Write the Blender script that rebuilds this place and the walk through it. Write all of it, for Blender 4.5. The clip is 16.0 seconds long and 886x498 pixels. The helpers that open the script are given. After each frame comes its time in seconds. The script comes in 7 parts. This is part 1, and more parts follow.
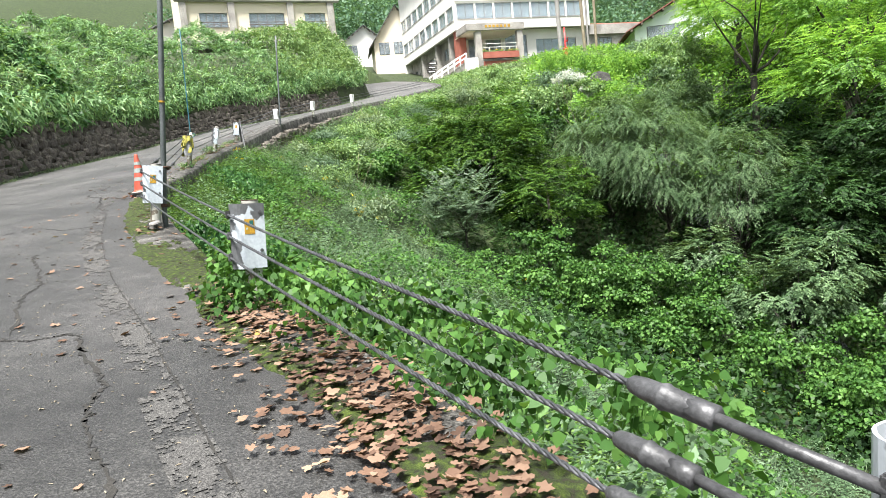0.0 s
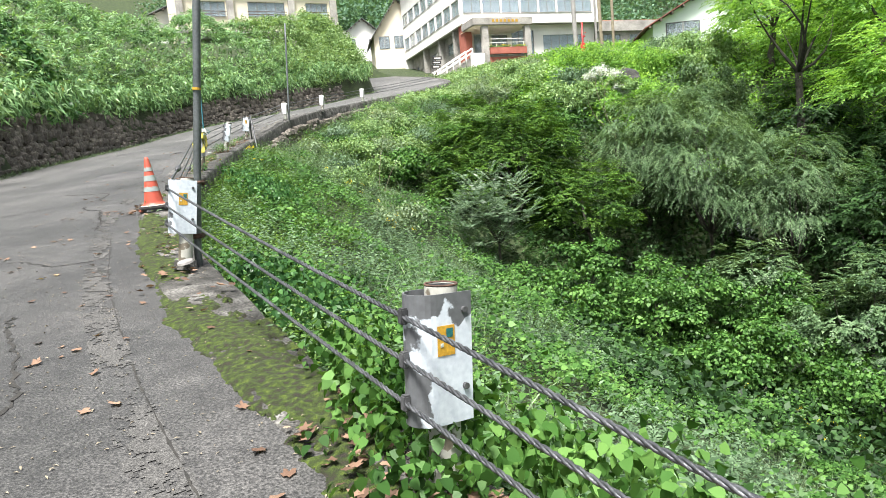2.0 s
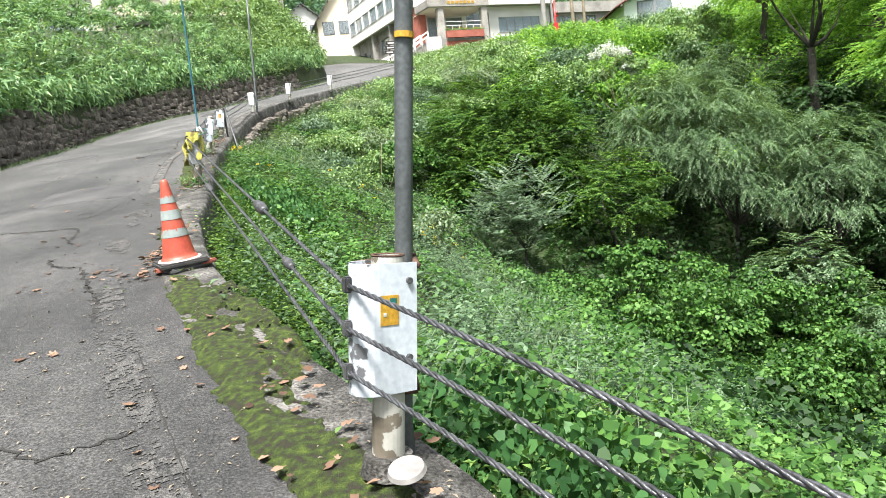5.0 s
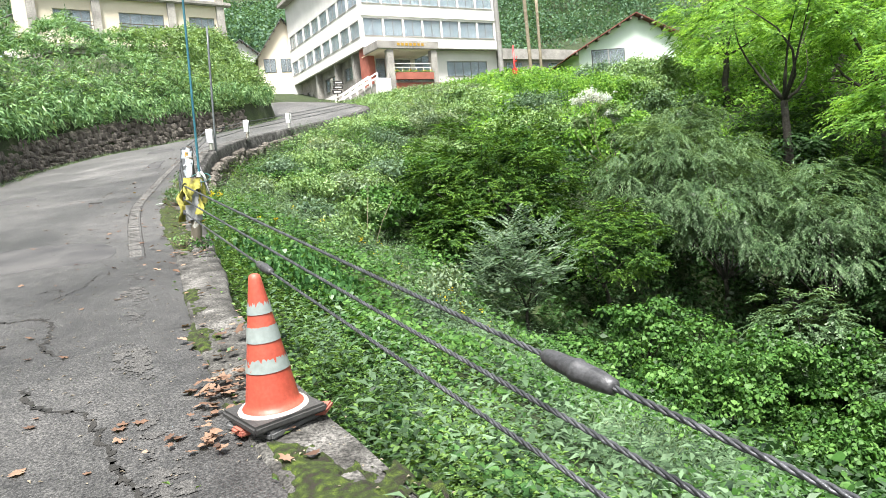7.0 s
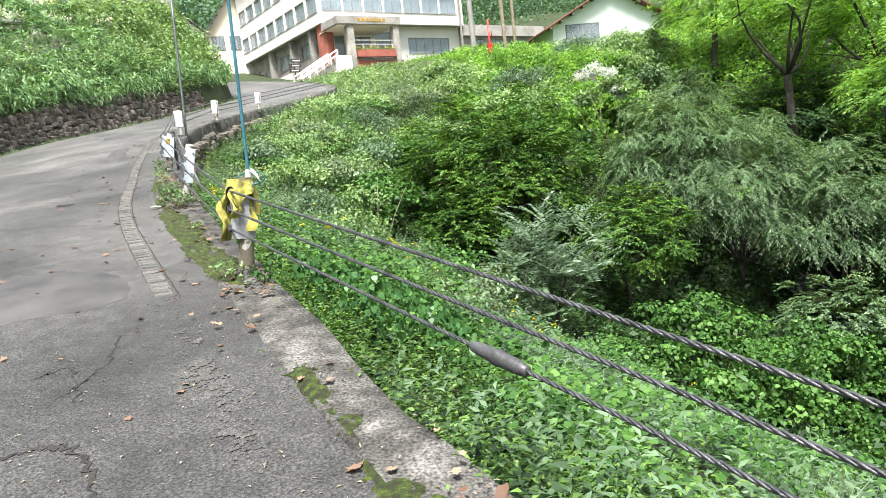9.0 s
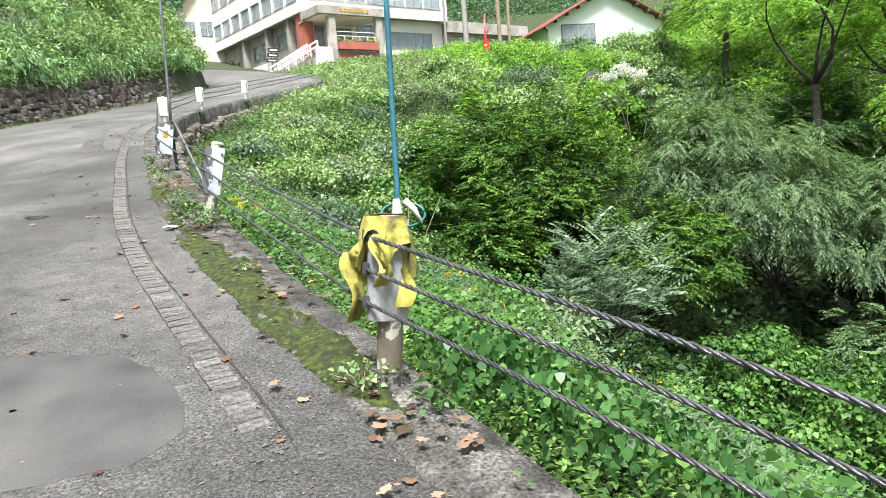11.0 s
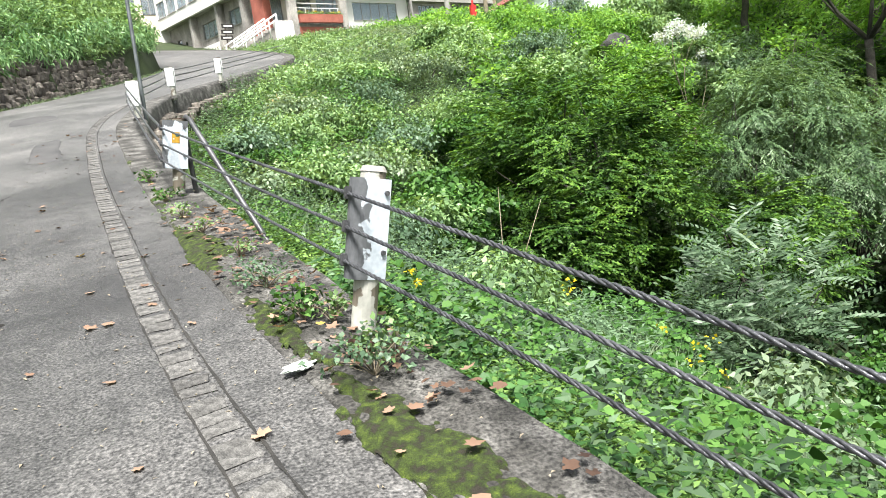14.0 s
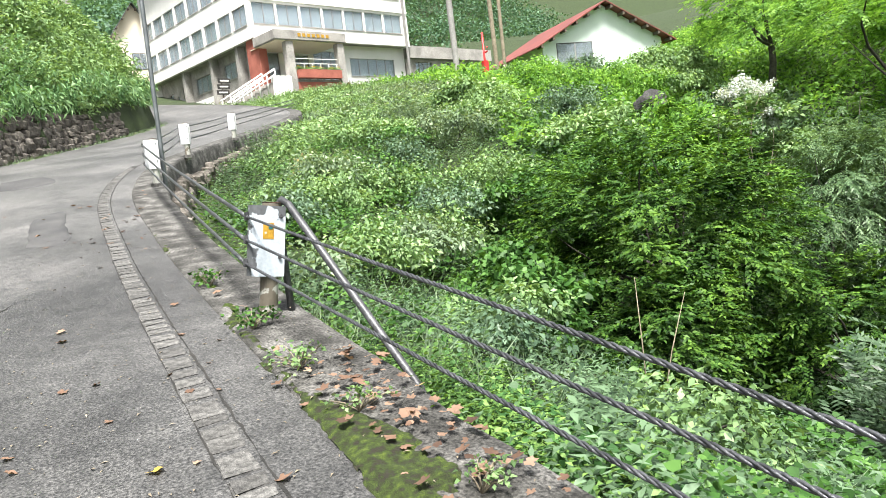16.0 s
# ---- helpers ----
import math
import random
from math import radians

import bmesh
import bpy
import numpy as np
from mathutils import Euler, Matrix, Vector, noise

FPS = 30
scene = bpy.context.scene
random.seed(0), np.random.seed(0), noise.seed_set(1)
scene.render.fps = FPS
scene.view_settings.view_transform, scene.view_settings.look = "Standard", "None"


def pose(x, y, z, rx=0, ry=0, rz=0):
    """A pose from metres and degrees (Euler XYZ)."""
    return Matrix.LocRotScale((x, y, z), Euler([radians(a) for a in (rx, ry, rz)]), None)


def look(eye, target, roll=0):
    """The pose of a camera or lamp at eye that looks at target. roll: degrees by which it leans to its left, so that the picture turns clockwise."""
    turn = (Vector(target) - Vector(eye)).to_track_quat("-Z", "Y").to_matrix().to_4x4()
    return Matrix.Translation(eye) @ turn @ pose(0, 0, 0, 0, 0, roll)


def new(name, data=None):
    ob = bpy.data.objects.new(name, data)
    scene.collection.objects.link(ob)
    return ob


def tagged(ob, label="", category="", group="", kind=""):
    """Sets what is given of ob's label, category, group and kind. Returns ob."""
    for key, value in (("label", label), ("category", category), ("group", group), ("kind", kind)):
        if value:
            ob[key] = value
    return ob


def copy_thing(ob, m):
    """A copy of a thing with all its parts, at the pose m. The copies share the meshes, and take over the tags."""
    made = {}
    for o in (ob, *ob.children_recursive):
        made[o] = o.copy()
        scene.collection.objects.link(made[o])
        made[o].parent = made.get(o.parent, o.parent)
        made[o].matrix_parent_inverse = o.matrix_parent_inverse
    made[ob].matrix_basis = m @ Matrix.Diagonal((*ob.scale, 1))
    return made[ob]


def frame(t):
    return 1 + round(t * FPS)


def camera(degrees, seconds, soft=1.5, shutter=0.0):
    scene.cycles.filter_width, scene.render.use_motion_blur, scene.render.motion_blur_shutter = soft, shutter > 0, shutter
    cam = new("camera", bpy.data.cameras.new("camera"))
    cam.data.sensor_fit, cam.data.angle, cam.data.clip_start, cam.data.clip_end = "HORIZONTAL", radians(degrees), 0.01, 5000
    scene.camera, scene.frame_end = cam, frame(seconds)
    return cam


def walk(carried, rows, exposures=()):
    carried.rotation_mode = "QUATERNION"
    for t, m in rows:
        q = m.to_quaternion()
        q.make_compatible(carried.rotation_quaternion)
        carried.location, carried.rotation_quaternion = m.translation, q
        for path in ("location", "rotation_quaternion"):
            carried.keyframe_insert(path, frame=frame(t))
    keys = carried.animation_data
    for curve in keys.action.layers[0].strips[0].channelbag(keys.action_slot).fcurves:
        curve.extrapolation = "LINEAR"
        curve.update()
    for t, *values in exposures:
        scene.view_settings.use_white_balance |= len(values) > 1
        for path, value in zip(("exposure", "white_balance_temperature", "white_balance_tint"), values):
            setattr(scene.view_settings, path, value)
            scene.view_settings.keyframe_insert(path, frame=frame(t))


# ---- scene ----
cam = camera(67.8, 16.0, soft=0.85)
METRES, EYE, TILT, LEAN, TURN = 21.0, 1.3, -7.0, 5.7, 0.0
ROWS = [
    (0.0, 0.0, 0.0, 0.0, 0.0, 0.0, -0.0),
    (0.5, -0.0151, 0.0251, 0.0074, -1.55, -0.83, -0.95),
    (1.0, -0.0298, 0.0548, 0.0124, -2.85, 0.7, -0.24),
    (1.5, -0.0488, 0.0799, 0.018, -1.57, 0.12, -0.37),
    (2.0, -0.0645, 0.1086, 0.022, -0.95, -0.26, -0.69),
    (2.5, -0.0814, 0.1329, 0.0279, -0.67, -0.48, 0.22),
    (3.0, -0.0961, 0.1597, 0.0312, -6.86, -0.95, 2.68),
    (3.5, -0.1126, 0.1863, 0.0371, -6.47, -3.33, 2.04),
    (4.0, -0.1256, 0.2126, 0.0426, -10.17, -1.61, 3.05),
    (4.5, -0.1449, 0.2394, 0.0465, -5.54, -1.44, 1.84),
    (7.0, -0.2282, 0.3664, 0.0725, -12.23, 2.08, 1.4),
    (7.5, -0.242, 0.3949, 0.0776, -11.56, 3.09, 2.19),
    (8.0, -0.2564, 0.42, 0.0836, -11.93, 2.03, 2.7),
    (8.5, -0.2668, 0.4479, 0.0884, -14.88, 0.09, 3.39),
    (9.0, -0.2804, 0.4759, 0.0946, -16.51, 0.24, 2.92),
    (11.5, -0.3231, 0.6238, 0.1236, -20.53, -0.24, 2.0),
    (12.0, -0.3295, 0.654, 0.1299, -20.65, -0.65, 3.87),
    (12.5, -0.3361, 0.6841, 0.1355, -21.62, -0.73, 4.1),
    (13.0, -0.341, 0.7146, 0.1419, -22.43, -1.11, 5.65),
    (13.5, -0.3477, 0.742, 0.1489, -25.73, -0.8, 4.76),
    (14.0, -0.3538, 0.7746, 0.1554, -23.63, -2.31, 4.51),
    (14.5, -0.3621, 0.8009, 0.1637, -20.31, -0.68, 3.92),
    (15.0, -0.3667, 0.8325, 0.1697, -20.85, -0.79, 3.4),
    (15.5, -0.3754, 0.8624, 0.1777, -20.62, -0.35, 2.24),
    (16.0, -0.3788, 0.8901, 0.1851, -25.21, 2.14, 4.57),
]
walk(cam, [(t, pose(0, 0, EYE, TILT, LEAN, TURN) @ pose(METRES * x, METRES * y, METRES * z, 90 + pitch, roll, yaw)) for t, x, y, z, yaw, pitch, roll in ROWS])

# ---- light ----
world = bpy.data.worlds.new("overcast_sky")
scene.world = world
world.use_nodes = True
wn = world.node_tree.nodes
sky = wn.new("ShaderNodeTexSky")
sky.sky_type, sky.sun_disc = "NISHITA", False
sky.sun_elevation, sky.sun_rotation = radians(66), radians(200)
sky.air_density, sky.dust_density, sky.ozone_density = 1.0, 4.0, 1.0
soft_sky = wn.new("ShaderNodeHueSaturation")
soft_sky.inputs["Saturation"].default_value = 0.35
world.node_tree.links.new(sky.outputs[0], soft_sky.inputs["Color"])
world.node_tree.links.new(soft_sky.outputs[0], wn["Background"].inputs[0])
wn["Background"].inputs[1].default_value = 0.088
sun_data = bpy.data.lights.new("sun", "SUN")
sun_data.energy, sun_data.angle, sun_data.color = 4.4, radians(15), (1.0, 0.97, 0.92)
sun = new("sun", sun_data)
# the veiled sun stands high behind the walker
az = radians(200)
sun_way = Vector((math.sin(az) * math.cos(radians(66)), math.cos(az) * math.cos(radians(66)), math.sin(radians(66))))
sun.matrix_world = look(sun_way * 60, (0, 0, 0))
scene.view_settings.exposure = 1.5

# ---- materials ----


def node_mat(name):
    m = bpy.data.materials.new(name)
    m.use_nodes = True
    return m, m.node_tree.nodes, m.node_tree.links, m.node_tree.nodes["Principled BSDF"]


def ramp(nodes, stops):
    r = nodes.new("ShaderNodeValToRGB")
    els = r.color_ramp.elements
    while len(els) < len(stops):
        els.new(0.5)
    for e, (p, c) in zip(els, stops):
        e.position, e.color = p, (*c, 1)
    return r


def coords(nodes, links, scale, kind="Object"):
    tc, mp = nodes.new("ShaderNodeTexCoord"), nodes.new("ShaderNodeMapping")
    mp.inputs["Scale"].default_value = (scale, scale, scale) if not isinstance(scale, tuple) else scale
    links.new(tc.outputs[kind], mp.inputs["Vector"])
    return mp.outputs["Vector"]


def surface(name, stops, scale=3.0, fine=40.0, rough=0.8, bump=0.3, metal=0.0, detail=6, blotch=0.25, stain=(0.5, 0.5, 0.5), dist=0.01, per="none"):
    """A weathered surface: a broad blotchy tone, a fine grain and a small relief."""
    m, n, l, b = node_mat(name)
    v = coords(n, l, 1.0)
    n1, n2 = n.new("ShaderNodeTexNoise"), n.new("ShaderNodeTexNoise")
    n1.inputs["Scale"].default_value, n1.inputs["Detail"].default_value = scale, detail
    n2.inputs["Scale"].default_value, n2.inputs["Detail"].default_value = fine, 4
    l.new(v, n1.inputs["Vector"]), l.new(v, n2.inputs["Vector"])
    r = ramp(n, stops)
    l.new(n1.outputs["Fac"], r.inputs["Fac"])
    grain = n.new("ShaderNodeMix")
    grain.data_type, grain.blend_type = "RGBA", "OVERLAY"
    grain.inputs["Factor"].default_value = blotch
    spread = ramp(n, [(0.32, (0.08, 0.08, 0.08)), (0.68, (0.92, 0.92, 0.92))])
    l.new(n2.outputs["Fac"], spread.inputs["Fac"])
    l.new(r.outputs["Color"], grain.inputs[6]), l.new(spread.outputs["Color"], grain.inputs[7])
    out = grain.outputs[2]
    if per != "none":
        hs = n.new("ShaderNodeHueSaturation")
        mr = n.new("ShaderNodeMapRange")
        mr.inputs["To Min"].default_value, mr.inputs["To Max"].default_value = 0.72, 1.28
        src = n.new("ShaderNodeObjectInfo").outputs["Random"] if per == "object" else n.new("ShaderNodeNewGeometry").outputs["Random Per Island"]
        l.new(src, mr.inputs["Value"]), l.new(mr.outputs[0], hs.inputs["Value"]), l.new(out, hs.inputs["Color"])
        out = hs.outputs[0]
    l.new(out, b.inputs["Base Color"])
    bp = n.new("ShaderNodeBump")
    bp.inputs["Strength"].default_value, bp.inputs["Distance"].default_value = bump, dist
    l.new(n2.outputs["Fac"], bp.inputs["Height"]), l.new(bp.outputs[0], b.inputs["Normal"])
    rr = n.new("ShaderNodeMapRange")
    rr.inputs["To Min"].default_value, rr.inputs["To Max"].default_value = max(0.05, rough - 0.12), min(1.0, rough + 0.1)
    l.new(n1.outputs["Fac"], rr.inputs["Value"]), l.new(rr.outputs[0], b.inputs["Roughness"])
    b.inputs["Metallic"].default_value = metal
    return m


def leaf_mat(name, dark, mid, light, rough=0.5, glow=0.32, dead=None):
    """Leaves vary one by one from dark to light, let some light through and shine a little."""
    m, n, l, b = node_mat(name)
    geo = n.new("ShaderNodeNewGeometry")
    dark, mid, light = ((q[0] * 0.9 * k, q[1] * k, (q[2] * 1.45 + 0.004) * k) for q, k in ((dark, 0.6), (mid, 1.0), (light, 1.12)))
    stops = [(0.0, dark), (0.45, mid), (0.93, light)]
    if dead:
        stops.append((0.995, dead))
    r = ramp(n, stops)
    big = n.new("ShaderNodeTexNoise")
    big.inputs["Scale"].default_value, big.inputs["Detail"].default_value = 1.5, 4
    l.new(coords(n, l, 1.0), big.inputs["Vector"])
    mx = n.new("ShaderNodeMath")
    mx.operation = "MULTIPLY_ADD"
    mx.inputs[1].default_value, mx.inputs[2].default_value = 1.5, -0.53
    ad = n.new("ShaderNodeMath")
    ad.operation, ad.use_clamp = "ADD", True
    l.new(big.outputs["Fac"], mx.inputs[0]), l.new(mx.outputs[0], ad.inputs[0])
    own = n.new("ShaderNodeMath")
    own.operation = "MULTIPLY"
    own.inputs[1].default_value = 0.55
    l.new(geo.outputs["Random Per Island"], own.inputs[0]), l.new(own.outputs[0], ad.inputs[1])
    l.new(ad.outputs[0], r.inputs["Fac"])
    l.new(r.outputs["Color"], b.inputs["Base Color"])
    b.inputs["Roughness"].default_value = rough
    b.inputs["Specular IOR Level"].default_value = 0.25
    tr, mix = n.new("ShaderNodeBsdfTranslucent"), n.new("ShaderNodeMixShader")
    warm = n.new("ShaderNodeMix")
    warm.data_type, warm.blend_type = "RGBA", "MULTIPLY"
    warm.inputs["Factor"].default_value, warm.inputs[7].default_value = 1.0, (1.15, 1.1, 0.5, 1)
    l.new(r.outputs["Color"], warm.inputs[6]), l.new(warm.outputs[2], tr.inputs["Color"])
    mix.inputs[0].default_value = glow
    l.new(b.outputs[0], mix.inputs[1]), l.new(tr.outputs[0], mix.inputs[2])
    l.new(mix.outputs[0], n["Material Output"].inputs["Surface"])
    return m


def asphalt():
    """Old grey asphalt: speckled stone grain, worn pale wheel tracks and darker damp blotches."""
    m, n, l, b = node_mat("worn_asphalt")
    v = coords(n, l, 1.0)
    big, mid, grit = (n.new("ShaderNodeTexNoise") for _ in range(3))
    for t, s, d in ((big, 0.55, 7), (mid, 7.0, 9), (grit, 80.0, 5)):
        t.inputs["Scale"].default_value, t.inputs["Detail"].default_value = s, d
        l.new(v, t.inputs["Vector"])
    speck = n.new("ShaderNodeTexVoronoi")
    speck.inputs["Scale"].default_value = 105.0
    l.new(v, speck.inputs["Vector"])
    r1 = ramp(n, [(0.3, (0.033, 0.033, 0.033)), (0.5, (0.06, 0.06, 0.059)), (0.7, (0.10, 0.098, 0.096))])
    l.new(big.outputs["Fac"], r1.inputs["Fac"])
    r2 = ramp(n, [(0.25, (0.27, 0.27, 0.27)), (0.75, (0.7, 0.69, 0.68))])
    l.new(mid.outputs["Fac"], r2.inputs["Fac"])
    o1, o2 = n.new("ShaderNodeMix"), n.new("ShaderNodeMix")
    for o, k in ((o1, 0.9), (o2, 0.85)):
        o.data_type, o.blend_type = "RGBA", "OVERLAY"
        o.inputs["Factor"].default_value = k
    l.new(r1.outputs["Color"], o1.inputs[6]), l.new(r2.outputs["Color"], o1.inputs[7])
    r3 = ramp(n, [(0.36, (0.05, 0.05, 0.05)), (0.47, (0.38, 0.38, 0.38)), (0.55, (0.55, 0.55, 0.55)), (0.64, (0.97, 0.96, 0.95))])
    l.new(grit.outputs["Fac"], r3.inputs["Fac"])
    l.new(o1.outputs[2], o2.inputs[6]), l.new(r3.outputs["Color"], o2.inputs[7])
    # colour pales uphill: stronger skylight there painted in, along with bleached asphalt
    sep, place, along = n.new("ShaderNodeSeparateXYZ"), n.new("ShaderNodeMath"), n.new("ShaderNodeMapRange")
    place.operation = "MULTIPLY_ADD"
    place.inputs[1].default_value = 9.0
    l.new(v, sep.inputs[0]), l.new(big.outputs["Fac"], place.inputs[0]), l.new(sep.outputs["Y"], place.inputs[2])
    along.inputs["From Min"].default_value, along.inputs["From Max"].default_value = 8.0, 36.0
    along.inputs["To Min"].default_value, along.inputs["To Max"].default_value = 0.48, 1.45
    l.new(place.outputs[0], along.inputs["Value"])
    uphill_tone = n.new("ShaderNodeHueSaturation")
    l.new(o2.outputs[2], uphill_tone.inputs["Color"]), l.new(along.outputs[0], uphill_tone.inputs["Value"])
    l.new(uphill_tone.outputs[0], b.inputs["Base Color"])
    ad = n.new("ShaderNodeMath")
    ad.operation = "ADD"
    l.new(grit.outputs["Fac"], ad.inputs[0]), l.new(speck.outputs["Distance"], ad.inputs[1])
    bp = n.new("ShaderNodeBump")
    bp.inputs["Strength"].default_value, bp.inputs["Distance"].default_value = 0.6, 0.006
    l.new(ad.outputs[0], bp.inputs["Height"]), l.new(bp.outputs[0], b.inputs["Normal"])
    rr = n.new("ShaderNodeMapRange")
    rr.inputs["To Min"].default_value, rr.inputs["To Max"].default_value = 0.42, 0.72
    b.inputs["Specular IOR Level"].default_value = 0.6
    b.inputs["Sheen Weight"].default_value, b.inputs["Sheen Roughness"].default_value = 0.1, 0.4
    l.new(big.outputs["Fac"], rr.inputs["Value"]), l.new(rr.outputs[0], b.inputs["Roughness"])
    return m


def chipped(name, paint, under, amount=0.5, scale=9.0, rough=0.45):
    """Paint worn through in flakes to the metal or wood below."""
    m, n, l, b = node_mat(name)
    v = coords(n, l, 1.0)
    a, c = n.new("ShaderNodeTexNoise"), n.new("ShaderNodeTexNoise")
    a.inputs["Scale"].default_value, a.inputs["Detail"].default_value = scale, 8
    c.inputs["Scale"].default_value, c.inputs["Detail"].default_value = 35, 5
    own, shift = n.new("ShaderNodeObjectInfo"), n.new("ShaderNodeVectorMath")
    shift.operation = "MULTIPLY_ADD"
    shift.inputs[1].default_value = (37.0, 11.0, 23.0)
    l.new(own.outputs["Random"], shift.inputs[0]), l.new(v, shift.inputs[2])
    v = shift.outputs[0]
    l.new(v, a.inputs["Vector"]), l.new(v, c.inputs["Vector"])
    r = ramp(n, [(amount - 0.008, under), (amount + 0.008, paint)])
    l.new(a.outputs["Fac"], r.inputs["Fac"])
    dirt = n.new("ShaderNodeMix")
    dirt.data_type, dirt.blend_type = "RGBA", "OVERLAY"
    dirt.inputs["Factor"].default_value = 0.3
    l.new(r.outputs["Color"], dirt.inputs[6]), l.new(c.outputs["Fac"], dirt.inputs[7])
    l.new(dirt.outputs[2], b.inputs["Base Color"])
    bp = n.new("ShaderNodeBump")
    bp.inputs["Strength"].default_value, bp.inputs["Distance"].default_value = 0.4, 0.002
    l.new(r.outputs["Color"], bp.inputs["Height"]), l.new(bp.outputs[0], b.inputs["Normal"])
    b.inputs["Roughness"].default_value = rough
    return m


M_ASPHALT = asphalt()
M_TAR = surface("dark_patch_asphalt", [(0.3, (0.035, 0.035, 0.037)), (0.7, (0.075, 0.074, 0.073))], 2.5, 150, 0.75, 0.5)
M_CRACK = surface("crack_filling", [(0.3, (0.012, 0.012, 0.011)), (0.7, (0.03, 0.028, 0.025))], 6, 60, 0.95, 0.5)
M_CONC = surface("weathered_concrete", [(0.34, (0.025, 0.024, 0.021)), (0.5, (0.062, 0.06, 0.055)), (0.66, (0.14, 0.136, 0.127))], 5.0, 70, 0.9, 1.0, blotch=0.9, dist=0.015)
M_MOSS = surface("moss", [(0.36, (0.026, 0.022, 0.013)), (0.44, (0.022, 0.032, 0.005)), (0.56, (0.042, 0.068, 0.007)), (0.7, (0.085, 0.125, 0.012))], 26, 190, 1.0, 1.0, blotch=0.5, dist=0.02)
M_SOIL = surface("earth_and_litter", [(0.3, (0.02, 0.016, 0.01)), (0.7, (0.06, 0.05, 0.025))], 2, 30, 1.0, 0.8)
M_UNDER = surface("weedy_ground", [(0.3, (0.012, 0.022, 0.006)), (0.7, (0.035, 0.055, 0.014))], 1.5, 18, 1.0, 0.8, dist=0.05)
M_STONE = surface("rubble_stone", [(0.3, (0.05, 0.044, 0.036)), (0.5, (0.115, 0.102, 0.086)), (0.72, (0.22, 0.2, 0.172))], 3, 30, 0.9, 0.7, blotch=0.5, per="object")
M_STONES = surface("rubble_stones_far", [(0.3, (0.05, 0.044, 0.036)), (0.5, (0.115, 0.102, 0.086)), (0.72, (0.22, 0.2, 0.172))], 3, 30, 0.9, 0.7, blotch=0.5, per="island")
M_STEEL = surface("galvanised_wire", [(0.3, (0.04, 0.042, 0.046)), (0.7, (0.13, 0.135, 0.145))], 14, 120, 0.4, 0.3, metal=0.5)
M_DARKSTEEL = surface("grey_zinc", [(0.3, (0.05, 0.051, 0.054)), (0.7, (0.11, 0.112, 0.118))], 10, 80, 0.5, 0.2, metal=0.4)
M_POLE = surface("dark_grey_pole", [(0.3, (0.07, 0.08, 0.083)), (0.7, (0.13, 0.145, 0.15))], 5, 60, 0.45, 0.15, metal=0.3)
M_BLUE = surface("blue_pole_paint", [(0.3, (0.02, 0.10, 0.14)), (0.7, (0.045, 0.17, 0.21))], 8, 60, 0.4, 0.15)
M_RUST = surface("rusty_iron", [(0.3, (0.035, 0.02, 0.014)), (0.7, (0.11, 0.06, 0.04))], 18, 90, 0.85, 0.5)
M_WPOST = chipped("chipped_white_post", (0.40, 0.40, 0.36), (0.15, 0.13, 0.10), 0.46, 7, 0.5)
M_SLEEVE = chipped("chipped_white_sleeve", (0.42, 0.46, 0.50), (0.075, 0.077, 0.083), 0.44, 2.4, 0.4)


def sleeve_paint(name, nose, top, paint=(0.47, 0.52, 0.57), bare=(0.10, 0.105, 0.112)):
    """White paint that has worn off the sleeve's nose and top edge down to dark zinc, with a ragged border."""
    m, n, l, b = node_mat(name)
    v = coords(n, l, 1.0)
    sep = n.new("ShaderNodeSeparateXYZ")
    l.new(v, sep.inputs[0])
    rag, fine = n.new("ShaderNodeTexNoise"), n.new("ShaderNodeTexNoise")
    rag.inputs["Scale"].default_value, rag.inputs["Detail"].default_value = 13.0, 7
    fine.inputs["Scale"].default_value, fine.inputs["Detail"].default_value = 45.0, 5
    l.new(v, rag.inputs["Vector"]), l.new(v, fine.inputs["Vector"])

    def op(kind, a, c):
        q = n.new("ShaderNodeMath")
        q.operation = kind
        for slot, val in ((0, a), (1, c)):
            if isinstance(val, float):
                q.inputs[slot].default_value = val
            else:
                l.new(val, q.inputs[slot])
        return q.outputs[0]
    wob = op("MULTIPLY", op("SUBTRACT", rag.outputs["Fac"], 0.5), 0.24)
    worn = op("MAXIMUM", op("SUBTRACT", op("ADD", sep.outputs["Y"], wob), nose), op("SUBTRACT", op("ADD", sep.outputs["Z"], wob), top))
    r = ramp(n, [(0.498, paint), (0.506, bare)])
    l.new(op("ADD", worn, 0.5), r.inputs["Fac"])
    mix = n.new("ShaderNodeMix")
    mix.data_type, mix.blend_type = "RGBA", "OVERLAY"
    mix.inputs["Factor"].default_value = 0.35
    l.new(r.outputs["Color"], mix.inputs[6]), l.new(fine.outputs["Fac"], mix.inputs[7])
    l.new(mix.outputs[2], b.inputs["Base Color"])
    bp = n.new("ShaderNodeBump")
    bp.inputs["Strength"].default_value, bp.inputs["Distance"].default_value = 0.4, 0.002
    l.new(r.outputs["Color"], bp.inputs["Height"]), l.new(bp.outputs[0], b.inputs["Normal"])
    b.inputs["Roughness"].default_value = 0.42
    return m


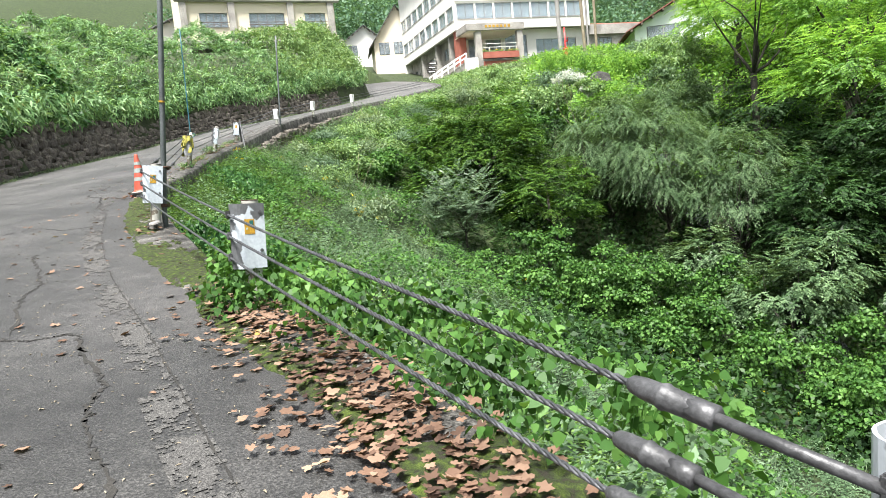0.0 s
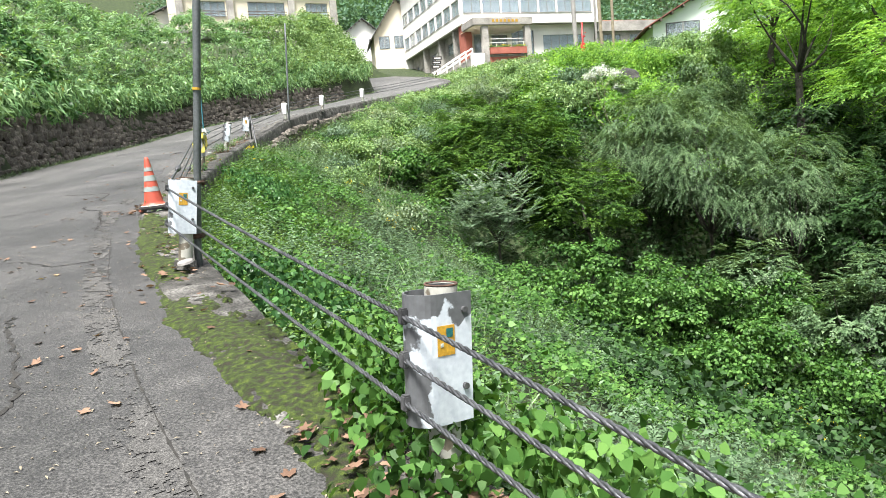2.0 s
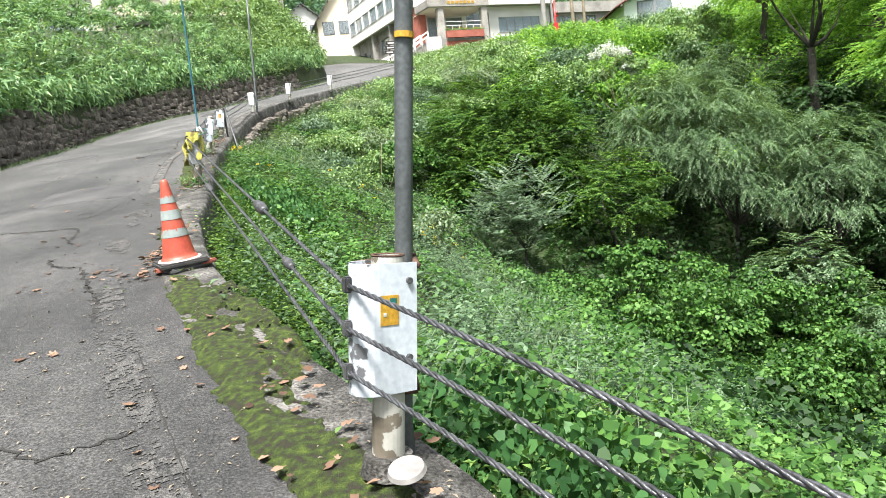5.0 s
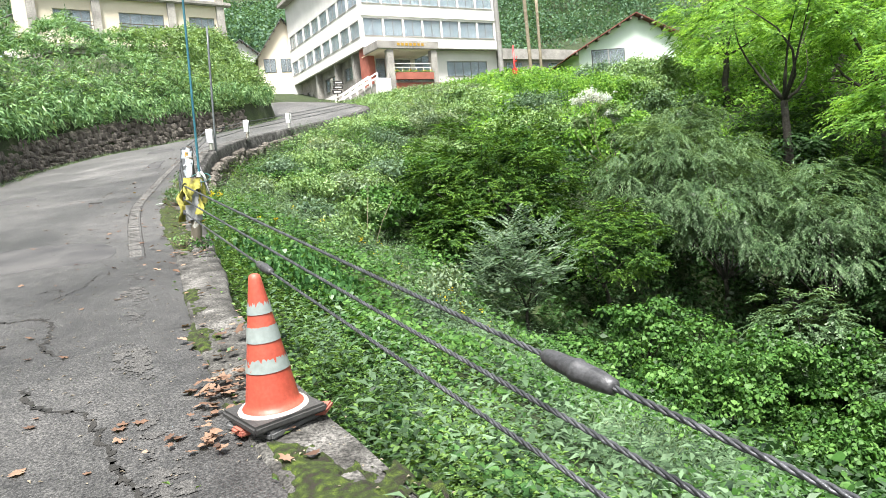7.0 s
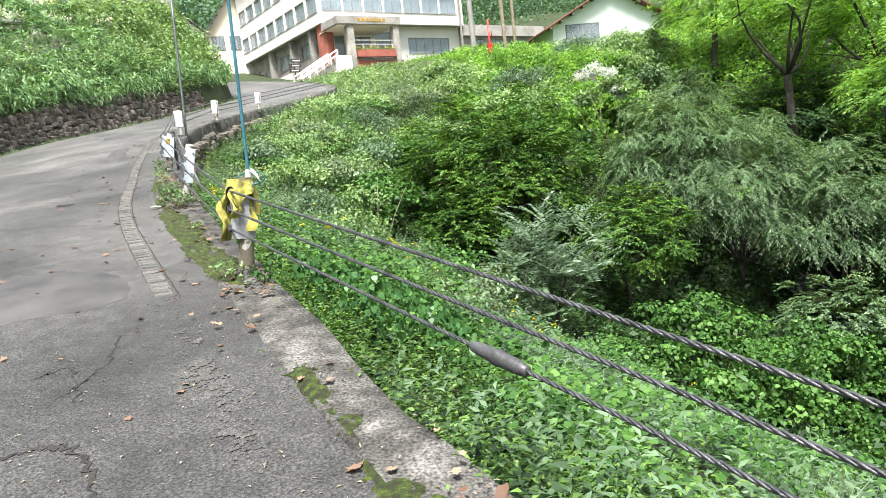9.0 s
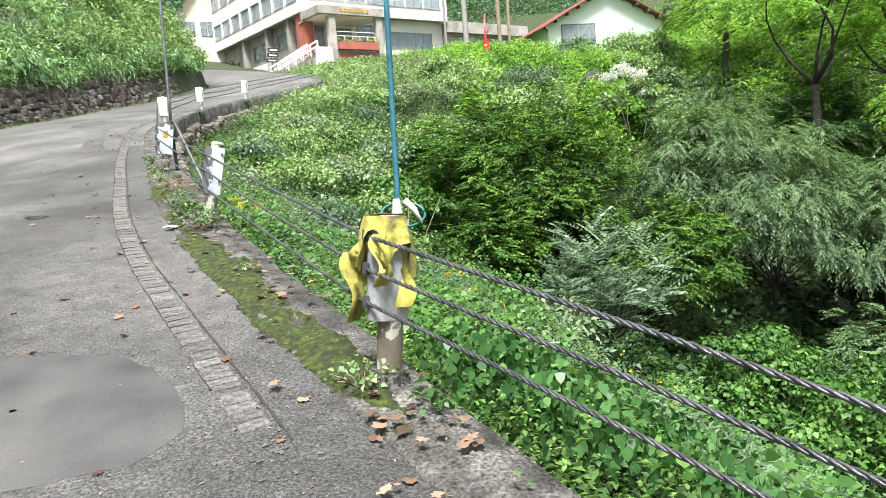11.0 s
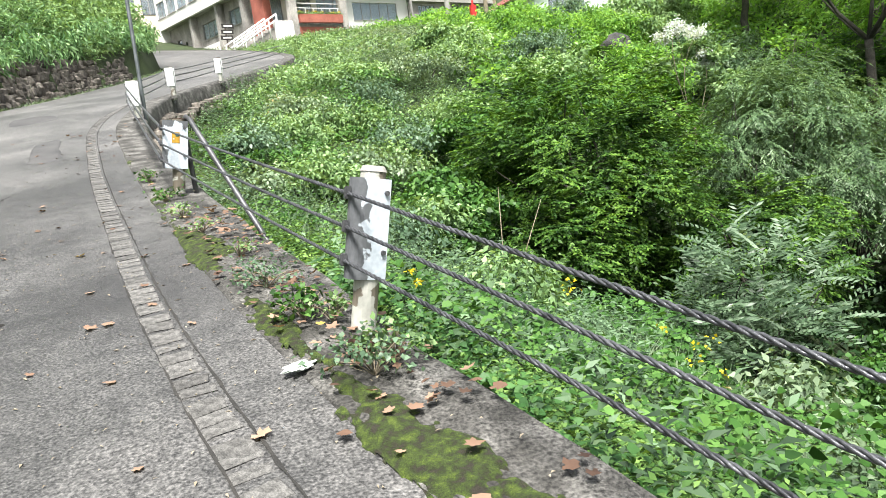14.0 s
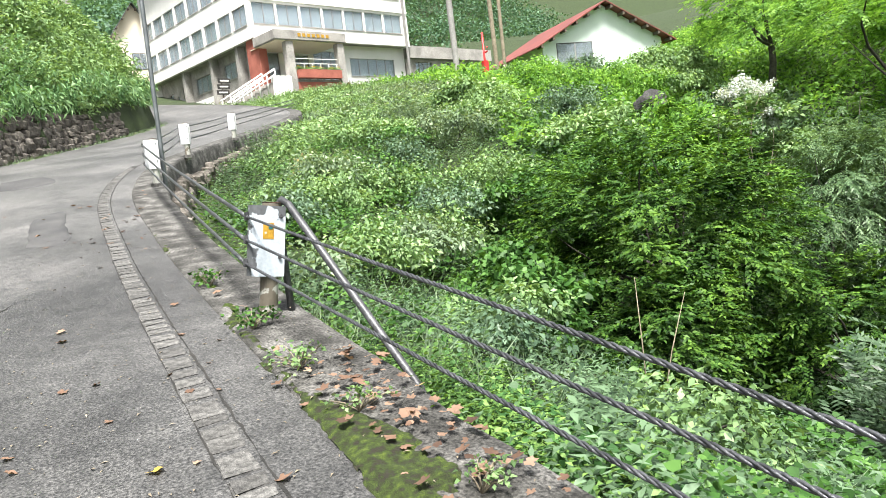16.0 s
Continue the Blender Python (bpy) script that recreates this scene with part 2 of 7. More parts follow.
M_STICK = surface("ochre_sticker", [(0.3, (0.32, 0.17, 0.02)), (0.7, (0.5, 0.30, 0.03))], 20, 90, 0.5, 0.1)
M_TEAL = surface("teal_print", [(0.3, (0.01, 0.09, 0.09)), (0.7, (0.02, 0.14, 0.13))], 20, 90, 0.5, 0.1)
M_ORANGE = surface("faded_orange_plastic", [(0.3, (0.38, 0.062, 0.038)), (0.7, (0.45, 0.095, 0.06))], 5, 60, 0.5, 0.12, blotch=0.15)
M_BAND = chipped("torn_reflective_band", (0.26, 0.30, 0.29), (0.45, 0.085, 0.045), 0.33, 14, 0.4)
M_RUBBER = surface("black_rubber", [(0.3, (0.022, 0.022, 0.023)), (0.7, (0.055, 0.054, 0.052))], 8, 80, 0.7, 0.3)
M_SLABRUBBER = surface("grey_rubber", [(0.3, (0.07, 0.072, 0.074)), (0.7, (0.13, 0.132, 0.134))], 8, 80, 0.75, 0.3)
M_RINGWHITE = surface("worn_pale_plastic", [(0.3, (0.36, 0.30, 0.27)), (0.7, (0.5, 0.45, 0.42))], 12, 60, 0.6, 0.2)
M_CLOTH = surface("dirty_yellow_cloth", [(0.32, (0.10, 0.075, 0.05)), (0.44, (0.27, 0.25, 0.045)), (0.7, (0.42, 0.39, 0.09))], 6, 60, 0.8, 0.3)
M_WHITE = surface("white_painted_wall", [(0.3, (0.72, 0.71, 0.68)), (0.7, (0.84, 0.83, 0.80))], 0.6, 12, 0.8, 0.1, blotch=0.08)
M_CREAM = surface("cream_render", [(0.3, (0.74, 0.66, 0.52)), (0.7, (0.84, 0.76, 0.62))], 0.4, 10, 0.85, 0.1, blotch=0.08)
M_GREYC = surface("stained_grey_concrete", [(0.3, (0.22, 0.21, 0.195)), (0.7, (0.43, 0.41, 0.38))], 0.9, 14, 0.9, 0.3, blotch=0.3)
M_BRICK = surface("dull_red_panel", [(0.3, (0.28, 0.085, 0.06)), (0.7, (0.42, 0.14, 0.10))], 1.5, 25, 0.8, 0.2)
M_REDROOF = surface("red_tin_roof", [(0.3, (0.42, 0.07, 0.045)), (0.7, (0.58, 0.12, 0.08))], 1.0, 20, 0.5, 0.1)
M_EAVE = surface("rusty_eave", [(0.3, (0.12, 0.035, 0.03)), (0.7, (0.24, 0.07, 0.055))], 1.0, 20, 0.6, 0.1)
M_GREYROOF = surface("grey_tin_roof", [(0.3, (0.11, 0.12, 0.13)), (0.7, (0.2, 0.21, 0.22))], 1.0, 20, 0.5, 0.1)
M_FRAME = surface("window_frame_metal", [(0.3, (0.22, 0.21, 0.2)), (0.7, (0.32, 0.31, 0.3))], 2, 30, 0.5, 0.05)
M_DARKWOOD = surface("dark_beam", [(0.3, (0.06, 0.045, 0.035)), (0.7, (0.13, 0.10, 0.08))], 2, 30, 0.7, 0.2)
# darkness of rooms and voids put into colour; also the sign boards' own tone
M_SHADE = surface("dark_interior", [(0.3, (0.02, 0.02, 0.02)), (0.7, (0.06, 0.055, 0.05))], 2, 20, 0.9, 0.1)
M_CURTAIN = surface("pale_curtain", [(0.3, (0.55, 0.6, 0.63)), (0.7, (0.78, 0.8, 0.81))], 1.5, 8, 0.9, 0.1)
M_MINT = surface("pale_mint_wall", [(0.3, (0.6, 0.68, 0.64)), (0.7, (0.70, 0.77, 0.73))], 0.6, 12, 0.8, 0.1, blotch=0.08)
M_REDPOST = surface("bright_red_paint", [(0.3, (0.5, 0.02, 0.02)), (0.7, (0.65, 0.04, 0.04))], 2, 30, 0.4, 0.1)
M_BARK = surface("grey_bark", [(0.3, (0.018, 0.016, 0.013)), (0.7, (0.065, 0.058, 0.048))], 6, 40, 0.95, 1.0, dist=0.03)
M_TWIG = surface("pale_twig", [(0.3, (0.16, 0.13, 0.09)), (0.7, (0.3, 0.26, 0.19))], 6, 40, 0.95, 0.5)
M_ROCK = surface("boulder", [(0.3, (0.02, 0.02, 0.02)), (0.7, (0.07, 0.068, 0.062))], 1.2, 20, 0.9, 0.8, dist=0.05)
M_WATER = surface("stream_water", [(0.35, (0.02, 0.025, 0.025)), (0.6, (0.06, 0.07, 0.07)), (0.75, (0.4, 0.43, 0.44))], 3.5, 20, 0.15, 0.6, dist=0.05)
M_PALE = surface("crumpled_pale_paper", [(0.3, (0.38, 0.43, 0.38)), (0.7, (0.5, 0.54, 0.5))], 8, 60, 0.7, 0.4)

m_glass, _n, _l, _b = node_mat("window_glass")
_b.inputs["Base Color"].default_value, _b.inputs["Roughness"].default_value = (0.72, 0.82, 0.88, 1), 0.06
_b.inputs["Transmission Weight"].default_value, _b.inputs["IOR"].default_value = 0.8, 1.45
M_GLASS = m_glass

L_MAPLE = leaf_mat("maple_leaf", (0.009, 0.028, 0.003), (0.046, 0.107, 0.009), (0.148, 0.246, 0.025))
L_WEED = leaf_mat("weed_leaf", (0.06, 0.115, 0.028), (0.18, 0.275, 0.07), (0.36, 0.46, 0.15))
L_EDGE = leaf_mat("edge_weed_leaf", (0.022, 0.05, 0.01), (0.08, 0.15, 0.024), (0.21, 0.31, 0.055))
L_GRASS = leaf_mat("grass_blade", (0.06, 0.095, 0.036), (0.165, 0.22, 0.08), (0.33, 0.38, 0.17), dead=(0.32, 0.27, 0.13))
L_VINE = leaf_mat("vine_leaf", (0.014, 0.041, 0.005), (0.053, 0.129, 0.014), (0.14, 0.25, 0.039))
L_BROAD = leaf_mat("broad_vine_leaf", (0.024, 0.064, 0.012), (0.048, 0.116, 0.02), (0.096, 0.192, 0.036), rough=0.42)
L_IVY = leaf_mat("deep_green_leaf", (0.02, 0.06, 0.012), (0.05, 0.125, 0.024), (0.11, 0.22, 0.045), rough=0.35)
L_SASA = leaf_mat("bamboo_grass_leaf", (0.04, 0.095, 0.024), (0.145, 0.255, 0.068), (0.36, 0.49, 0.17), rough=0.4, dead=(0.34, 0.30, 0.13))
L_GREY = leaf_mat("grey_green_leaf", (0.05, 0.09, 0.034), (0.105, 0.165, 0.064), (0.21, 0.28, 0.125), rough=0.4)
L_FINE = leaf_mat("fine_dark_leaf", (0.032, 0.062, 0.018), (0.085, 0.14, 0.04), (0.2, 0.275, 0.095), rough=0.38)
L_WOOD = leaf_mat("woodland_leaf", (0.056, 0.124, 0.018), (0.163, 0.312, 0.043), (0.35, 0.525, 0.088), glow=0.55)
# dark leaf colour stands in for the shade under trees and in the gully
L_SHADED = leaf_mat("shaded_woodland_leaf", (0.01, 0.025, 0.005), (0.027, 0.061, 0.01), (0.068, 0.132, 0.025), glow=0.3)
L_MUG = leaf_mat("mugwort_leaf", (0.021, 0.041, 0.014), (0.082, 0.131, 0.041), (0.197, 0.271, 0.107), glow=0.3)
L_SUMAC = leaf_mat("sumac_leaf", (0.032, 0.06, 0.02), (0.085, 0.13, 0.045), (0.18, 0.23, 0.10), rough=0.35)
# distance haze is put into the leaf colour: paler and bluer
L_FAR = leaf_mat("hazy_hill_leaf", (0.04, 0.085, 0.032), (0.085, 0.155, 0.058), (0.15, 0.245, 0.1))
L_CREAM = leaf_mat("cream_blossom", (0.5, 0.5, 0.34), (0.68, 0.66, 0.46), (0.8, 0.77, 0.58), rough=0.8)
L_YELLOW = leaf_mat("yellow_blossom", (0.5, 0.36, 0.01), (0.65, 0.46, 0.01), (0.75, 0.55, 0.03), rough=0.8)
L_DEAD = leaf_mat("fallen_leaf", (0.06, 0.032, 0.015), (0.175, 0.095, 0.042), (0.36, 0.22, 0.105), rough=0.75, glow=0.1, dead=(0.36, 0.25, 0.06))

# ---- building helpers ----


def part(name, bm, material, parent=None, label="", smooth=False):
    """One bmesh as one mesh object, under a thing or a part."""
    me = bpy.data.meshes.new(name)
    bm.to_mesh(me)
    bm.free()
    me.materials.append(material)
    if smooth:
        me.polygons.foreach_set("use_smooth", [True] * len(me.polygons))
    ob = new(name, me)
    ob.parent = parent
    if label:
        tagged(ob, label)
    return ob


def array_mesh(name, verts, faces, material, parent=None, smooth=False):
    """An object from arrays of points and of faces that all have the same number of corners."""
    verts, faces = np.asarray(verts, np.float32), np.asarray(faces, np.int32)
    me = bpy.data.meshes.new(name)
    k = faces.shape[1]
    me.vertices.add(len(verts))
    me.vertices.foreach_set("co", verts.ravel())
    me.loops.add(faces.size)
    me.loops.foreach_set("vertex_index", faces.ravel())
    me.polygons.add(len(faces))
    me.polygons.foreach_set("loop_start", np.arange(0, faces.size, k, dtype=np.int32))
    me.update(calc_edges=True)
    me.validate()
    if smooth:
        me.polygons.foreach_set("use_smooth", np.ones(len(me.polygons), bool))
    me.materials.append(material)
    ob = new(name, me)
    ob.parent = parent
    return ob


def thing(name, m, label, category, group="", kind=""):
    ob = new(name)
    ob.empty_display_size = 0.1
    ob.matrix_world = m
    return tagged(ob, label, category, group, kind)


def box(bm, x0, x1, y0, y1, z0, z1, bevel=0.0):
    r = bmesh.ops.create_cube(bm, size=1, matrix=Matrix.Translation(((x0 + x1) / 2, (y0 + y1) / 2, (z0 + z1) / 2)) @ Matrix.Diagonal((x1 - x0, y1 - y0, z1 - z0, 1)))
    if bevel:
        bmesh.ops.bevel(bm, geom=list({e for v in r["verts"] for e in v.link_edges}), offset=bevel, segments=2, affect="EDGES")
    return bm


def boxed(*a, **k):
    return box(bmesh.new(), *a, **k)


def tube_arrays(path, radii, sides=8, cap=True):
    """Points and quads of a tube along a path of points."""
    path = np.asarray(path, float)
    radii = np.broadcast_to(np.asarray(radii, float), (len(path),))
    t = np.gradient(path, axis=0)
    t /= np.linalg.norm(t, axis=1)[:, None] + 1e-12
    ref = np.where(np.abs(t[:, 2:3]) > 0.95, [[1.0, 0, 0]], [[0, 0, 1.0]])
    a = np.cross(t, ref)
    a /= np.linalg.norm(a, axis=1)[:, None]
    b = np.cross(t, a)
    ang = np.linspace(0, 2 * np.pi, sides, endpoint=False)
    v = path[:, None] + radii[:, None, None] * (np.cos(ang)[None, :, None] * a[:, None] + np.sin(ang)[None, :, None] * b[:, None])
    n = len(path)
    i, j = np.meshgrid(np.arange(n - 1), np.arange(sides), indexing="ij")
    k = (j + 1) % sides
    f = np.stack([i * sides + j, i * sides + k, (i + 1) * sides + k, (i + 1) * sides + j], -1).reshape(-1, 4)
    v = v.reshape(-1, 3)
    if cap:
        v = np.vstack([v, path[0], path[-1]])
        c0, c1 = len(v) - 2, len(v) - 1
        jj = np.arange(0, sides, 2)
        f = np.vstack([f, np.stack([np.full(len(jj), c0), (jj + 2) % sides, jj + 1, jj], -1),
                       np.stack([np.full(len(jj), c1), (n - 1) * sides + jj, (n - 1) * sides + jj + 1, (n - 1) * sides + (jj + 2) % sides], -1)])
    return v, f


def tube(name, path, radii, material, parent=None, sides=8, label=""):
    ob = array_mesh(name, *tube_arrays(path, radii, sides), material, parent, True)
    if label:
        tagged(ob, label)
    return ob


def merge(pairs):
    vs, fs, n = [], [], 0
    for v, f in pairs:
        vs.append(v), fs.append(f + n)
        n += len(v)
    return np.vstack(vs), np.vstack(fs)


def unit(a):
    return a / (np.linalg.norm(a, axis=-1, keepdims=True) + 1e-9)


def leaf_arrays(p, way, up, length, width, fold=0.15, droop=0.0, broad=False):
    """A pointed leaf for every place p: its stalk at p, its tip along way, its face towards up."""
    n = len(p)
    length, width = np.broadcast_to(length, (n,))[:, None], np.broadcast_to(width, (n,))[:, None]
    way = unit(way)
    side = unit(np.cross(up, way))
    nor = np.cross(way, side)
    mid = p + way * length * 0.45
    tip = p + way * length - nor * length * droop
    if broad:
        low, high = p + way * length * 0.22, p + way * length * 0.62 - nor * length * droop * 0.4
        v = np.stack([p, low + side * width * 0.5 + nor * width * fold, high + side * width * 0.38 + nor * width * fold * 0.6, tip,
                      high - side * width * 0.38 + nor * width * fold * 0.6, low - side * width * 0.5 + nor * width * fold], 1).reshape(-1, 3)
        return v, np.arange(6 * n).reshape(n, 6)
    v = np.stack([p, mid + side * width / 2 + nor * width * fold, tip, mid - side * width / 2 + nor * width * fold], 1).reshape(-1, 3)
    return v, np.arange(4 * n).reshape(n, 4)


def spray(rng, centres, radius, count, length, width, flat=0.45, lift=0.6, droop=0.2, hang=0.0, broad=False, face=0.75):
    """Leaves in loose clumps round the centres: flat tufts whose leaves point outwards."""
    k = len(centres)
    radius = np.broadcast_to(radius, (k,))
    count = np.maximum(1, np.broadcast_to(count, (k,)).astype(int))
    idx = np.repeat(np.arange(k), count)
    n = len(idx)
    d = unit(rng.normal(size=(n, 3)))
    r = rng.random(n) ** 0.45
    off = d * r[:, None] * radius[idx][:, None] * [1, 1, flat]
    p = centres[idx] + off
    way = unit(off * [1, 1, 0.6] + rng.normal(size=(n, 3)) * 0.35 * radius[idx][:, None] + [0, 0, -hang])
    up = unit(np.array([0, 0, lift]) + rng.normal(size=(n, 3)) * 0.45 + unit(off) * face)
    s = rng.uniform(0.65, 1.3, n)
    return leaf_arrays(p, way, up, length * s, width * s, 0.12, droop, broad)

# ---- the lie of the land ----
# stations along the road: the valley-side edge of the asphalt, the hill-side edge, the height
STATIONS = [
    (9.5, -14, 3, -19, -2.0), (6, -8, -1, -12.5, -1.0), (1.6, -1.5, -5.5, -5.5, -0.17), (0.4, 1.1, -7.2, -1.5, 0.12),
    (-1.27, 3.8, -8.7, 2, 0.42), (-2.72, 5.99, -9.9, 5, 0.69), (-4.08, 8.45, -10.8, 8.5, 1.0), (-5.2, 11.2, -11.5, 12.5, 1.38),
    (-6.03, 15.07, -12.1, 16.5, 1.83), (-6.85, 18.98, -12.6, 20.5, 2.34), (-7.25, 22.6, -13.0, 24.5, 2.79),
    (-7.55, 26.5, -13.3, 29, 3.33), (-7.64, 30.3, -13.2, 33, 3.95), (-7.0, 34.5, -12.7, 37.5, 4.6), (-5.4, 38.2, -11.3, 41.5, 5.2),
    (-3.0, 43, -9.3, 46.5, 6.0), (-0.8, 48, -7.0, 51.5, 6.9), (0.0, 54, -5.6, 57, 7.9), (-1.5, 62, -7.0, 64, 9.3), (-5, 76, -11, 77, 11.5)]


def spline(points, per=12):
    """A Catmull-Rom curve through rows of numbers."""
    q = np.asarray(points, float)
    q = np.vstack([2 * q[0] - q[1], q, 2 * q[-1] - q[-2]])
    out = []
    for i in range(1, len(q) - 2):
        for u in np.arange(per) / per:
            a, b, c, d = q[i - 1:i + 3]
            out.append(0.5 * (2 * b + (c - a) * u + (2 * a - 5 * b + 4 * c - d) * u * u + (3 * b - a - 3 * c + d) * u ** 3))
    return np.array(out + [q[-2]])


ROAD = spline(STATIONS)
EDGE, HILL, ROAD_Z = ROAD[:, 0:2], ROAD[:, 2:4], ROAD[:, 4]
_t = np.gradient(EDGE, axis=0)
_t /= np.linalg.norm(_t, axis=1)[:, None]
OUTWARD = np.stack([_t[:, 1], -_t[:, 0]], 1)
_h = np.gradient(HILL, axis=0)
_h /= np.linalg.norm(_h, axis=1)[:, None]
UPHILL = np.stack([-_h[:, 1], _h[:, 0]], 1)
ALONG = np.concatenate([[0], np.cumsum(np.linalg.norm(np.diff(EDGE, axis=0), axis=1))])
KERB_W = 0.5


def at_y(y):
    """The index, as a fraction, of the station row whose valley edge lies at y."""
    return float(np.interp(y, EDGE[:, 1], np.arange(len(EDGE))))


def edge_point(y, off=0.0, up=0.0):
    """A point at the asphalt's valley edge at y, moved outwards by off and up."""
    i = at_y(y)
    g = lambda a: np.array([np.interp(i, np.arange(len(a)), a[:, k]) for k in range(a.shape[1])])
    e, o = g(EDGE), g(OUTWARD)
    return Vector((e[0] + o[0] * off, e[1] + o[1] * off, float(np.interp(i, np.arange(len(ROAD_Z)), ROAD_Z)) + up))


def nearest(xy):
    """For each point: the nearest valley-edge row, the signed distance outwards from it, and the same for the hill edge."""
    xy = np.asarray(xy, float)
    de = np.linalg.norm(xy[:, None] - EDGE[None], axis=2)
    i = de.argmin(1)
    out = ((xy - EDGE[i]) * OUTWARD[i]).sum(1)
    dh = np.linalg.norm(xy[:, None] - HILL[None], axis=2)
    j = dh.argmin(1)
    inn = ((xy - HILL[j]) * UPHILL[j]).sum(1)
    return i, out, j, inn


VALLEY = np.array([
    (2, 6, -2.6), (5, 6, -4.5), (9, 8, -6.5), (14, 10, -7.8), (0, 12, -1.6), (4, 14, -4.2), (9, 16, -6.4), (-2.5, 17.5, -0.3), (2, 20, -3.4),
    (7, 21, -5.4), (13, 21, -7.0), (-3.2, 23, 0.8), (1, 24, -2.2), (6, 25, -4.0), (11.5, 27, -4.0), (-3.5, 29, 1.75), (1, 30, 0.6), (6, 32, 1.8),
    (11, 32, -1.5), (-1.5, 36, 3.9), (4, 37, 4.4)])
HEAD = np.array([
    (9, 38, 4.6), (14, 37, 3.2), (2, 44, 6.4), (8, 44, 6.7), (14, 45, 6.8), (4, 52, 8.0), (9, 52, 8.4), (16, 52, 8.0), (24, 50, 8.6), (28, 72, 10.6), (34, 62, 11.5), (32, 86, 13), (5, 62, 9.9),
    (14, 62, 10.0), (24, 60, 10.2), (18, 12, -5.5), (22, 16, -2), (18, 20, -3.5), (18, 27, -1.5), (17, 33, 2), (22, 38, 7), (27, 30, 6.5),
    (30, 20, 5), (34, 8, 3), (42, 32, 17), (45, 50, 16), (52, 10, 16), (60, 75, 18), (20, 85, 13), (-5, 85, 13), (6, -12, -4), (20, -12, -6), (45, -12, 6)])
_side = []
for _i in range(0, len(EDGE), 8):
    _side.append((*(EDGE[_i] + OUTWARD[_i] * 0.75), ROAD_Z[_i] - (0.85 if 124 < _i < 165 else 0.55)))
    _side.append((*(HILL[_i] + UPHILL[_i] * 0.5), ROAD_Z[_i] + 1.2))
    _side.append((*(HILL[_i] + UPHILL[_i] * 3.0), ROAD_Z[_i] + 2.6))
    if _i < 100:
        _side.append((*(HILL[_i] + UPHILL[_i] * 8.0), ROAD_Z[_i] + 4.6))
_side += [(-14, 62, 13.6), (-24, 56, 13.0), (-22, 70, 14), (-34, 40, 12), (-30, 20, 10), (-30, 0, 8), (-20, 85, 15), (-50, 60, 20), (-45, -10, 12), (-60, 90, 26)]
CONTROL = np.vstack([VALLEY, HEAD, np.array(_side)])
_r = np.linalg.norm(CONTROL[:, None, :2] - CONTROL[None, :, :2], axis=2)
WEIGHTS = np.linalg.solve(_r + np.eye(len(CONTROL)) * 0.02, CONTROL[:, 2])


def land(xy):
    """The height of the open ground beside the road."""
    xy = np.atleast_2d(np.asarray(xy, float))
    out = np.empty(len(xy))
    for a in range(0, len(xy), 20000):
        out[a:a + 20000] = np.linalg.norm(xy[a:a + 20000, None] - CONTROL[None, :, :2], axis=2) @ WEIGHTS
    return out


def build_ground():
    gx = np.concatenate([np.linspace(-900, -70, 12), np.arange(-60, -14, 1.0), np.arange(-14, 8, 0.4), np.arange(8, 61, 1.0), np.linspace(70, 900, 12)])
    gy = np.concatenate([np.linspace(-900, -40, 10), np.arange(-30, -4, 1.0), np.arange(-4, 46, 0.5), np.arange(46, 101, 1.0), np.linspace(110, 900, 12)])
    x, y = np.meshgrid(gx, gy, indexing="ij")
    xy = np.stack([x.ravel(), y.ravel()], 1)
    near = np.clip(xy, [-60, -30], [60, 95])
    z = land(near)
    far = np.linalg.norm(xy - near, axis=1)
    z = z + np.minimum(far * 0.2, 30) * (xy[:, 1] > 0) - np.minimum(far * 0.1, 20) * (xy[:, 1] <= 0)
    i, out, j, inn = nearest(near)
    under = (out < 0.5) & (inn < 0.25) & (far < 1)
    z = np.where(under, np.minimum(z, np.minimum(ROAD_Z[i], ROAD_Z[j]) - 0.6), z)
    n, k = len(gx), len(gy)
    a, b = np.meshgrid(np.arange(n - 1), np.arange(k - 1), indexing="ij")
    f = np.stack([a * k + b, (a + 1) * k + b, (a + 1) * k + b + 1, a * k + b + 1], -1).reshape(-1, 4)
    ob = array_mesh("ground", np.column_stack([xy, z]), f, M_UNDER, None, True)
    return tagged(ob, "weedy earth slope falling into a wooded gully", "ground", kind="structure")


def ribbon(name, a, b, za, zb, material, parent=None, depth=0.0):
    """A sheet between two rows of points, with a skirt of the given depth."""
    n = len(a)
    rows = [np.column_stack([a, za]), np.column_stack([b, zb])]
    if depth:
        rows = [np.column_stack([a, za - depth])] + rows + [np.column_stack([b, zb - depth])]
    v = np.vstack(rows)
    i = np.arange(n - 1)
    f = np.vstack([np.stack([k * n + i, (k + 1) * n + i, (k + 1) * n + i + 1, k * n + i + 1], -1) for k in range(len(rows) - 1)])
    return array_mesh(name, v, f, material, parent, not depth)


build_ground()
rng = np.random.default_rng(3)
# the road, with a faint camber and dips
cols = 26
u = np.linspace(0, 1, cols)
grid = EDGE[:, None] + (HILL - EDGE)[:, None] * u[None, :, None]
wob = np.array([[0.012 * noise.noise(Vector((p[0] * 0.7, p[1] * 0.7, 0))) for p in row] for row in grid])
gz = ROAD_Z[:, None] + 0.05 * np.sin(np.pi * u)[None] + wob
nr = len(ROAD)
ia, ib = np.meshgrid(np.arange(nr - 1), np.arange(cols - 1), indexing="ij")
rf = np.stack([ia * cols + ib, (ia + 1) * cols + ib, (ia + 1) * cols + ib + 1, ia * cols + ib + 1], -1).reshape(-1, 4)
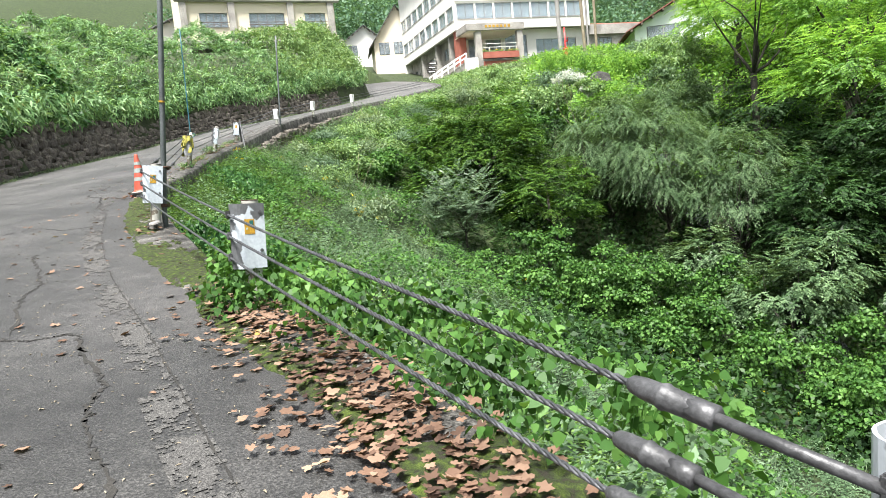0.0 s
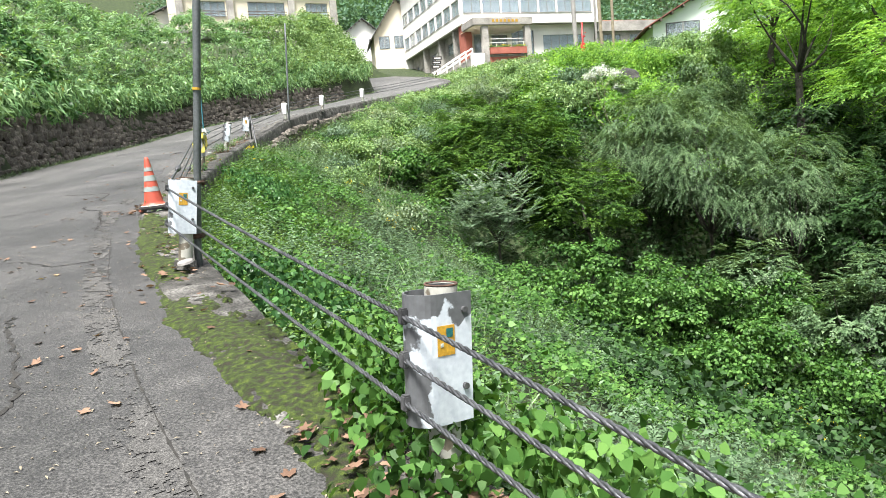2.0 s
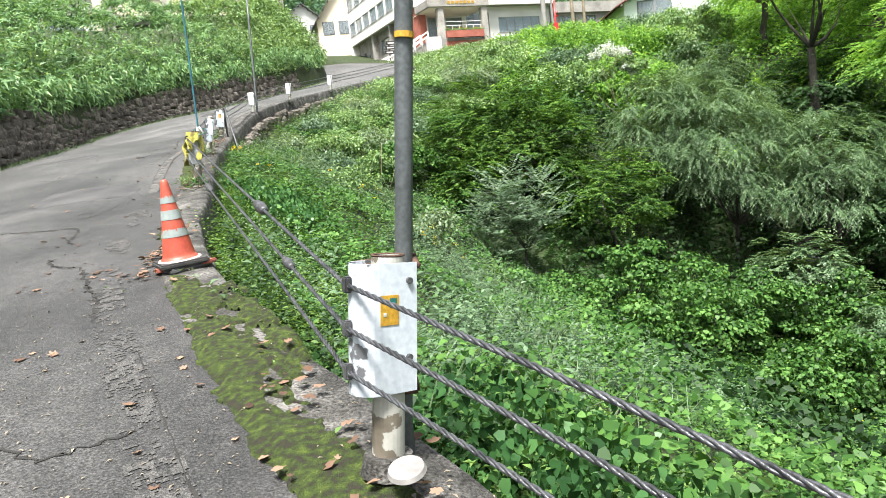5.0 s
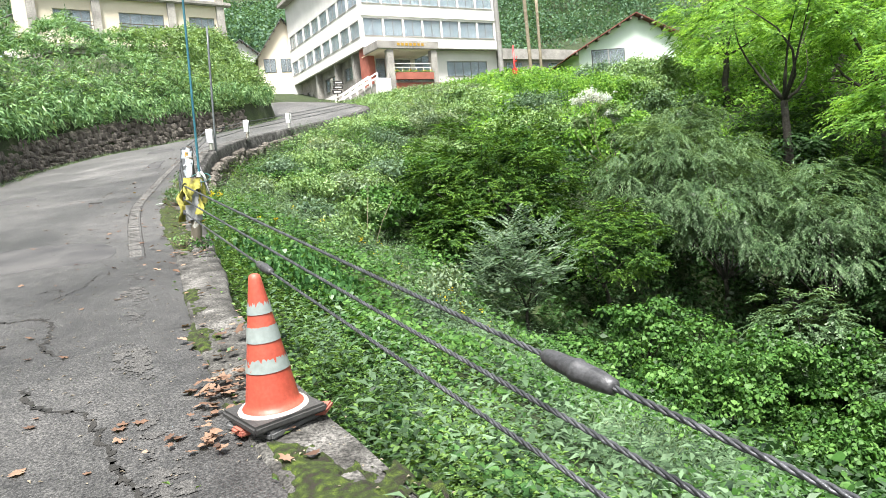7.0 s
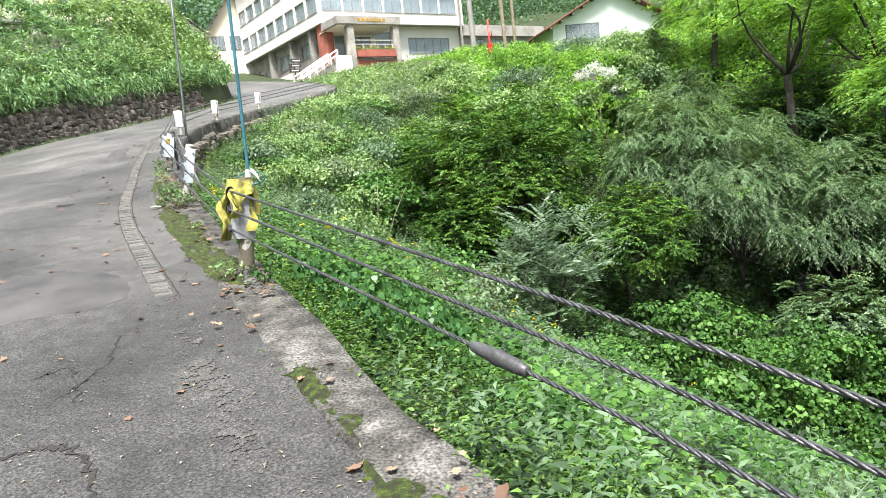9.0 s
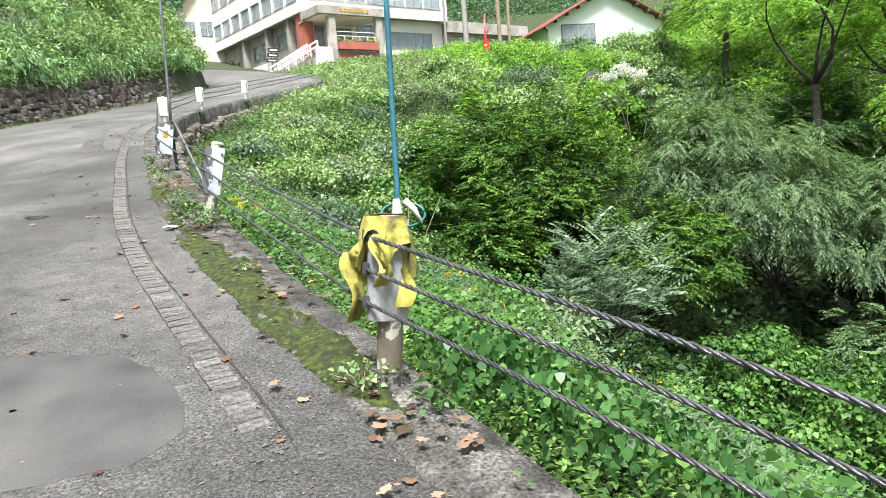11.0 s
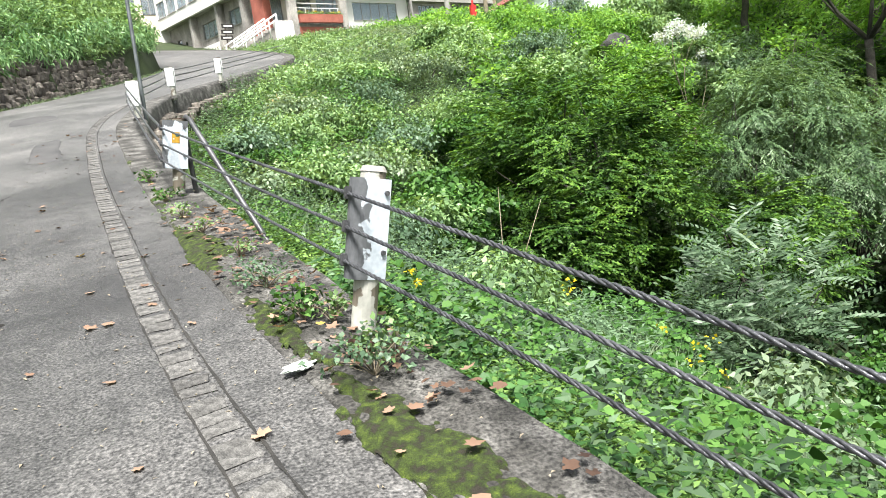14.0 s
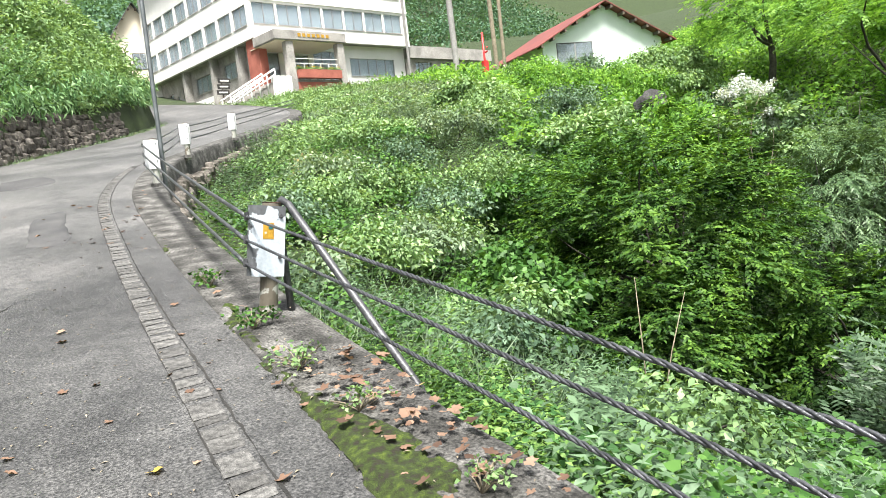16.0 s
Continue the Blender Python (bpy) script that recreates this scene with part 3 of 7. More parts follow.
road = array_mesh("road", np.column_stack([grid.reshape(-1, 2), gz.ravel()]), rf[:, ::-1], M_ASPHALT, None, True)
tagged(road, "worn grey asphalt lane climbing in a bend", "road", kind="structure")
ROAD_V, ROAD_F = grid, gz


def road_place(xy):
    """For each point: the fractional station row whose cross line it lies on, and the share of the way across."""
    xy = np.atleast_2d(np.asarray(xy, float))
    row, across = np.empty(len(xy)), np.empty(len(xy))
    span = HILL - EDGE
    for a in range(0, len(xy), 4000):
        q = xy[a:a + 4000]
        d = q[:, None] - EDGE[None]
        c = span[None, :, 0] * d[:, :, 1] - span[None, :, 1] * d[:, :, 0]
        near = np.linalg.norm(d, axis=2)
        swap = (c[:, :-1] <= 0) != (c[:, 1:] <= 0)
        cost = np.where(swap, near[:, :-1], 1e6)
        k = cost.argmin(1)
        none = cost.min(1) > 1e5
        k = np.where(none, near[:, :-1].argmin(1), k)
        r = np.arange(len(q))
        f = np.where(none, 0.0, c[r, k] / (c[r, k] - c[r, k + 1] + 1e-12))
        e = EDGE[k] + (EDGE[k + 1] - EDGE[k]) * f[:, None]
        h = HILL[k] + (HILL[k + 1] - HILL[k]) * f[:, None]
        row[a:a + 4000] = k + f
        across[a:a + 4000] = ((q - e) * (h - e)).sum(1) / ((h - e) ** 2).sum(1)
    return row, across


def on_road(xy, up=0.004):
    """Heights on the road's surface, carried on level beyond its edge."""
    xy = np.atleast_2d(np.asarray(xy, float))
    row, across = road_place(xy)
    z = np.interp(row, np.arange(len(ROAD_Z)), ROAD_Z)
    return z + 0.05 * np.sin(np.pi * np.clip(across, 0, 1)) + np.array([0.012 * noise.noise(Vector((p[0] * 0.7, p[1] * 0.7, 0))) for p in xy]) + up


# the concrete coping of the retaining wall along the valley side, with a worn outer edge
i0, i1 = 0, len(EDGE)
inner = EDGE[i0:i1] + OUTWARD[i0:i1] * 0.0
ragged = np.array([0.04 * noise.noise(Vector((s * 1.7, 3, 0))) + 0.02 * noise.noise(Vector((s * 6, 5, 0))) for s in ALONG])
WIDTH = np.interp(EDGE[:, 1], [0, 5.5, 7.2, 10.5, 12, 13, 14.3, 16.6, 18, 20, 21.5, 26], [0.5, 0.46, 0.53, 0.40, 0.36, 0.33, 0.39, 0.46, 0.51, 0.58, 0.54, 0.5])
outer = EDGE + OUTWARD * (WIDTH + ragged)[:, None]
profile = [(0.0, -0.05), (0.0, 0.004), (0.05, 0.014), (0.62, 0.02), (0.93, 0.012), (1.0, -0.03), (1.02, -0.5), (1.05, -1.9)]
kv = np.vstack([np.column_stack([EDGE + (outer - EDGE) * a, ROAD_Z + b + (0.006 * np.sin(ALONG * 3.1 + a * 9) if 0 < a <= 1 else 0)]) for a, b in profile])
n = len(EDGE)
i = np.arange(n - 1)
kf = np.vstack([np.stack([k * n + i, k * n + i + 1, (k + 1) * n + i + 1, (k + 1) * n + i], -1) for k in range(len(profile) - 1)])
coping = array_mesh("kerb", kv, kf[:, ::-1], M_CONC, None, False)
tagged(coping, "weathered concrete coping of the retaining wall with moss and cracks", "kerb", kind="structure")


def coping_z(y):
    return edge_point(y).z + 0.018

# ---- hotel ----
HA = radians(18)


def facade_frame(x, y, z, angle):
    return pose(x, y, z, 0, 0, math.degrees(angle))


def window_unit(parent, x0, x1, z0, z1, y, axis="x", panes=2, rail=False):
    """A metal-framed window in a wall: dark reveal, curtain, panes and frame bars. axis x: on the front; y: on the side."""
    def bx(a0, a1, d0, d1, b0, b1):
        return boxed(a0, a1, d0, d1, b0, b1) if axis == "x" else boxed(d0, d1, a0, a1, b0, b1)
    s = 1
    w = part("window", bx(x0, x1, y + 0.22 * s, y + 0.25 * s, z0, z1), M_CURTAIN, parent)
    for k in range(panes):
        a = x0 + (x1 - x0) * k / panes
        b = x0 + (x1 - x0) * (k + 1) / panes
        part("pane", bx(a + 0.03, b - 0.03, y + 0.10, y + 0.112, z0 + 0.04, z1 - 0.04), M_GLASS, w)
        part("frame", bx(a - 0.03, a + 0.03, y + 0.07, y + 0.14, z0, z1), M_FRAME, w)
    part("frame", bx(x1 - 0.03, x1 + 0.03, y + 0.07, y + 0.14, z0, z1), M_FRAME, w)
    part("window_sill", bx(x0 - 0.04, x1 + 0.04, y - 0.06, y + 0.2, z0 - 0.07, z0), M_GREYC, w)
    return w


def wall_with_holes(a0, a1, z0, z1, holes, d0, d1, axis="x"):
    """The blocks of a wall slab with rectangular openings (a0, a1, z0, z1): full bands, and piers between openings."""
    xs = sorted({a0, a1, *[h[0] for h in holes], *[h[1] for h in holes]})
    zs = sorted({z0, z1, *[h[2] for h in holes], *[h[3] for h in holes]})
    out = []
    for r, t in zip(zs, zs[1:]):
        run = None
        for p, q in zip(xs, xs[1:]):
            hole = any(h[0] <= p + 1e-6 and q <= h[1] + 1e-6 and h[2] <= r + 1e-6 and t <= h[3] + 1e-6 for h in holes)
            if not hole:
                run = (run[0], q) if run else (p, q)
            if (hole or q == xs[-1]) and run:
                out.append((*run, d0, d1, r, t) if axis == "x" else (d0, d1, *run, r, t))
                run = None
    return out


def wall_panels(blocks, material, parent, label=""):
    for b in blocks:
        part("wall", boxed(*b), material, parent, label)


def hotel():
    """White concrete hotel: an upper block that juts over the ground floor, a long wing, a porch with a red planter."""
    h = thing("hotel_building", facade_frame(2.8, 71.3, 0, HA), "white concrete hotel with window bands and a porch", "building")
    W, D, FZ, TOP = 15.9, 21.0, 15.45, 24.6
    front, side = [], []
    for k, z in enumerate((16.55, 19.55)):
        for a in np.arange(0.25, 14.6, 2.15):
            front.append((a, a + 1.95, z, z + 1.6))
        for a in np.arange(0.6, 19.5, 2.6):
            side.append((a, a + 2.15, z, z + 1.5))
    wall_panels(wall_with_holes(0, W, FZ, TOP, front, 0, 0.3), M_WHITE, h)
    wall_panels(wall_with_holes(0.3, D, FZ, TOP, side, 0, 0.3, "y"), M_WHITE, h)
    part("wall", boxed(W - 0.3, W, 0.3, D, FZ, TOP), M_WHITE, h)
    part("wall", boxed(0, W, D, D + 0.3, 9.5, TOP), M_WHITE, h)
    part("soffit", boxed(0.3, W - 0.3, 0.3, D, FZ, FZ + 0.2), M_GREYC, h)
    # near-black sheets stand in for the unlit rooms behind the windows
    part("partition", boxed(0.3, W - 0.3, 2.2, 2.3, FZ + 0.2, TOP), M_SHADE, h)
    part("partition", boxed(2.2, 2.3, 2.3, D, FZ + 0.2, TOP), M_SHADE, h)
    part("roof", boxed(-0.9, W + 0.2, -0.9, D + 0.5, TOP, TOP + 0.35), M_GREYC, h)
    part("parapet_fin", boxed(0, W, -0.1, -0.003, 18.35, 18.5), M_WHITE, h)
    for a, b, z0, z1 in front:
        window_unit(h, a, b, z0, z1, 0)
    for a, b, z0, z1 in side:
        window_unit(h, a, b, z0, z1, 0, "y")
    # set-back ground floor
    wall_panels(wall_with_holes(0.9, W, 10.0, FZ, [(5.9, 8.5, 12.3, 14.9), (9.6, 14.6, 12.9, 14.4), (1.6, 2.6, 12.0, 14.6), (3.6, 5.4, 12.0, 14.5)], 1.0, 1.25), M_WHITE, h, "set-back white ground-floor wall")
    for a, b, z0, z1, p in ((5.9, 8.5, 12.3, 14.9, 3), (9.6, 14.6, 12.9, 14.4, 5), (1.6, 2.6, 12.0, 14.6, 1), (3.6, 5.4, 12.0, 14.5, 2)):
        window_unit(h, a, b, z0, z1, 1.0, "x", p)
    wall_panels(wall_with_holes(1.25, D, 8.0, FZ, [(4.2, 7.2, 13.4, 14.7), (8.6, 13.0, 13.2, 14.6), (15.2, 16.0, 11.6, 14.4), (17.0, 17.5, 12.6, 13.8), (18.3, 19.3, 11.6, 14.2)], 0.9, 1.15, "y"), M_GREYC, h, "stained grey ground-floor wall")
    for a, b, z0, z1, p in ((4.2, 7.2, 13.4, 14.7, 3), (8.6, 13.0, 13.2, 14.6, 4), (15.2, 16.0, 11.6, 14.4, 1), (17.0, 17.5, 12.6, 13.8, 1), (18.3, 19.3, 11.6, 14.2, 1)):
        window_unit(h, a, b, z0, z1, 0.9, "y", p)
    for a in (3.2, 8.0, 13.8):
        part("pillar", boxed(0.25, 0.9, a, a + 0.5, 8.0, FZ), M_GREYC, h)
    part("panel", boxed(0.2, 0.9, -0.2, 1.6, 9.5, FZ), M_BRICK, h, "dull red tiled entrance panel")
    part("panel", boxed(0.72, 0.895, 8.4, 13.2, 9.3, 12.6), M_WHITE, h)
    # porch
    part("porch_roof", boxed(-0.1, 6.3, -3.2, -0.003, 14.65, 15.35, bevel=0.04), M_GREYC, h, "stained concrete porch canopy")
    part("porch_soffit", boxed(0.1, 6.1, -3.0, 0.9, 14.6, 14.647), M_CREAM, h)
    for a in (0.9, 5.5):
        part("porch_column", boxed(a, a + 0.62, -3.05, -2.45, 9.4, 14.598, bevel=0.03), M_GREYC, h)
    part("porch_floor", boxed(0.9, 6.1, -2.9, 0.998, 11.6, 11.8), M_GREYC, h)
    part("planter", boxed(1.55, 5.45, -3.3, -2.9, 11.85, 12.5, bevel=0.03), M_BRICK, h, "red planter box on the porch edge")
    part("porch_base", boxed(0.9, 6.3, -3.0, -2.7, 9.0, 11.6), M_BRICK, h)
    part("porch_base", boxed(-0.4, 0.9, -3.25, -2.4, 8.8, 12.0, bevel=0.05), M_WHITE, h)
    rg = np.random.default_rng(5)
    c = np.column_stack([rg.uniform(1.6, 5.4, 40), np.full(40, -3.1), np.full(40, 12.6)])
    array_mesh("planter_flowers", *spray(rg, c, 0.22, 22, 0.1, 0.06), L_WEED, h)
    c = np.column_stack([rg.uniform(1.6, 5.4, 16), np.full(16, -3.15), rg.uniform(12.6, 12.75, 16)])
    array_mesh("planter_blossom", *spray(rg, c, 0.12, 10, 0.07, 0.06), L_YELLOW, h)
    for z in (13.0, 13.35):
        part("porch_rail", boxed(1.55, 5.45, -2.82, -2.78, z, z + 0.05), M_WHITE, h)
    for a in np.arange(1.6, 5.5, 0.75):
        part("rail_post", boxed(a, a + 0.05, -2.82, -2.78, 11.8, 13.0), M_WHITE, h)
    # raised letters over the porch, too weathered to read
    for k in range(7):
        part("sign_letter", boxed(1.9 + k * 0.42, 2.15 + k * 0.42, -3.24, -3.203, 14.9, 15.15), M_STICK, h)
    # stair with white rails down to the lane
    for k in range(10):
        part("step", boxed(-0.2 - 0.34 * (k + 1), -0.2 - 0.34 * k, -2.6, -1.0, 8.0, 11.6 - 0.19 * k), M_GREYC, h)
    for off in (-2.75, -0.9):
        for dz in (0.45, 0.85):
            tube("stair_rail", [(-0.2, off, 11.7 + dz), (-3.8, off, 9.7 + dz)], 0.07, M_WHITE, h, 6)
        for k in range(6):
            x = -0.2 - 0.7 * k
            tube("rail_post", [(x, off, 11.2 - 0.39 * k), (x, off, 12.55 - 0.39 * k)], 0.06, M_WHITE, h, 6)
    # downpipes and ledges at the end
    part("downpipe", boxed(W - 0.55, W - 0.38, -0.2, -0.03, 10.5, TOP), M_FRAME, h)
    for k in range(16):
        part("rooftop_post", boxed(0.3, 0.42, 1.2 + k * 1.25, 1.32 + k * 1.25, TOP + 0.35, TOP + 1.15), M_GREYC, h)
    # a small directional sign by the stair foot
    sg = part("sign_post", boxed(-3.3, -3.22, -0.4, -0.32, 9.0, 12.2), M_DARKWOOD, h)
    for k in range(3):
        part("sign_board", boxed(-3.75 + 0.1 * k, -2.8 + 0.1 * k, -0.46, -0.403, 11.1 + 0.42 * k, 11.42 + 0.42 * k), M_SHADE, sg, "dark direction board")
        part("sign_text", boxed(-3.6 + 0.1 * k, -2.95 + 0.1 * k, -0.48, -0.464, 11.2 + 0.42 * k, 11.3 + 0.42 * k), M_WHITE, sg)
    # low annexe with a red roof
    a = thing("hotel_annexe", facade_frame(2.8, 71.3, 0, HA), "low grey annexe with a red tin roof", "building")
    holes = [(16.9, 19.0, 12.6, 14.2), (20.2, 21.6, 12.6, 14.2), (22.6, 25.6, 12.6, 14.2)]
    wall_panels(wall_with_holes(W + 0.01, 27, 10.0, 15.4, holes, 0.6, 0.9), M_GREYC, a)
    for q in holes:
        window_unit(a, *q, 0.6, "x", 4)
    part("wall", boxed(W + 0.01, 27, 6.5, 6.8, 10, 15.4), M_GREYC, a)
    part("wall", boxed(26.7, 27, 0.9, 6.5, 10, 15.4), M_GREYC, a)
    part("ledge", boxed(W + 0.01, 27.3, 0.2, 1.1, 14.5, 15.6), M_GREYC, a)
    bm = boxed(W + 0.01, 27.6, 1.2, 7.4, 15.6, 15.75)
    for v in bm.verts:
        v.co.z += (v.co.y - 1.2) * 0.22
    part("roof", bm, M_REDROOF, a)
    for k in range(28):
        x = W + 0.2 + k * 0.4
        tube("roof_seam", [(x, 1.2, 15.78), (x, 7.4, 15.78 + 6.2 * 0.22)], 0.04, M_REDROOF, a, 4)
    return h


def cream_block():
    """Cream rendered block on beams, above the hedge."""
    b = thing("cream_building", facade_frame(-8.9, 65.4, 0, radians(24)), "cream rendered building with slim window bands on concrete beams", "building")
    holes = [(x0, x1, z, z + 1.25) for z in (15.75, 19.2) for x0, x1 in ((-2.9, -0.9), (-8.0, -4.8), (-12.3, -9.9))]
    wall_panels(wall_with_holes(-13.9, 0, 14.4, 22.5, holes, 0, 0.3), M_CREAM, b)
    part("wall", boxed(-0.3, 0, 0.3, 9, 14.4, 22.5), M_CREAM, b)
    part("wall", boxed(-13.9, -13.6, 0.3, 9, 14.4, 22.5), M_CREAM, b)
    part("wall", boxed(-13.9, 0, 9, 9.3, 10, 22.5), M_CREAM, b)
    # near-black sheet stands in for the block's unlit rooms
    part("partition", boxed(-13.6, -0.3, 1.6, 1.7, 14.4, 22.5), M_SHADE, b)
    for q in holes:
        w = window_unit(b, *q, 0, "x", 4)
        for dz in (0.12, 0.36):
            part("rail", boxed(q[0] - 0.1, q[1] + 0.1, -0.22, -0.17, q[2] + dz, q[2] + dz + 0.06), M_DARKWOOD, w)
    for z in (14.2, 17.9, 21.6):
        part("beam", boxed(-14.3, 0.5, -0.45, 0.0, z, z + 0.32, bevel=0.08), M_GREYC, b)
    for x in (-13.7, -9.6, -4.3, -0.5):
        part("column", boxed(x - 0.2, x + 0.35, -0.3, -0.003, 11.5, 22.5), M_GREYC, b)
    part("floor_slab", boxed(-13.9, 0, 0.0, 9, 13.9, 14.19), M_GREYC, b)
    part("roof", boxed(-14.6, 0.8, -0.8, 9.8, 22.5, 22.9), M_GREYC, b)
    for x in (-13.5, -9.3, -3.5):
        part("pier", boxed(x, x + 1.4, 0.4, 1.4, 10, 13.9), M_STONES, b)
    # near-black sheet stands in for the shade under the raised block
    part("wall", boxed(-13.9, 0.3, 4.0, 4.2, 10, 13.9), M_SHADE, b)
    return b


def gable_house(name, x, y, z, turn, w, d, eave, ridge, wall_mat, roof_mat, label, windows=()):
    """A house with its gable to the front."""
    b = thing(name, pose(x, y, z, 0, 0, turn), label, "house")
    bm = bmesh.new()
    pts = [(-w / 2, 0), (w / 2, 0), (w / 2, eave), (0, ridge), (-w / 2, eave)]
    f = [bm.verts.new((px, 0, pz)) for px, pz in pts]
    bk = [bm.verts.new((px, d, pz)) for px, pz in pts]
    bm.faces.new(f), bm.faces.new(bk[::-1])
    for k in (1, 4, 0):
        bm.faces.new([f[k], bk[k], bk[(k + 1) % 5], f[(k + 1) % 5]][::-1])
    bmesh.ops.recalc_face_normals(bm, faces=bm.faces)
    part("wall", bm, wall_mat, b)
    for s in (-1, 1):
        bm = bmesh.new()
        o = 0.7
        k = (ridge - eave) / (w / 2)
        q = [(0, ridge + 0.05), (s * (w / 2 + o), eave - o * k + 0.05), (s * (w / 2 + o), eave - o * k + 0.12), (0, ridge + 0.12)]
        a = [bm.verts.new((px, -0.6, pz)) for px, pz in q]
        c = [bm.verts.new((px, d + 0.6, pz)) for px, pz in q]
        bm.faces.new(a), bm.faces.new(c[::-1])
        for j in range(4):
            bm.faces.new([a[j], c[j], c[(j + 1) % 4], a[(j + 1) % 4]])
        bmesh.ops.recalc_face_normals(bm, faces=bm.faces)
        part("roof", bm, roof_mat, b)
        for j in range(6):
            t = (j + 0.5) / 6
            part("rafter_end", boxed(s * t * (w / 2 + o) - 0.07, s * t * (w / 2 + o) + 0.07, -0.58, -0.003, ridge - t * (w / 2 + o) * k - 0.14, ridge - t * (w / 2 + o) * k + 0.03), M_DARKWOOD, b)
    for x0, x1, z0, z1 in windows:
        # near-black slab stands in for the unlit room behind the pane
        wd = part("window", boxed(x0, x1, -0.03, -0.003, z0, z1), M_SHADE, b)
        part("pane", boxed(x0 + 0.05, x1 - 0.05, -0.045, -0.033, z0 + 0.05, z1 - 0.05), M_GLASS, wd)
        part("frame", boxed((x0 + x1) / 2 - 0.04, (x0 + x1) / 2 + 0.04, -0.07, -0.048, z0, z1), M_FRAME, wd)
    return b


hotel()
cream_block()
gable_house("mint_house", 19.7, 51.6, 8.5, -8, 8.2, 8, 1.9, 4.05, M_MINT, M_EAVE, "pale mint timber house with a thin rusty red roof edge", [(-3.2, -0.8, 0.6, 1.9)])
gable_house("white_house", -10.5, 108, 18, 20, 7, 10, 4.2, 6.8, M_WHITE, M_GREYROOF, "white house with a grey tin roof behind the hotel", [(-3, -1.2, 2.2, 3.8), (1, 2.8, 2.2, 3.8)])
gable_house("beige_house", -4.4, 92, 13, 8, 6.5, 8, 6.0, 10.5, M_CREAM, M_GREYROOF, "beige gabled house with a steep grey roof", [(-2.6, -1.2, 4.2, 5.8), (-0.6, 0.8, 4.2, 5.8), (1.4, 2.8, 4.2, 5.8)])
gable_house("far_house", -26, 70, 14.5, 20, 9, 8, 2.6, 4.6, M_WHITE, M_GREYROOF, "low white house with a blue-grey roof up the hill", [(-4, -1, 1, 2.4), (1, 4, 1, 2.4)])

# ---- vegetation ----


def scatter(rng, n, x0, x1, y0, y1, keep):
    xy = np.column_stack([rng.uniform(x0, x1, n), rng.uniform(y0, y1, n)])
    i, out, j, inn = nearest(xy)
    return xy[keep(xy, out, inn)]


def stuff(name, arrays, material, label, category):
    ob = array_mesh(name, *arrays, material)
    return tagged(ob, label, category, kind="stuff")


def patchy(xy, scale, seed):
    return np.array([noise.noise(Vector((p[0] * scale, p[1] * scale, seed))) for p in xy])


def blade_tufts(rng, xy, height, width, per, spread=0.12, lean=0.35):
    """Tufts of grass: narrow leaves that rise and bend over."""
    base = np.column_stack([xy, land(xy)])
    p = np.repeat(base, per, 0) + rng.normal(size=(len(xy) * per, 3)) * [spread, spread, 0.02]
    way = unit(np.column_stack([rng.normal(size=(len(p), 2)) * lean, np.ones(len(p))]))
    up = unit(rng.normal(size=(len(p), 3)) * [1, 1, 0.2] + 1e-3)
    h = height * rng.uniform(0.5, 1.25, len(p))
    return leaf_arrays(p, way, up, h, width * rng.uniform(0.7, 1.3, len(p)), 0.1, 0.25)


rng = np.random.default_rng(11)
right = lambda xy, out, inn: (out > 0.55) & (inn < 0)


def hummock(xy):
    """How high the tangle of weeds stands over the earth: hummocks and hollows."""
    return np.clip(0.26 + 0.5 * patchy(xy, 0.42, 30.0) + 0.3 * patchy(xy, 1.3, 31.0), 0.03, 0.9)


def stem_weeds(rng, xy, height, leaves, length, width):
    """Upright weeds: leaves set spirally up a bending stem."""
    n = len(xy)
    h = height * rng.uniform(0.55, 1.25, n)
    lean = rng.normal(size=(n, 2)) * 0.28
    u = np.linspace(0.15, 1.0, leaves)[None, :, None]
    base = np.column_stack([xy, land(xy) - 0.03])[:, None]
    top = np.column_stack([lean * h[:, None], h])[:, None]
    p = base + top * u * [1, 1, 1] + np.concatenate([lean, np.zeros((n, 1))], 1)[:, None] * (u ** 2) * 0.25
    az = rng.uniform(0, 6.3, (n, 1)) + np.arange(leaves)[None] * 2.4
    way = np.stack([np.cos(az), np.sin(az), 0.15 + 0.6 * np.broadcast_to(u[..., 0], az.shape)], -1).reshape(-1, 3)
    up = np.tile([0, 0, 1.0], (n * leaves, 1)) + rng.normal(size=(n * leaves, 3)) * 0.3
    s = (np.broadcast_to(1.15 - 0.6 * u[..., 0], az.shape) * rng.uniform(0.7, 1.25, az.shape)).ravel()
    return leaf_arrays(p.reshape(-1, 3), way, up, length * s, width * s, 0.15, 0.35)


def carpet(rng, xy, lift, per, spread, length, width, droop=0.2):
    """A skin of broad leaves draped over the hummocks, each facing up and out."""
    q = np.repeat(xy, per, 0) + rng.normal(size=(len(xy) * per, 2)) * spread
    z = land(q) + hummock(q) * lift + rng.normal(size=len(q)) * 0.05 - 0.1 * (rng.random(len(q)) < 0.25)
    az = rng.uniform(0, 6.3, len(q))
    way = np.column_stack([np.cos(az), np.sin(az), rng.normal(size=len(q)) * 0.3])
    up = np.array([0, 0, 0.9]) + rng.normal(size=(len(q), 3)) * 0.42 + [0.0, -0.25, 0]
    s = rng.uniform(0.5, 1.35, len(q))
    return leaf_arrays(np.column_stack([q, z]), way, up, length * s, width * s, 0.1, droop, True)


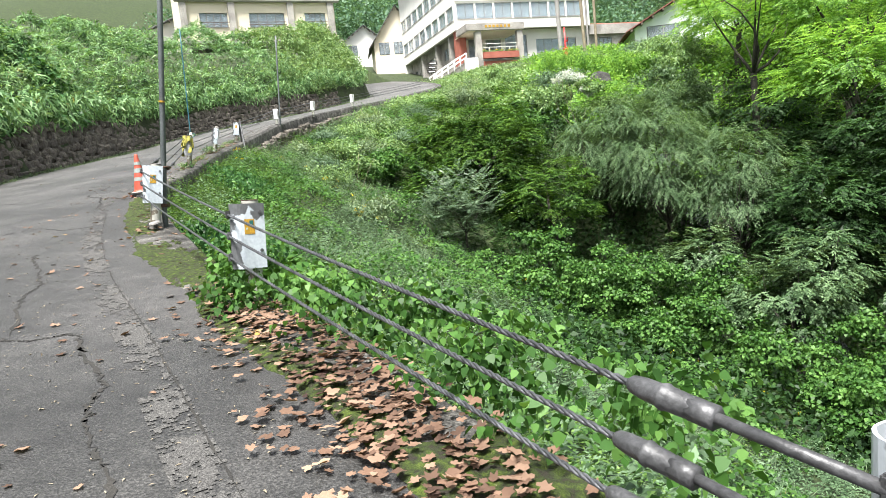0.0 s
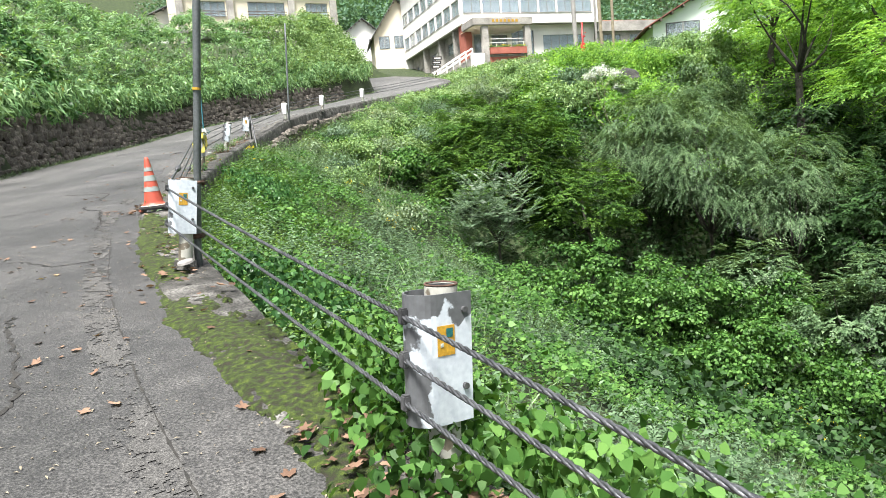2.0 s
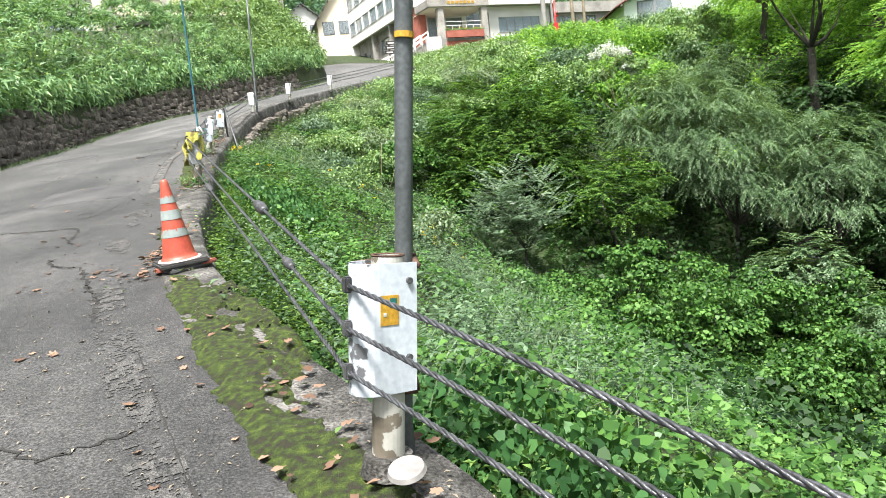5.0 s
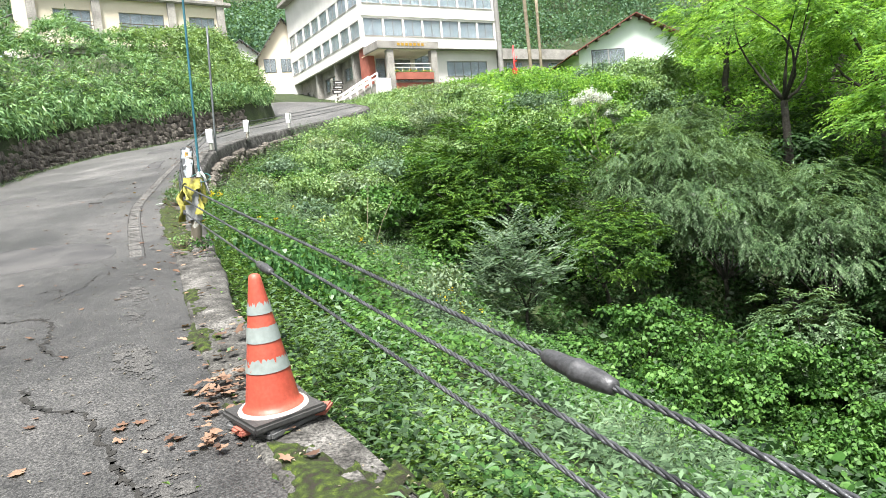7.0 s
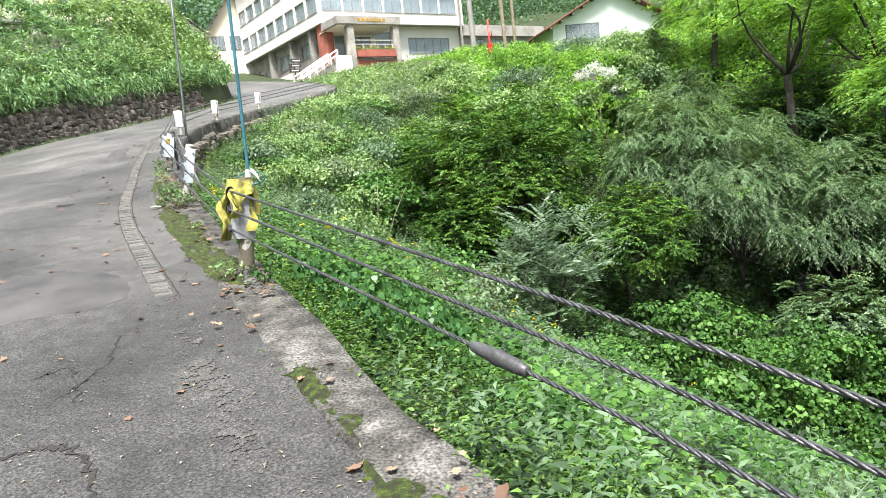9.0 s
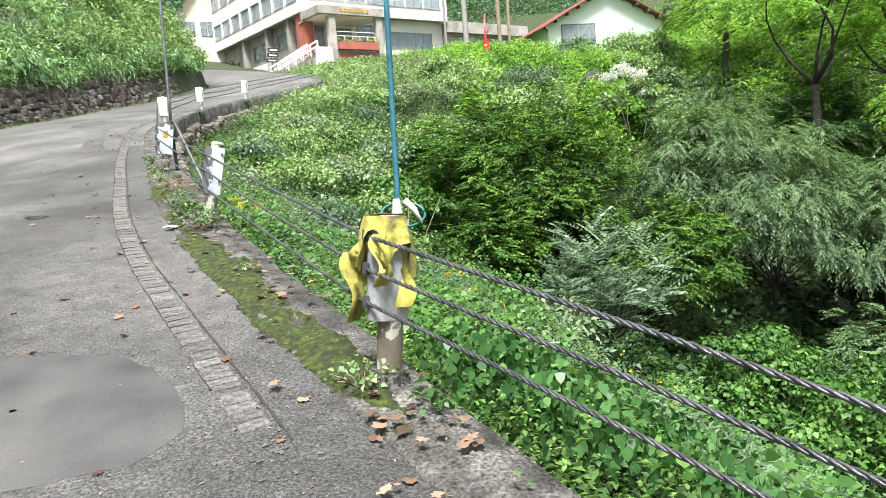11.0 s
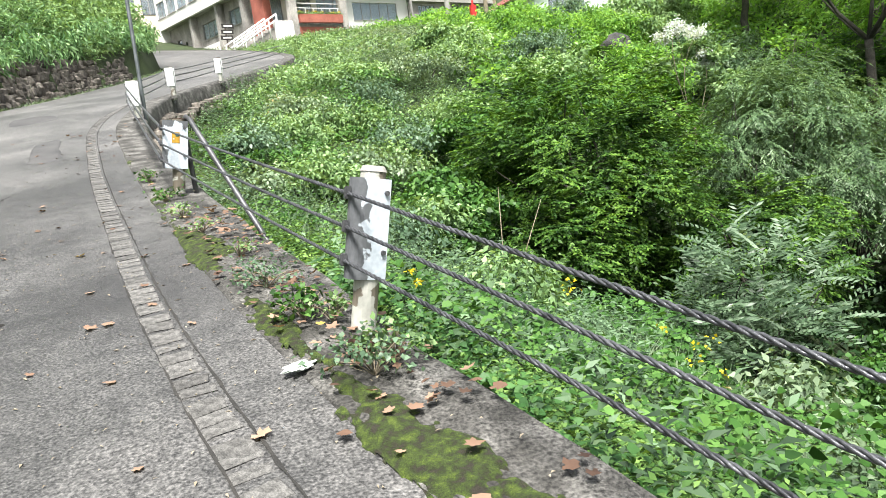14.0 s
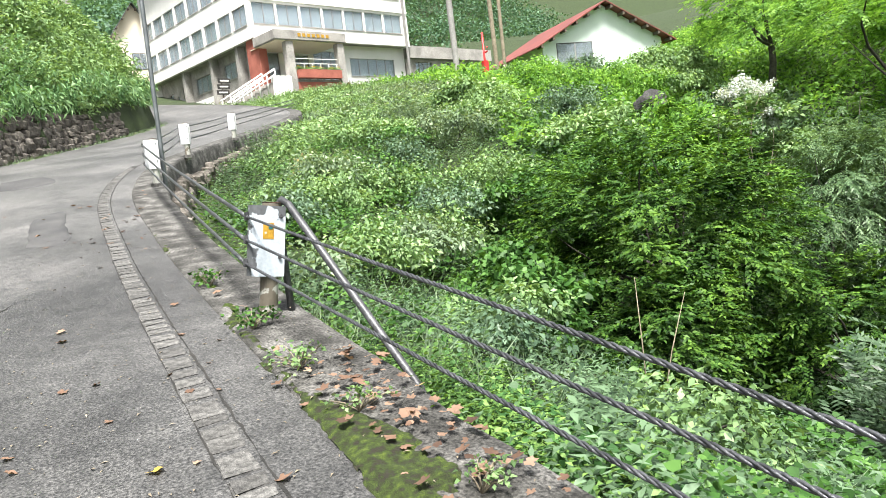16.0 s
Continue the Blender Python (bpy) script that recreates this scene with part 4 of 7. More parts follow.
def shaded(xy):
    """Under the maples, where the weeds' leaf colour is darkened for shade."""
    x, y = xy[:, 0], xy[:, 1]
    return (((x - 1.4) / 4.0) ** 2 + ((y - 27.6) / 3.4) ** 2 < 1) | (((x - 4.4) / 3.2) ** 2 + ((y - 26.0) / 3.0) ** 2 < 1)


def slope_cover():
    # thin grass between the weeds
    xy = scatter(rng, 16000, -9, 12, 0, 42, lambda p, o, i: (o > 0.7) & (o < 15) & (i < 0))
    g = xy[(patchy(xy, 0.35, 1.0) > 0.22) & ~shaded(xy)]
    stuff("slope_grass", blade_tufts(rng, g, 0.5, 0.014, 6, 0.14, 0.5), L_GRASS, "tall grey-green grass on the valley side", "grass")
    # upright grey-green weeds in drifts, mixed with brighter ones
    xy = scatter(rng, 30000, -9, 12, 0, 42, lambda p, o, i: (o > 0.62) & (o < 13) & (i < 0))
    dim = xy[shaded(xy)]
    # the maples' shade is put into the leaf colour of these weeds
    stuff("shade_weeds", stem_weeds(rng, dim, 0.35 + 0.4 * hummock(dim), 12, 0.12, 0.06), L_SHADED, "weeds under the maples, shade put into their leaf colour", "weeds")
    xy = xy[~shaded(xy)]
    pn = patchy(xy, 0.32, 7.0)
    w = xy[pn < 0.04]
    stuff("slope_weeds", stem_weeds(rng, w, 0.42 + 0.55 * hummock(w), 13, 0.13, 0.045), L_MUG, "grey-green mugwort standing in drifts on the slope", "weeds")
    w = xy[(pn > 0.0) & (rng.random(len(xy)) < 0.4)]
    stuff("leafy_weeds", stem_weeds(rng, w, 0.3 + 0.6 * hummock(w), 12, 0.085, 0.042), L_EDGE, "bright green leafy weeds covering the slope", "weeds")
    # a climbing vine draped over everything in sheets
    v = scatter(rng, 16000, -8, 12, 0, 38, lambda p, o, i: (o > 1.3) & (o < 13) & (i < 0))
    v = v[((patchy(v, 0.3, 7.0) + 0.35 * patchy(v, 1.1, 8.0)) > -0.06) & ~shaded(v)]
    far = nearest(v)[1] > 4.5
    stuff("slope_vine", carpet(rng, v[~far], 1.2, 14, 0.22, 0.062, 0.054), L_VINE, "bright broad-leaved vine draped over the slope", "vine")
    stuff("slope_vine", carpet(rng, v[far], 1.5, 13, 0.24, 0.085, 0.075), L_VINE, "bright vine draped in sheets over the upper slope", "vine")
    # low leafy weeds growing up to the coping's outer edge
    k = rng.uniform(at_y(-2), at_y(24), 6500)
    ix, off = np.arange(len(EDGE)), np.interp(k, np.arange(len(EDGE)), WIDTH) + 0.1 + 1.7 * rng.random(6500) ** 1.4
    e = np.column_stack([np.interp(k, ix, EDGE[:, a]) + np.interp(k, ix, OUTWARD[:, a]) * off for a in range(2)])
    near = e[:, 1] < 14.5
    rise = np.clip(0.62 - off * 0.2, 0.2, 0.5)
    stuff("edge_weeds", stem_weeds(rng, e[near], rise[near], 13, 0.06, 0.03), L_EDGE, "leafy weeds along the coping's outer edge", "weeds")
    stuff("edge_weeds", stem_weeds(rng, e[~near], rise[~near], 13, 0.06, 0.032), L_EDGE, "bright young weeds along the coping's outer edge", "weeds")
    b = e[(patchy(e, 0.7, 4.0) > 0.02) & (off > 0.75)]
    stuff("edge_vine", carpet(rng, b, 0.75, 11, 0.13, 0.05, 0.042), L_BROAD, "broad-leaved vine creeping below the coping", "vine")
    # browning weeds on the bank in front of the hotel
    h = scatter(rng, 16000, -3, 26, 38, 68, lambda p, o, i: (o > 0.7))
    b = patchy(h, 0.2, 33.0)
    c = np.column_stack([h, land(h) + rng.uniform(0.02, 0.3, len(h)) + 0.4 * np.maximum(b, 0)])
    stuff("bank_weeds", spray(rng, c[b > -0.05], 0.35, 7, 0.17, 0.07, 0.6), L_WEED, "scrubby weeds on the bank below the hotel", "weeds")
    stuff("bank_grass", spray(rng, c[b < 0.0], 0.35, 6, 0.2, 0.05, 0.6), L_GRASS, "browning grass on the bank below the hotel", "grass")


def bank_cover():
    # leafy undergrowth in the gully and up the far bank
    xy = scatter(rng, 26000, 2, 40, 14, 60, lambda p, o, i: (o > 8))
    lump = patchy(xy, 0.25, 6.0)
    c = np.column_stack([xy, land(xy) + rng.uniform(0.05, 0.9, len(xy)) * (0.7 + lump)])
    # below this line leaves take a shade-dark colour, beyond it a lit one
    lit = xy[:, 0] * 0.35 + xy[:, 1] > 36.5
    stuff("bank_undergrowth", spray(rng, c[~lit], 0.55, 8, 0.2, 0.12, 0.6), L_SHADED, "leafy undergrowth in the gully, coloured as if in shade", "undergrowth")
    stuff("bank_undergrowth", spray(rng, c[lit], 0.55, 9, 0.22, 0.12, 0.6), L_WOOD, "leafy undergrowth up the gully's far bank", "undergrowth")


def whorls(rng, c, out, per, length, width):
    """Tufts of long leaves at the culms' ends, arching outwards and drooping."""
    n = len(c)
    o = np.repeat(np.column_stack([out, np.zeros(n)]), per, 0)
    p = np.repeat(c, per, 0) + rng.normal(size=(n * per, 3)) * 0.07
    way = unit(o * 0.65 + rng.normal(size=(n * per, 3)) * [0.75, 0.75, 0.4] + [0, 0, 0.12])
    up = np.array([0, 0, 1.0]) + o * 0.5 + rng.normal(size=(n * per, 3)) * 0.35
    s = rng.uniform(0.6, 1.25, n * per)
    return leaf_arrays(p, way, up, length * s, width * s, 0.12, 0.4)


def hedge():
    """Bamboo grass over the stone wall: hummocks of long narrow leaves."""
    xy = scatter(rng, 52000, -26, -2, -6, 66, lambda p, o, i: (i > 0.4) & (i < 5.0))
    _, out, j, inn = nearest(xy)
    lump = patchy(xy, 0.38, 2.0) * 1.4 + patchy(xy, 1.2, 3.0) * 0.7
    top = np.interp(inn, [0.3, 1.0, 3.0, 8.0], [0.5, 1.9, 2.5, 2.8]) + lump
    h = np.maximum(0.2, top * np.where(rng.random(len(xy)) < 0.75, 1.0, rng.random(len(xy))))
    c = np.column_stack([xy, land(xy) + h])
    edge = inn < 2.2
    c[edge, 2] -= rng.random(edge.sum()) ** 1.2 * (h[edge] * 0.75)
    near = xy[:, 1] < 48
    stuff("bamboo_grass", whorls(rng, c[near], -UPHILL[j][near], 10, 0.34, 0.062), L_SASA, "thick bamboo grass spilling over the stone wall", "bamboo grass")
    stuff("hedge_leaves", spray(rng, c[~near], 0.5, 14, 0.22, 0.08, 0.7, 0.5, 0.2, 0.1), L_WEED, "leafy scrub at the top of the bend", "scrub")
    # leaves that hang down over the wall's face, and weeds at its foot
    k = rng.uniform(4 * 12, 17 * 12, 1100)
    ix = np.arange(len(HILL))
    q = np.column_stack([np.interp(k, ix, HILL[:, a]) + np.interp(k, ix, UPHILL[:, a]) * rng.uniform(0.0, 0.5, len(k)) for a in range(2)])
    hang = 1.75 + 0.5 * patchy(q, 0.55, 15.0) + rng.uniform(-0.25, 0.7, len(k))
    c = np.column_stack([q, np.interp(k, ix, ROAD_Z) + np.maximum(hang, 0.9)])
    stuff("hanging_bamboo_grass", spray(rng, c, 0.36, 10, 0.27, 0.065, 0.8, 0.5, 0.4, 0.2), L_SASA, "bamboo grass hanging over the stone wall", "bamboo grass")
    k = rng.uniform(4 * 12, 17 * 12, 900)
    q = np.column_stack([np.interp(k, ix, HILL[:, a]) - np.interp(k, ix, UPHILL[:, a]) * rng.uniform(0.0, 0.35, len(k)) for a in range(2)])
    base = np.repeat(np.column_stack([q, np.interp(k, ix, ROAD_Z) + 0.01]), 7, 0) + rng.normal(size=(len(k) * 7, 3)) * [0.1, 0.1, 0.005]
    w = unit(rng.normal(size=(len(base), 3)) * [0.6, 0.6, 0.1] + [0, 0, 0.5])
    stuff("wall_foot_grass", leaf_arrays(base, w, rng.normal(size=(len(base), 3)), rng.uniform(0.05, 0.18, len(base)), 0.02), L_GRASS, "short dry grass at the foot of the stone wall", "grass")
    b = scatter(rng, 9000, -20, -9, 8, 27, lambda p, o, i: (i > 0.3) & (i < 4.5))
    b = b[patchy(b, 0.3, 22.0) + np.interp(b[:, 1], [10, 22, 27], [0.5, 0.15, -0.4]) > 0]
    _, _, _, bi = nearest(b)
    c = np.column_stack([b, land(b) + np.interp(bi, [0.3, 1.0, 3.0], [0.3, 1.7, 2.3]) + rng.uniform(-0.4, 0.4, len(b))])
    stuff("hedge_vine", spray(rng, c, 0.35, 12, 0.13, 0.12, 0.7, 0.6, 0.2, 0.15, True), L_IVY, "deep green vine climbing over the bamboo grass", "vine")
    b = scatter(rng, 2600, -16, -4, 10, 60, lambda p, o, i: (i > 0.2) & (i < 2.5))
    c = np.column_stack([b, land(b) + rng.uniform(0.3, 2.2, len(b))])
    stuff("hedge_weeds", spray(rng, c, 0.3, 9, 0.12, 0.08, 0.8), L_WEED, "broad weeds mixed into the bank", "weeds")


def limbs(rng, base, tips, r0, bend=0.22, sides=6, fork=0.5):
    """A trunk that splits into limbs, each running to a tip."""
    base = np.asarray(base, float)
    tips = np.asarray(tips, float)
    head = base + (tips.mean(0) - base) * fork
    out = [tube_arrays(base + (head - base) * np.linspace(0, 1, 5)[:, None] + rng.normal(size=(5, 3)) * bend * 0.3 * np.array([[0], [0.5], [1], [0.5], [0]]), np.linspace(r0, r0 * 0.75, 5), sides)]
    for t in tips:
        m = head + (t - head) * 0.5 + rng.normal(size=3) * bend * np.linalg.norm(t - head)
        u = np.linspace(0, 1, 6)[:, None]
        out.append(tube_arrays((1 - u) ** 2 * head + 2 * u * (1 - u) * m + u * u * t, np.linspace(r0 * 0.4, 0.006, 6), sides))
    return merge(out)


def crown_centres(rng, c, r, k, shell=0.72, low=-0.45, per_bough=14):
    """Places of foliage tufts: they sit on boughs, flat domes spread over the crown with dark gaps between."""
    r = np.asarray(r, float)
    nb = max(6, k // per_bough)
    d = unit(rng.normal(size=(nb * 4, 3)))
    d = d[d[:, 2] > low][:nb]
    rad = shell + (1 - shell) * rng.random(len(d)) - (rng.random(len(d)) < 0.2) * rng.random(len(d)) * 0.4
    lump = np.array([noise.noise(Vector(q * 2.2) + Vector((c[0], c[1], 0))) for q in d])
    bough = np.asarray(c) + d * (rad * (1 + 0.3 * lump))[:, None] * r
    size = (0.29 if per_bough > 9 else 0.34) * r[:2].mean() * rng.uniform(0.6, 1.25, len(bough))
    i = np.repeat(np.arange(len(bough)), per_bough)
    az, q = rng.uniform(0, 2 * np.pi, len(i)), np.sqrt(rng.random(len(i)))
    off = np.column_stack([np.cos(az) * q, np.sin(az) * q, 0.15 - 0.5 * q * q + rng.normal(size=len(i)) * 0.13]) * size[i][:, None]
    return bough[i] + off


def fan_crown(rng, c, r, boughs, twigs, leaves, reach, size, aspect=0.5, droop=0.25, low=-0.5, tilt=0.6):
    """Foliage in fans: boughs spread over the crown in tiers, each with twigs that spread outwards and carry leaves to both sides."""
    c, r = np.asarray(c, float), np.asarray(r, float)
    d = unit(rng.normal(size=(boughs * 4, 3)))
    d = d[d[:, 2] > low][:boughs]
    lump = np.array([noise.noise(Vector(q * 1.9) + Vector((c[0], c[1], 0))) for q in d])
    rad = np.where(rng.random(len(d)) < 0.3, rng.uniform(0.4, 0.75, len(d)), rng.uniform(0.72, 0.98, len(d))) * (1 + 0.38 * lump)
    root = c + d * rad[:, None] * r
    size_b = rng.uniform(0.65, 1.3, len(d)) * reach
    out = unit(d * [1, 1, 0.3] + rng.normal(size=d.shape) * 0.15)
    i = np.repeat(np.arange(len(d)), twigs)
    az = np.arctan2(out[i, 1], out[i, 0]) + rng.uniform(-1.35, 1.35, len(i))
    way = unit(np.column_stack([np.cos(az), np.sin(az), out[i, 2] * 0.7 + rng.normal(size=len(i)) * 0.2]))
    length = size_b[i] * rng.uniform(0.55, 1.15, len(i))
    start = root[i] - out[i] * (size_b[i] * 0.35)[:, None] + rng.normal(size=(len(i), 3)) * [0.08, 0.08, 0.1] * size_b[i][:, None] * 1.5
    k = np.repeat(np.arange(len(i)), leaves)
    u = np.tile(np.linspace(0.2, 1.0, leaves), len(i))
    p = start[k] + way[k] * (length[k] * u)[:, None] - np.outer(length[k] * u * u * droop, [0, 0, 1.0])
    side = unit(np.cross(way, [0, 0, 1.0]))[k] * np.tile(np.where(np.arange(leaves) % 2 == 0, 1.0, -1.0), len(i))[:, None]
    lw = unit(way[k] * 0.75 + side * rng.uniform(0.2, 1.0, len(k))[:, None] + np.array([0, 0, -droop]) * u[:, None] + rng.normal(size=(len(k), 3)) * 0.12)
    up = np.array([0, 0, 0.8]) + d[i][k] * tilt + rng.normal(size=(len(k), 3)) * 0.3
    s = size * rng.uniform(0.65, 1.25, len(k))
    return leaf_arrays(p, lw, up, s, s * aspect, 0.12, 0.2), root


def fan_tree(name, base, c, r, boughs, twigs, leaves, reach, leaf, size, label, category="tree", trunk=0.1, aspect=0.5, droop=0.25, tips=12, low=-0.5, tilt=0.6, fork=0.5):
    """A tree: tapered trunk with limbs that run to the boughs, and a crown of leafy fans."""
    rg = np.random.default_rng(int(abs(base[0] * 131 + base[1] * 17)) + boughs)
    t = thing(name, Matrix.Identity(4), label, category)
    arrays, root = fan_crown(rg, c, r, boughs, twigs, leaves, reach, size, aspect, droop, low, tilt)
    array_mesh("crown", *arrays, leaf, t)
    ends = root[rg.choice(len(root), min(tips, len(root)), replace=False)]
    array_mesh("trunk", *limbs(rg, base, ends, trunk, fork=fork), M_BARK, t, True)
    return t


def tree(name, base, c, r, tufts, per, leaf, size, label, category, tuft=0.6, flat=0.3, trunk=0.1, hang=0.1, tips=9, aspect=0.55, per_bough=18):
    """A tree or shrub: tapered trunk with limbs, and a crown of many small leaves in tufts."""
    rg = np.random.default_rng(abs(hash((round(base[0] * 10), round(base[1] * 10)))) % 9999)
    t = thing(name, Matrix.Identity(4), label, category)
    cs = crown_centres(rg, c, r, tufts, per_bough=per_bough)
    crown = array_mesh("crown", *spray(rg, cs, tuft, per, size, size * aspect, flat, 0.8, 0.2, hang), leaf, t)
    ends = cs[rg.choice(len(cs), min(tips, len(cs)), replace=False)]
    ends = np.asarray(c) + (ends - np.asarray(c)) * 0.78
    ends = ends[ends[:, 2] > c[2] - 0.2 * r[2]] if (ends[:, 2] > c[2] - 0.2 * r[2]).sum() > 3 else ends
    array_mesh("trunk", *limbs(rg, base, ends, trunk), M_BARK, t, True)
    return t


def gz(x, y):
    return float(land([(x, y)])[0])


slope_cover()
bank_cover()
hedge()
# the bright maple in the middle of the gully, in tiers
fan_tree("maple_tree", (2.0, 28.8, gz(2.0, 28.8) - 0.2), (1.6, 28.9, 1.7), (3.1, 2.7, 2.7), 240, 15, 13, 0.7, L_MAPLE, 0.105, "bright green maple with layered foliage in the gully", trunk=0.13, tips=16, tilt=0.3, droop=0.14)
fan_tree("maple_tree", (4.4, 26.6, gz(4.4, 26.6) - 0.2), (4.2, 26.6, -0.3), (2.2, 1.9, 1.9), 90, 15, 13, 0.66, L_MAPLE, 0.10, "lower maple with spreading tiers of leaves", trunk=0.08, tips=9, tilt=0.3, droop=0.14)
fan_tree("maple_tree", (-0.2, 27.0, gz(-0.2, 27.0) - 0.2), (-0.3, 26.9, 0.6), (1.4, 1.1, 1.4), 56, 14, 12, 0.58, L_MAPLE, 0.095, "young maple on the slope", trunk=0.06, tips=7, tilt=0.3, droop=0.14)
# the grey-green sumac in front of it
def sumac(base, c, r, k, label):
    t = thing("sumac_shrub", Matrix.Identity(4), label, "shrub")
    rg = np.random.default_rng(21)
    d = unit(rg.normal(size=(k, 3)))
    cs = np.asarray(c) + d * (rg.random(k) ** 0.4)[:, None] * r * [1, 1, 0.8]
    vs = []
    for q in cs:
        for s in range(4):
            az = rg.uniform(0, 2 * np.pi)
            w = np.array([np.cos(az), np.sin(az), rg.uniform(0.1, 1.3)])
            u = np.linspace(0.15, 1, 8)[:, None]
            rib = q + w * u * 0.58 - np.array([0, 0, 0.35]) * u * u * 0.5
            sd = unit(np.cross(w, [0, 0, 1.0]))
            for sg in (-1, 1):
                vs.append(leaf_arrays(rib, np.tile(sd * sg + w * 0.4, (8, 1)), np.tile([-0.2, -0.5, 0.8], (8, 1)) + rg.normal(size=(8, 3)) * 0.4, 0.15, 0.042))
    array_mesh("crown", *merge(vs), L_SUMAC, t)
    array_mesh("trunk", *limbs(rg, base, cs[:12], 0.05, sides=5), M_BARK, t, True)


sumac((0.6, 23.6, gz(0.6, 23.6) - 0.2), (0.4, 23.4, 0.0), (1.3, 1.0, 1.7), 75, "grey-green sumac with long feathered leaves")
# fine-leaved trees to its right and up the far bank
FINE = "slender tree with fine drooping leaves in the gully"
for x, y, cz, rr, hh, k in ((8.9, 27.6, 0.6, 2.8, 2.8, 190), (6.8, 28.6, 1.6, 2.0, 2.2, 110), (11.2, 25.8, -0.4, 2.6, 2.4, 150), (9.6, 30.2, 2.0, 2.4, 2.4, 120)):
    fan_tree("gully_tree", (x + 0.4, y + 0.3, gz(x, y) - 0.3), (x, y, cz), (rr, rr * 0.9, hh), k, 13, 18, 0.75, L_FINE, 0.095, FINE, trunk=0.085, aspect=0.34, droop=0.55, tips=14, tilt=0.4, fork=0.35)
BIG = "tall broadleaf tree on the far bank of the gully"
for x, y, cz, rr, hh, k, bx, by, rt in ((15.4, 31.6, 7.2, 4.2, 2.4, 90, 14.6, 30.6, 0.19), (18.6, 30.0, 6.4, 4.0, 2.6, 90, 18.0, 29.6, 0.2), (16.0, 26.2, 3.6, 3.0, 1.8, 80, 16.6, 26.8, 0.15), (21.5, 35.5, 9.6, 4.8, 3.4, 120, 20.5, 35, 0.22), (23.5, 28, 8.0, 5.0, 4.0, 130, 22, 28, 0.22), (17.5, 38.5, 8.8, 3.4, 2.4, 90, 17.0, 38, 0.18)):
    fan_tree("bank_tree", (bx, by, gz(bx, by) - 0.3), (x, y, cz), (rr, rr * 0.85, hh), k, 13, 13, 1.05, L_WOOD, 0.14, BIG, trunk=rt, tips=7, fork=0.6)
# deep shade of the far bank is put into these shrubs' leaf colour
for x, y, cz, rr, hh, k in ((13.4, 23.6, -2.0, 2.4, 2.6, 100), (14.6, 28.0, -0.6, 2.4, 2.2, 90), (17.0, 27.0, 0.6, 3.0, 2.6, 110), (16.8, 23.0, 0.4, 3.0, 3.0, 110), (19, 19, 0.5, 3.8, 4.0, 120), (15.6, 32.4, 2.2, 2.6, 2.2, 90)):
    fan_tree("bank_shrub", (x, y, gz(x, y) - 0.3), (x, y, cz), (rr, rr * 0.85, hh), k, 12, 12, 0.8, L_SHADED, 0.14, "leafy shrub overhanging the stream, leaf colour darkened for shade", "shrub", trunk=0.09, tips=8)
for x, y, cz, rr, hh, k in ((10.4, 20.6, -4.0, 2.0, 1.7, 90), (12.2, 21.6, -3.6, 1.9, 1.8, 80), (9.0, 24.0, -3.0, 1.6, 1.4, 60)):
    fan_tree("gully_shrub", (x, y, gz(x, y) - 0.3), (x, y, cz), (rr, rr * 0.9, hh), k, 12, 13, 0.6, L_FINE, 0.11, "rounded grey-green shrub beside the stream", "shrub", trunk=0.06, tips=8, droop=0.3)


def vine_mound(x, y, r, h, label="shrub smothered in bright green climbing vine"):
    """A low shrub grown over by vine: a lumpy skin of broad leaves with hollows."""
    rg = np.random.default_rng(int(abs(x * 71 + y * 13)))
    t = thing("vine_shrub", Matrix.Identity(4), label, "shrub")
    z0 = gz(x, y)
    cs = crown_centres(rg, (x, y, z0 + h * 0.35), (r, r * 0.8, h * 0.75), int(130 * r * r ** 0.5), 0.8, -0.35, 9)
    array_mesh("leaves", *spray(rg, cs, 0.24, 24, 0.10, 0.09, 0.6, 0.9, 0.15, 0.1, True), L_VINE, t)
    array_mesh("stem", *limbs(rg, (x, y, z0 - 0.2), cs[:7], 0.05, sides=5), M_BARK, t, True)


for x, y, r, h in ((3.0, 22.6, 1.3, 2.2), (4.8, 21.6, 1.7, 2.2), (7.0, 22.8, 1.6, 2.4), (9.2, 22.4, 1.8, 2.6), (6.6, 19.2, 1.7, 2.0), (9.0, 18.6, 1.9, 2.2), (-3.0, 27.4, 1.2, 0.9), (-2.2, 28.3, 1.2, 1.1), (11.8, 19.5, 1.8, 2.4),
                   (3.4, 32.6, 1.6, 1.8), (0.2, 31.5, 1.5, 1.6), (5.6, 24.0, 1.4, 2.2), (10.6, 16.0, 1.8, 2.0), (2.2, 20.6, 0.9, 1.3), (5.2, 18.8, 1.0, 1.2)):
    vine_mound(x, y, r, h)


def bush(x, y, r, h, leaf, size, label, name="slope_bush"):
    z0 = gz(x, y)
    tree(name, (x, y, z0 - 0.2), (x, y, z0 + h * 0.4), (r, r * 0.85, h * 0.6), int(80 * r * r), 30, leaf, size, label, "shrub", 0.3, 0.8, 0.04, 0.1, 6, per_bough=6)


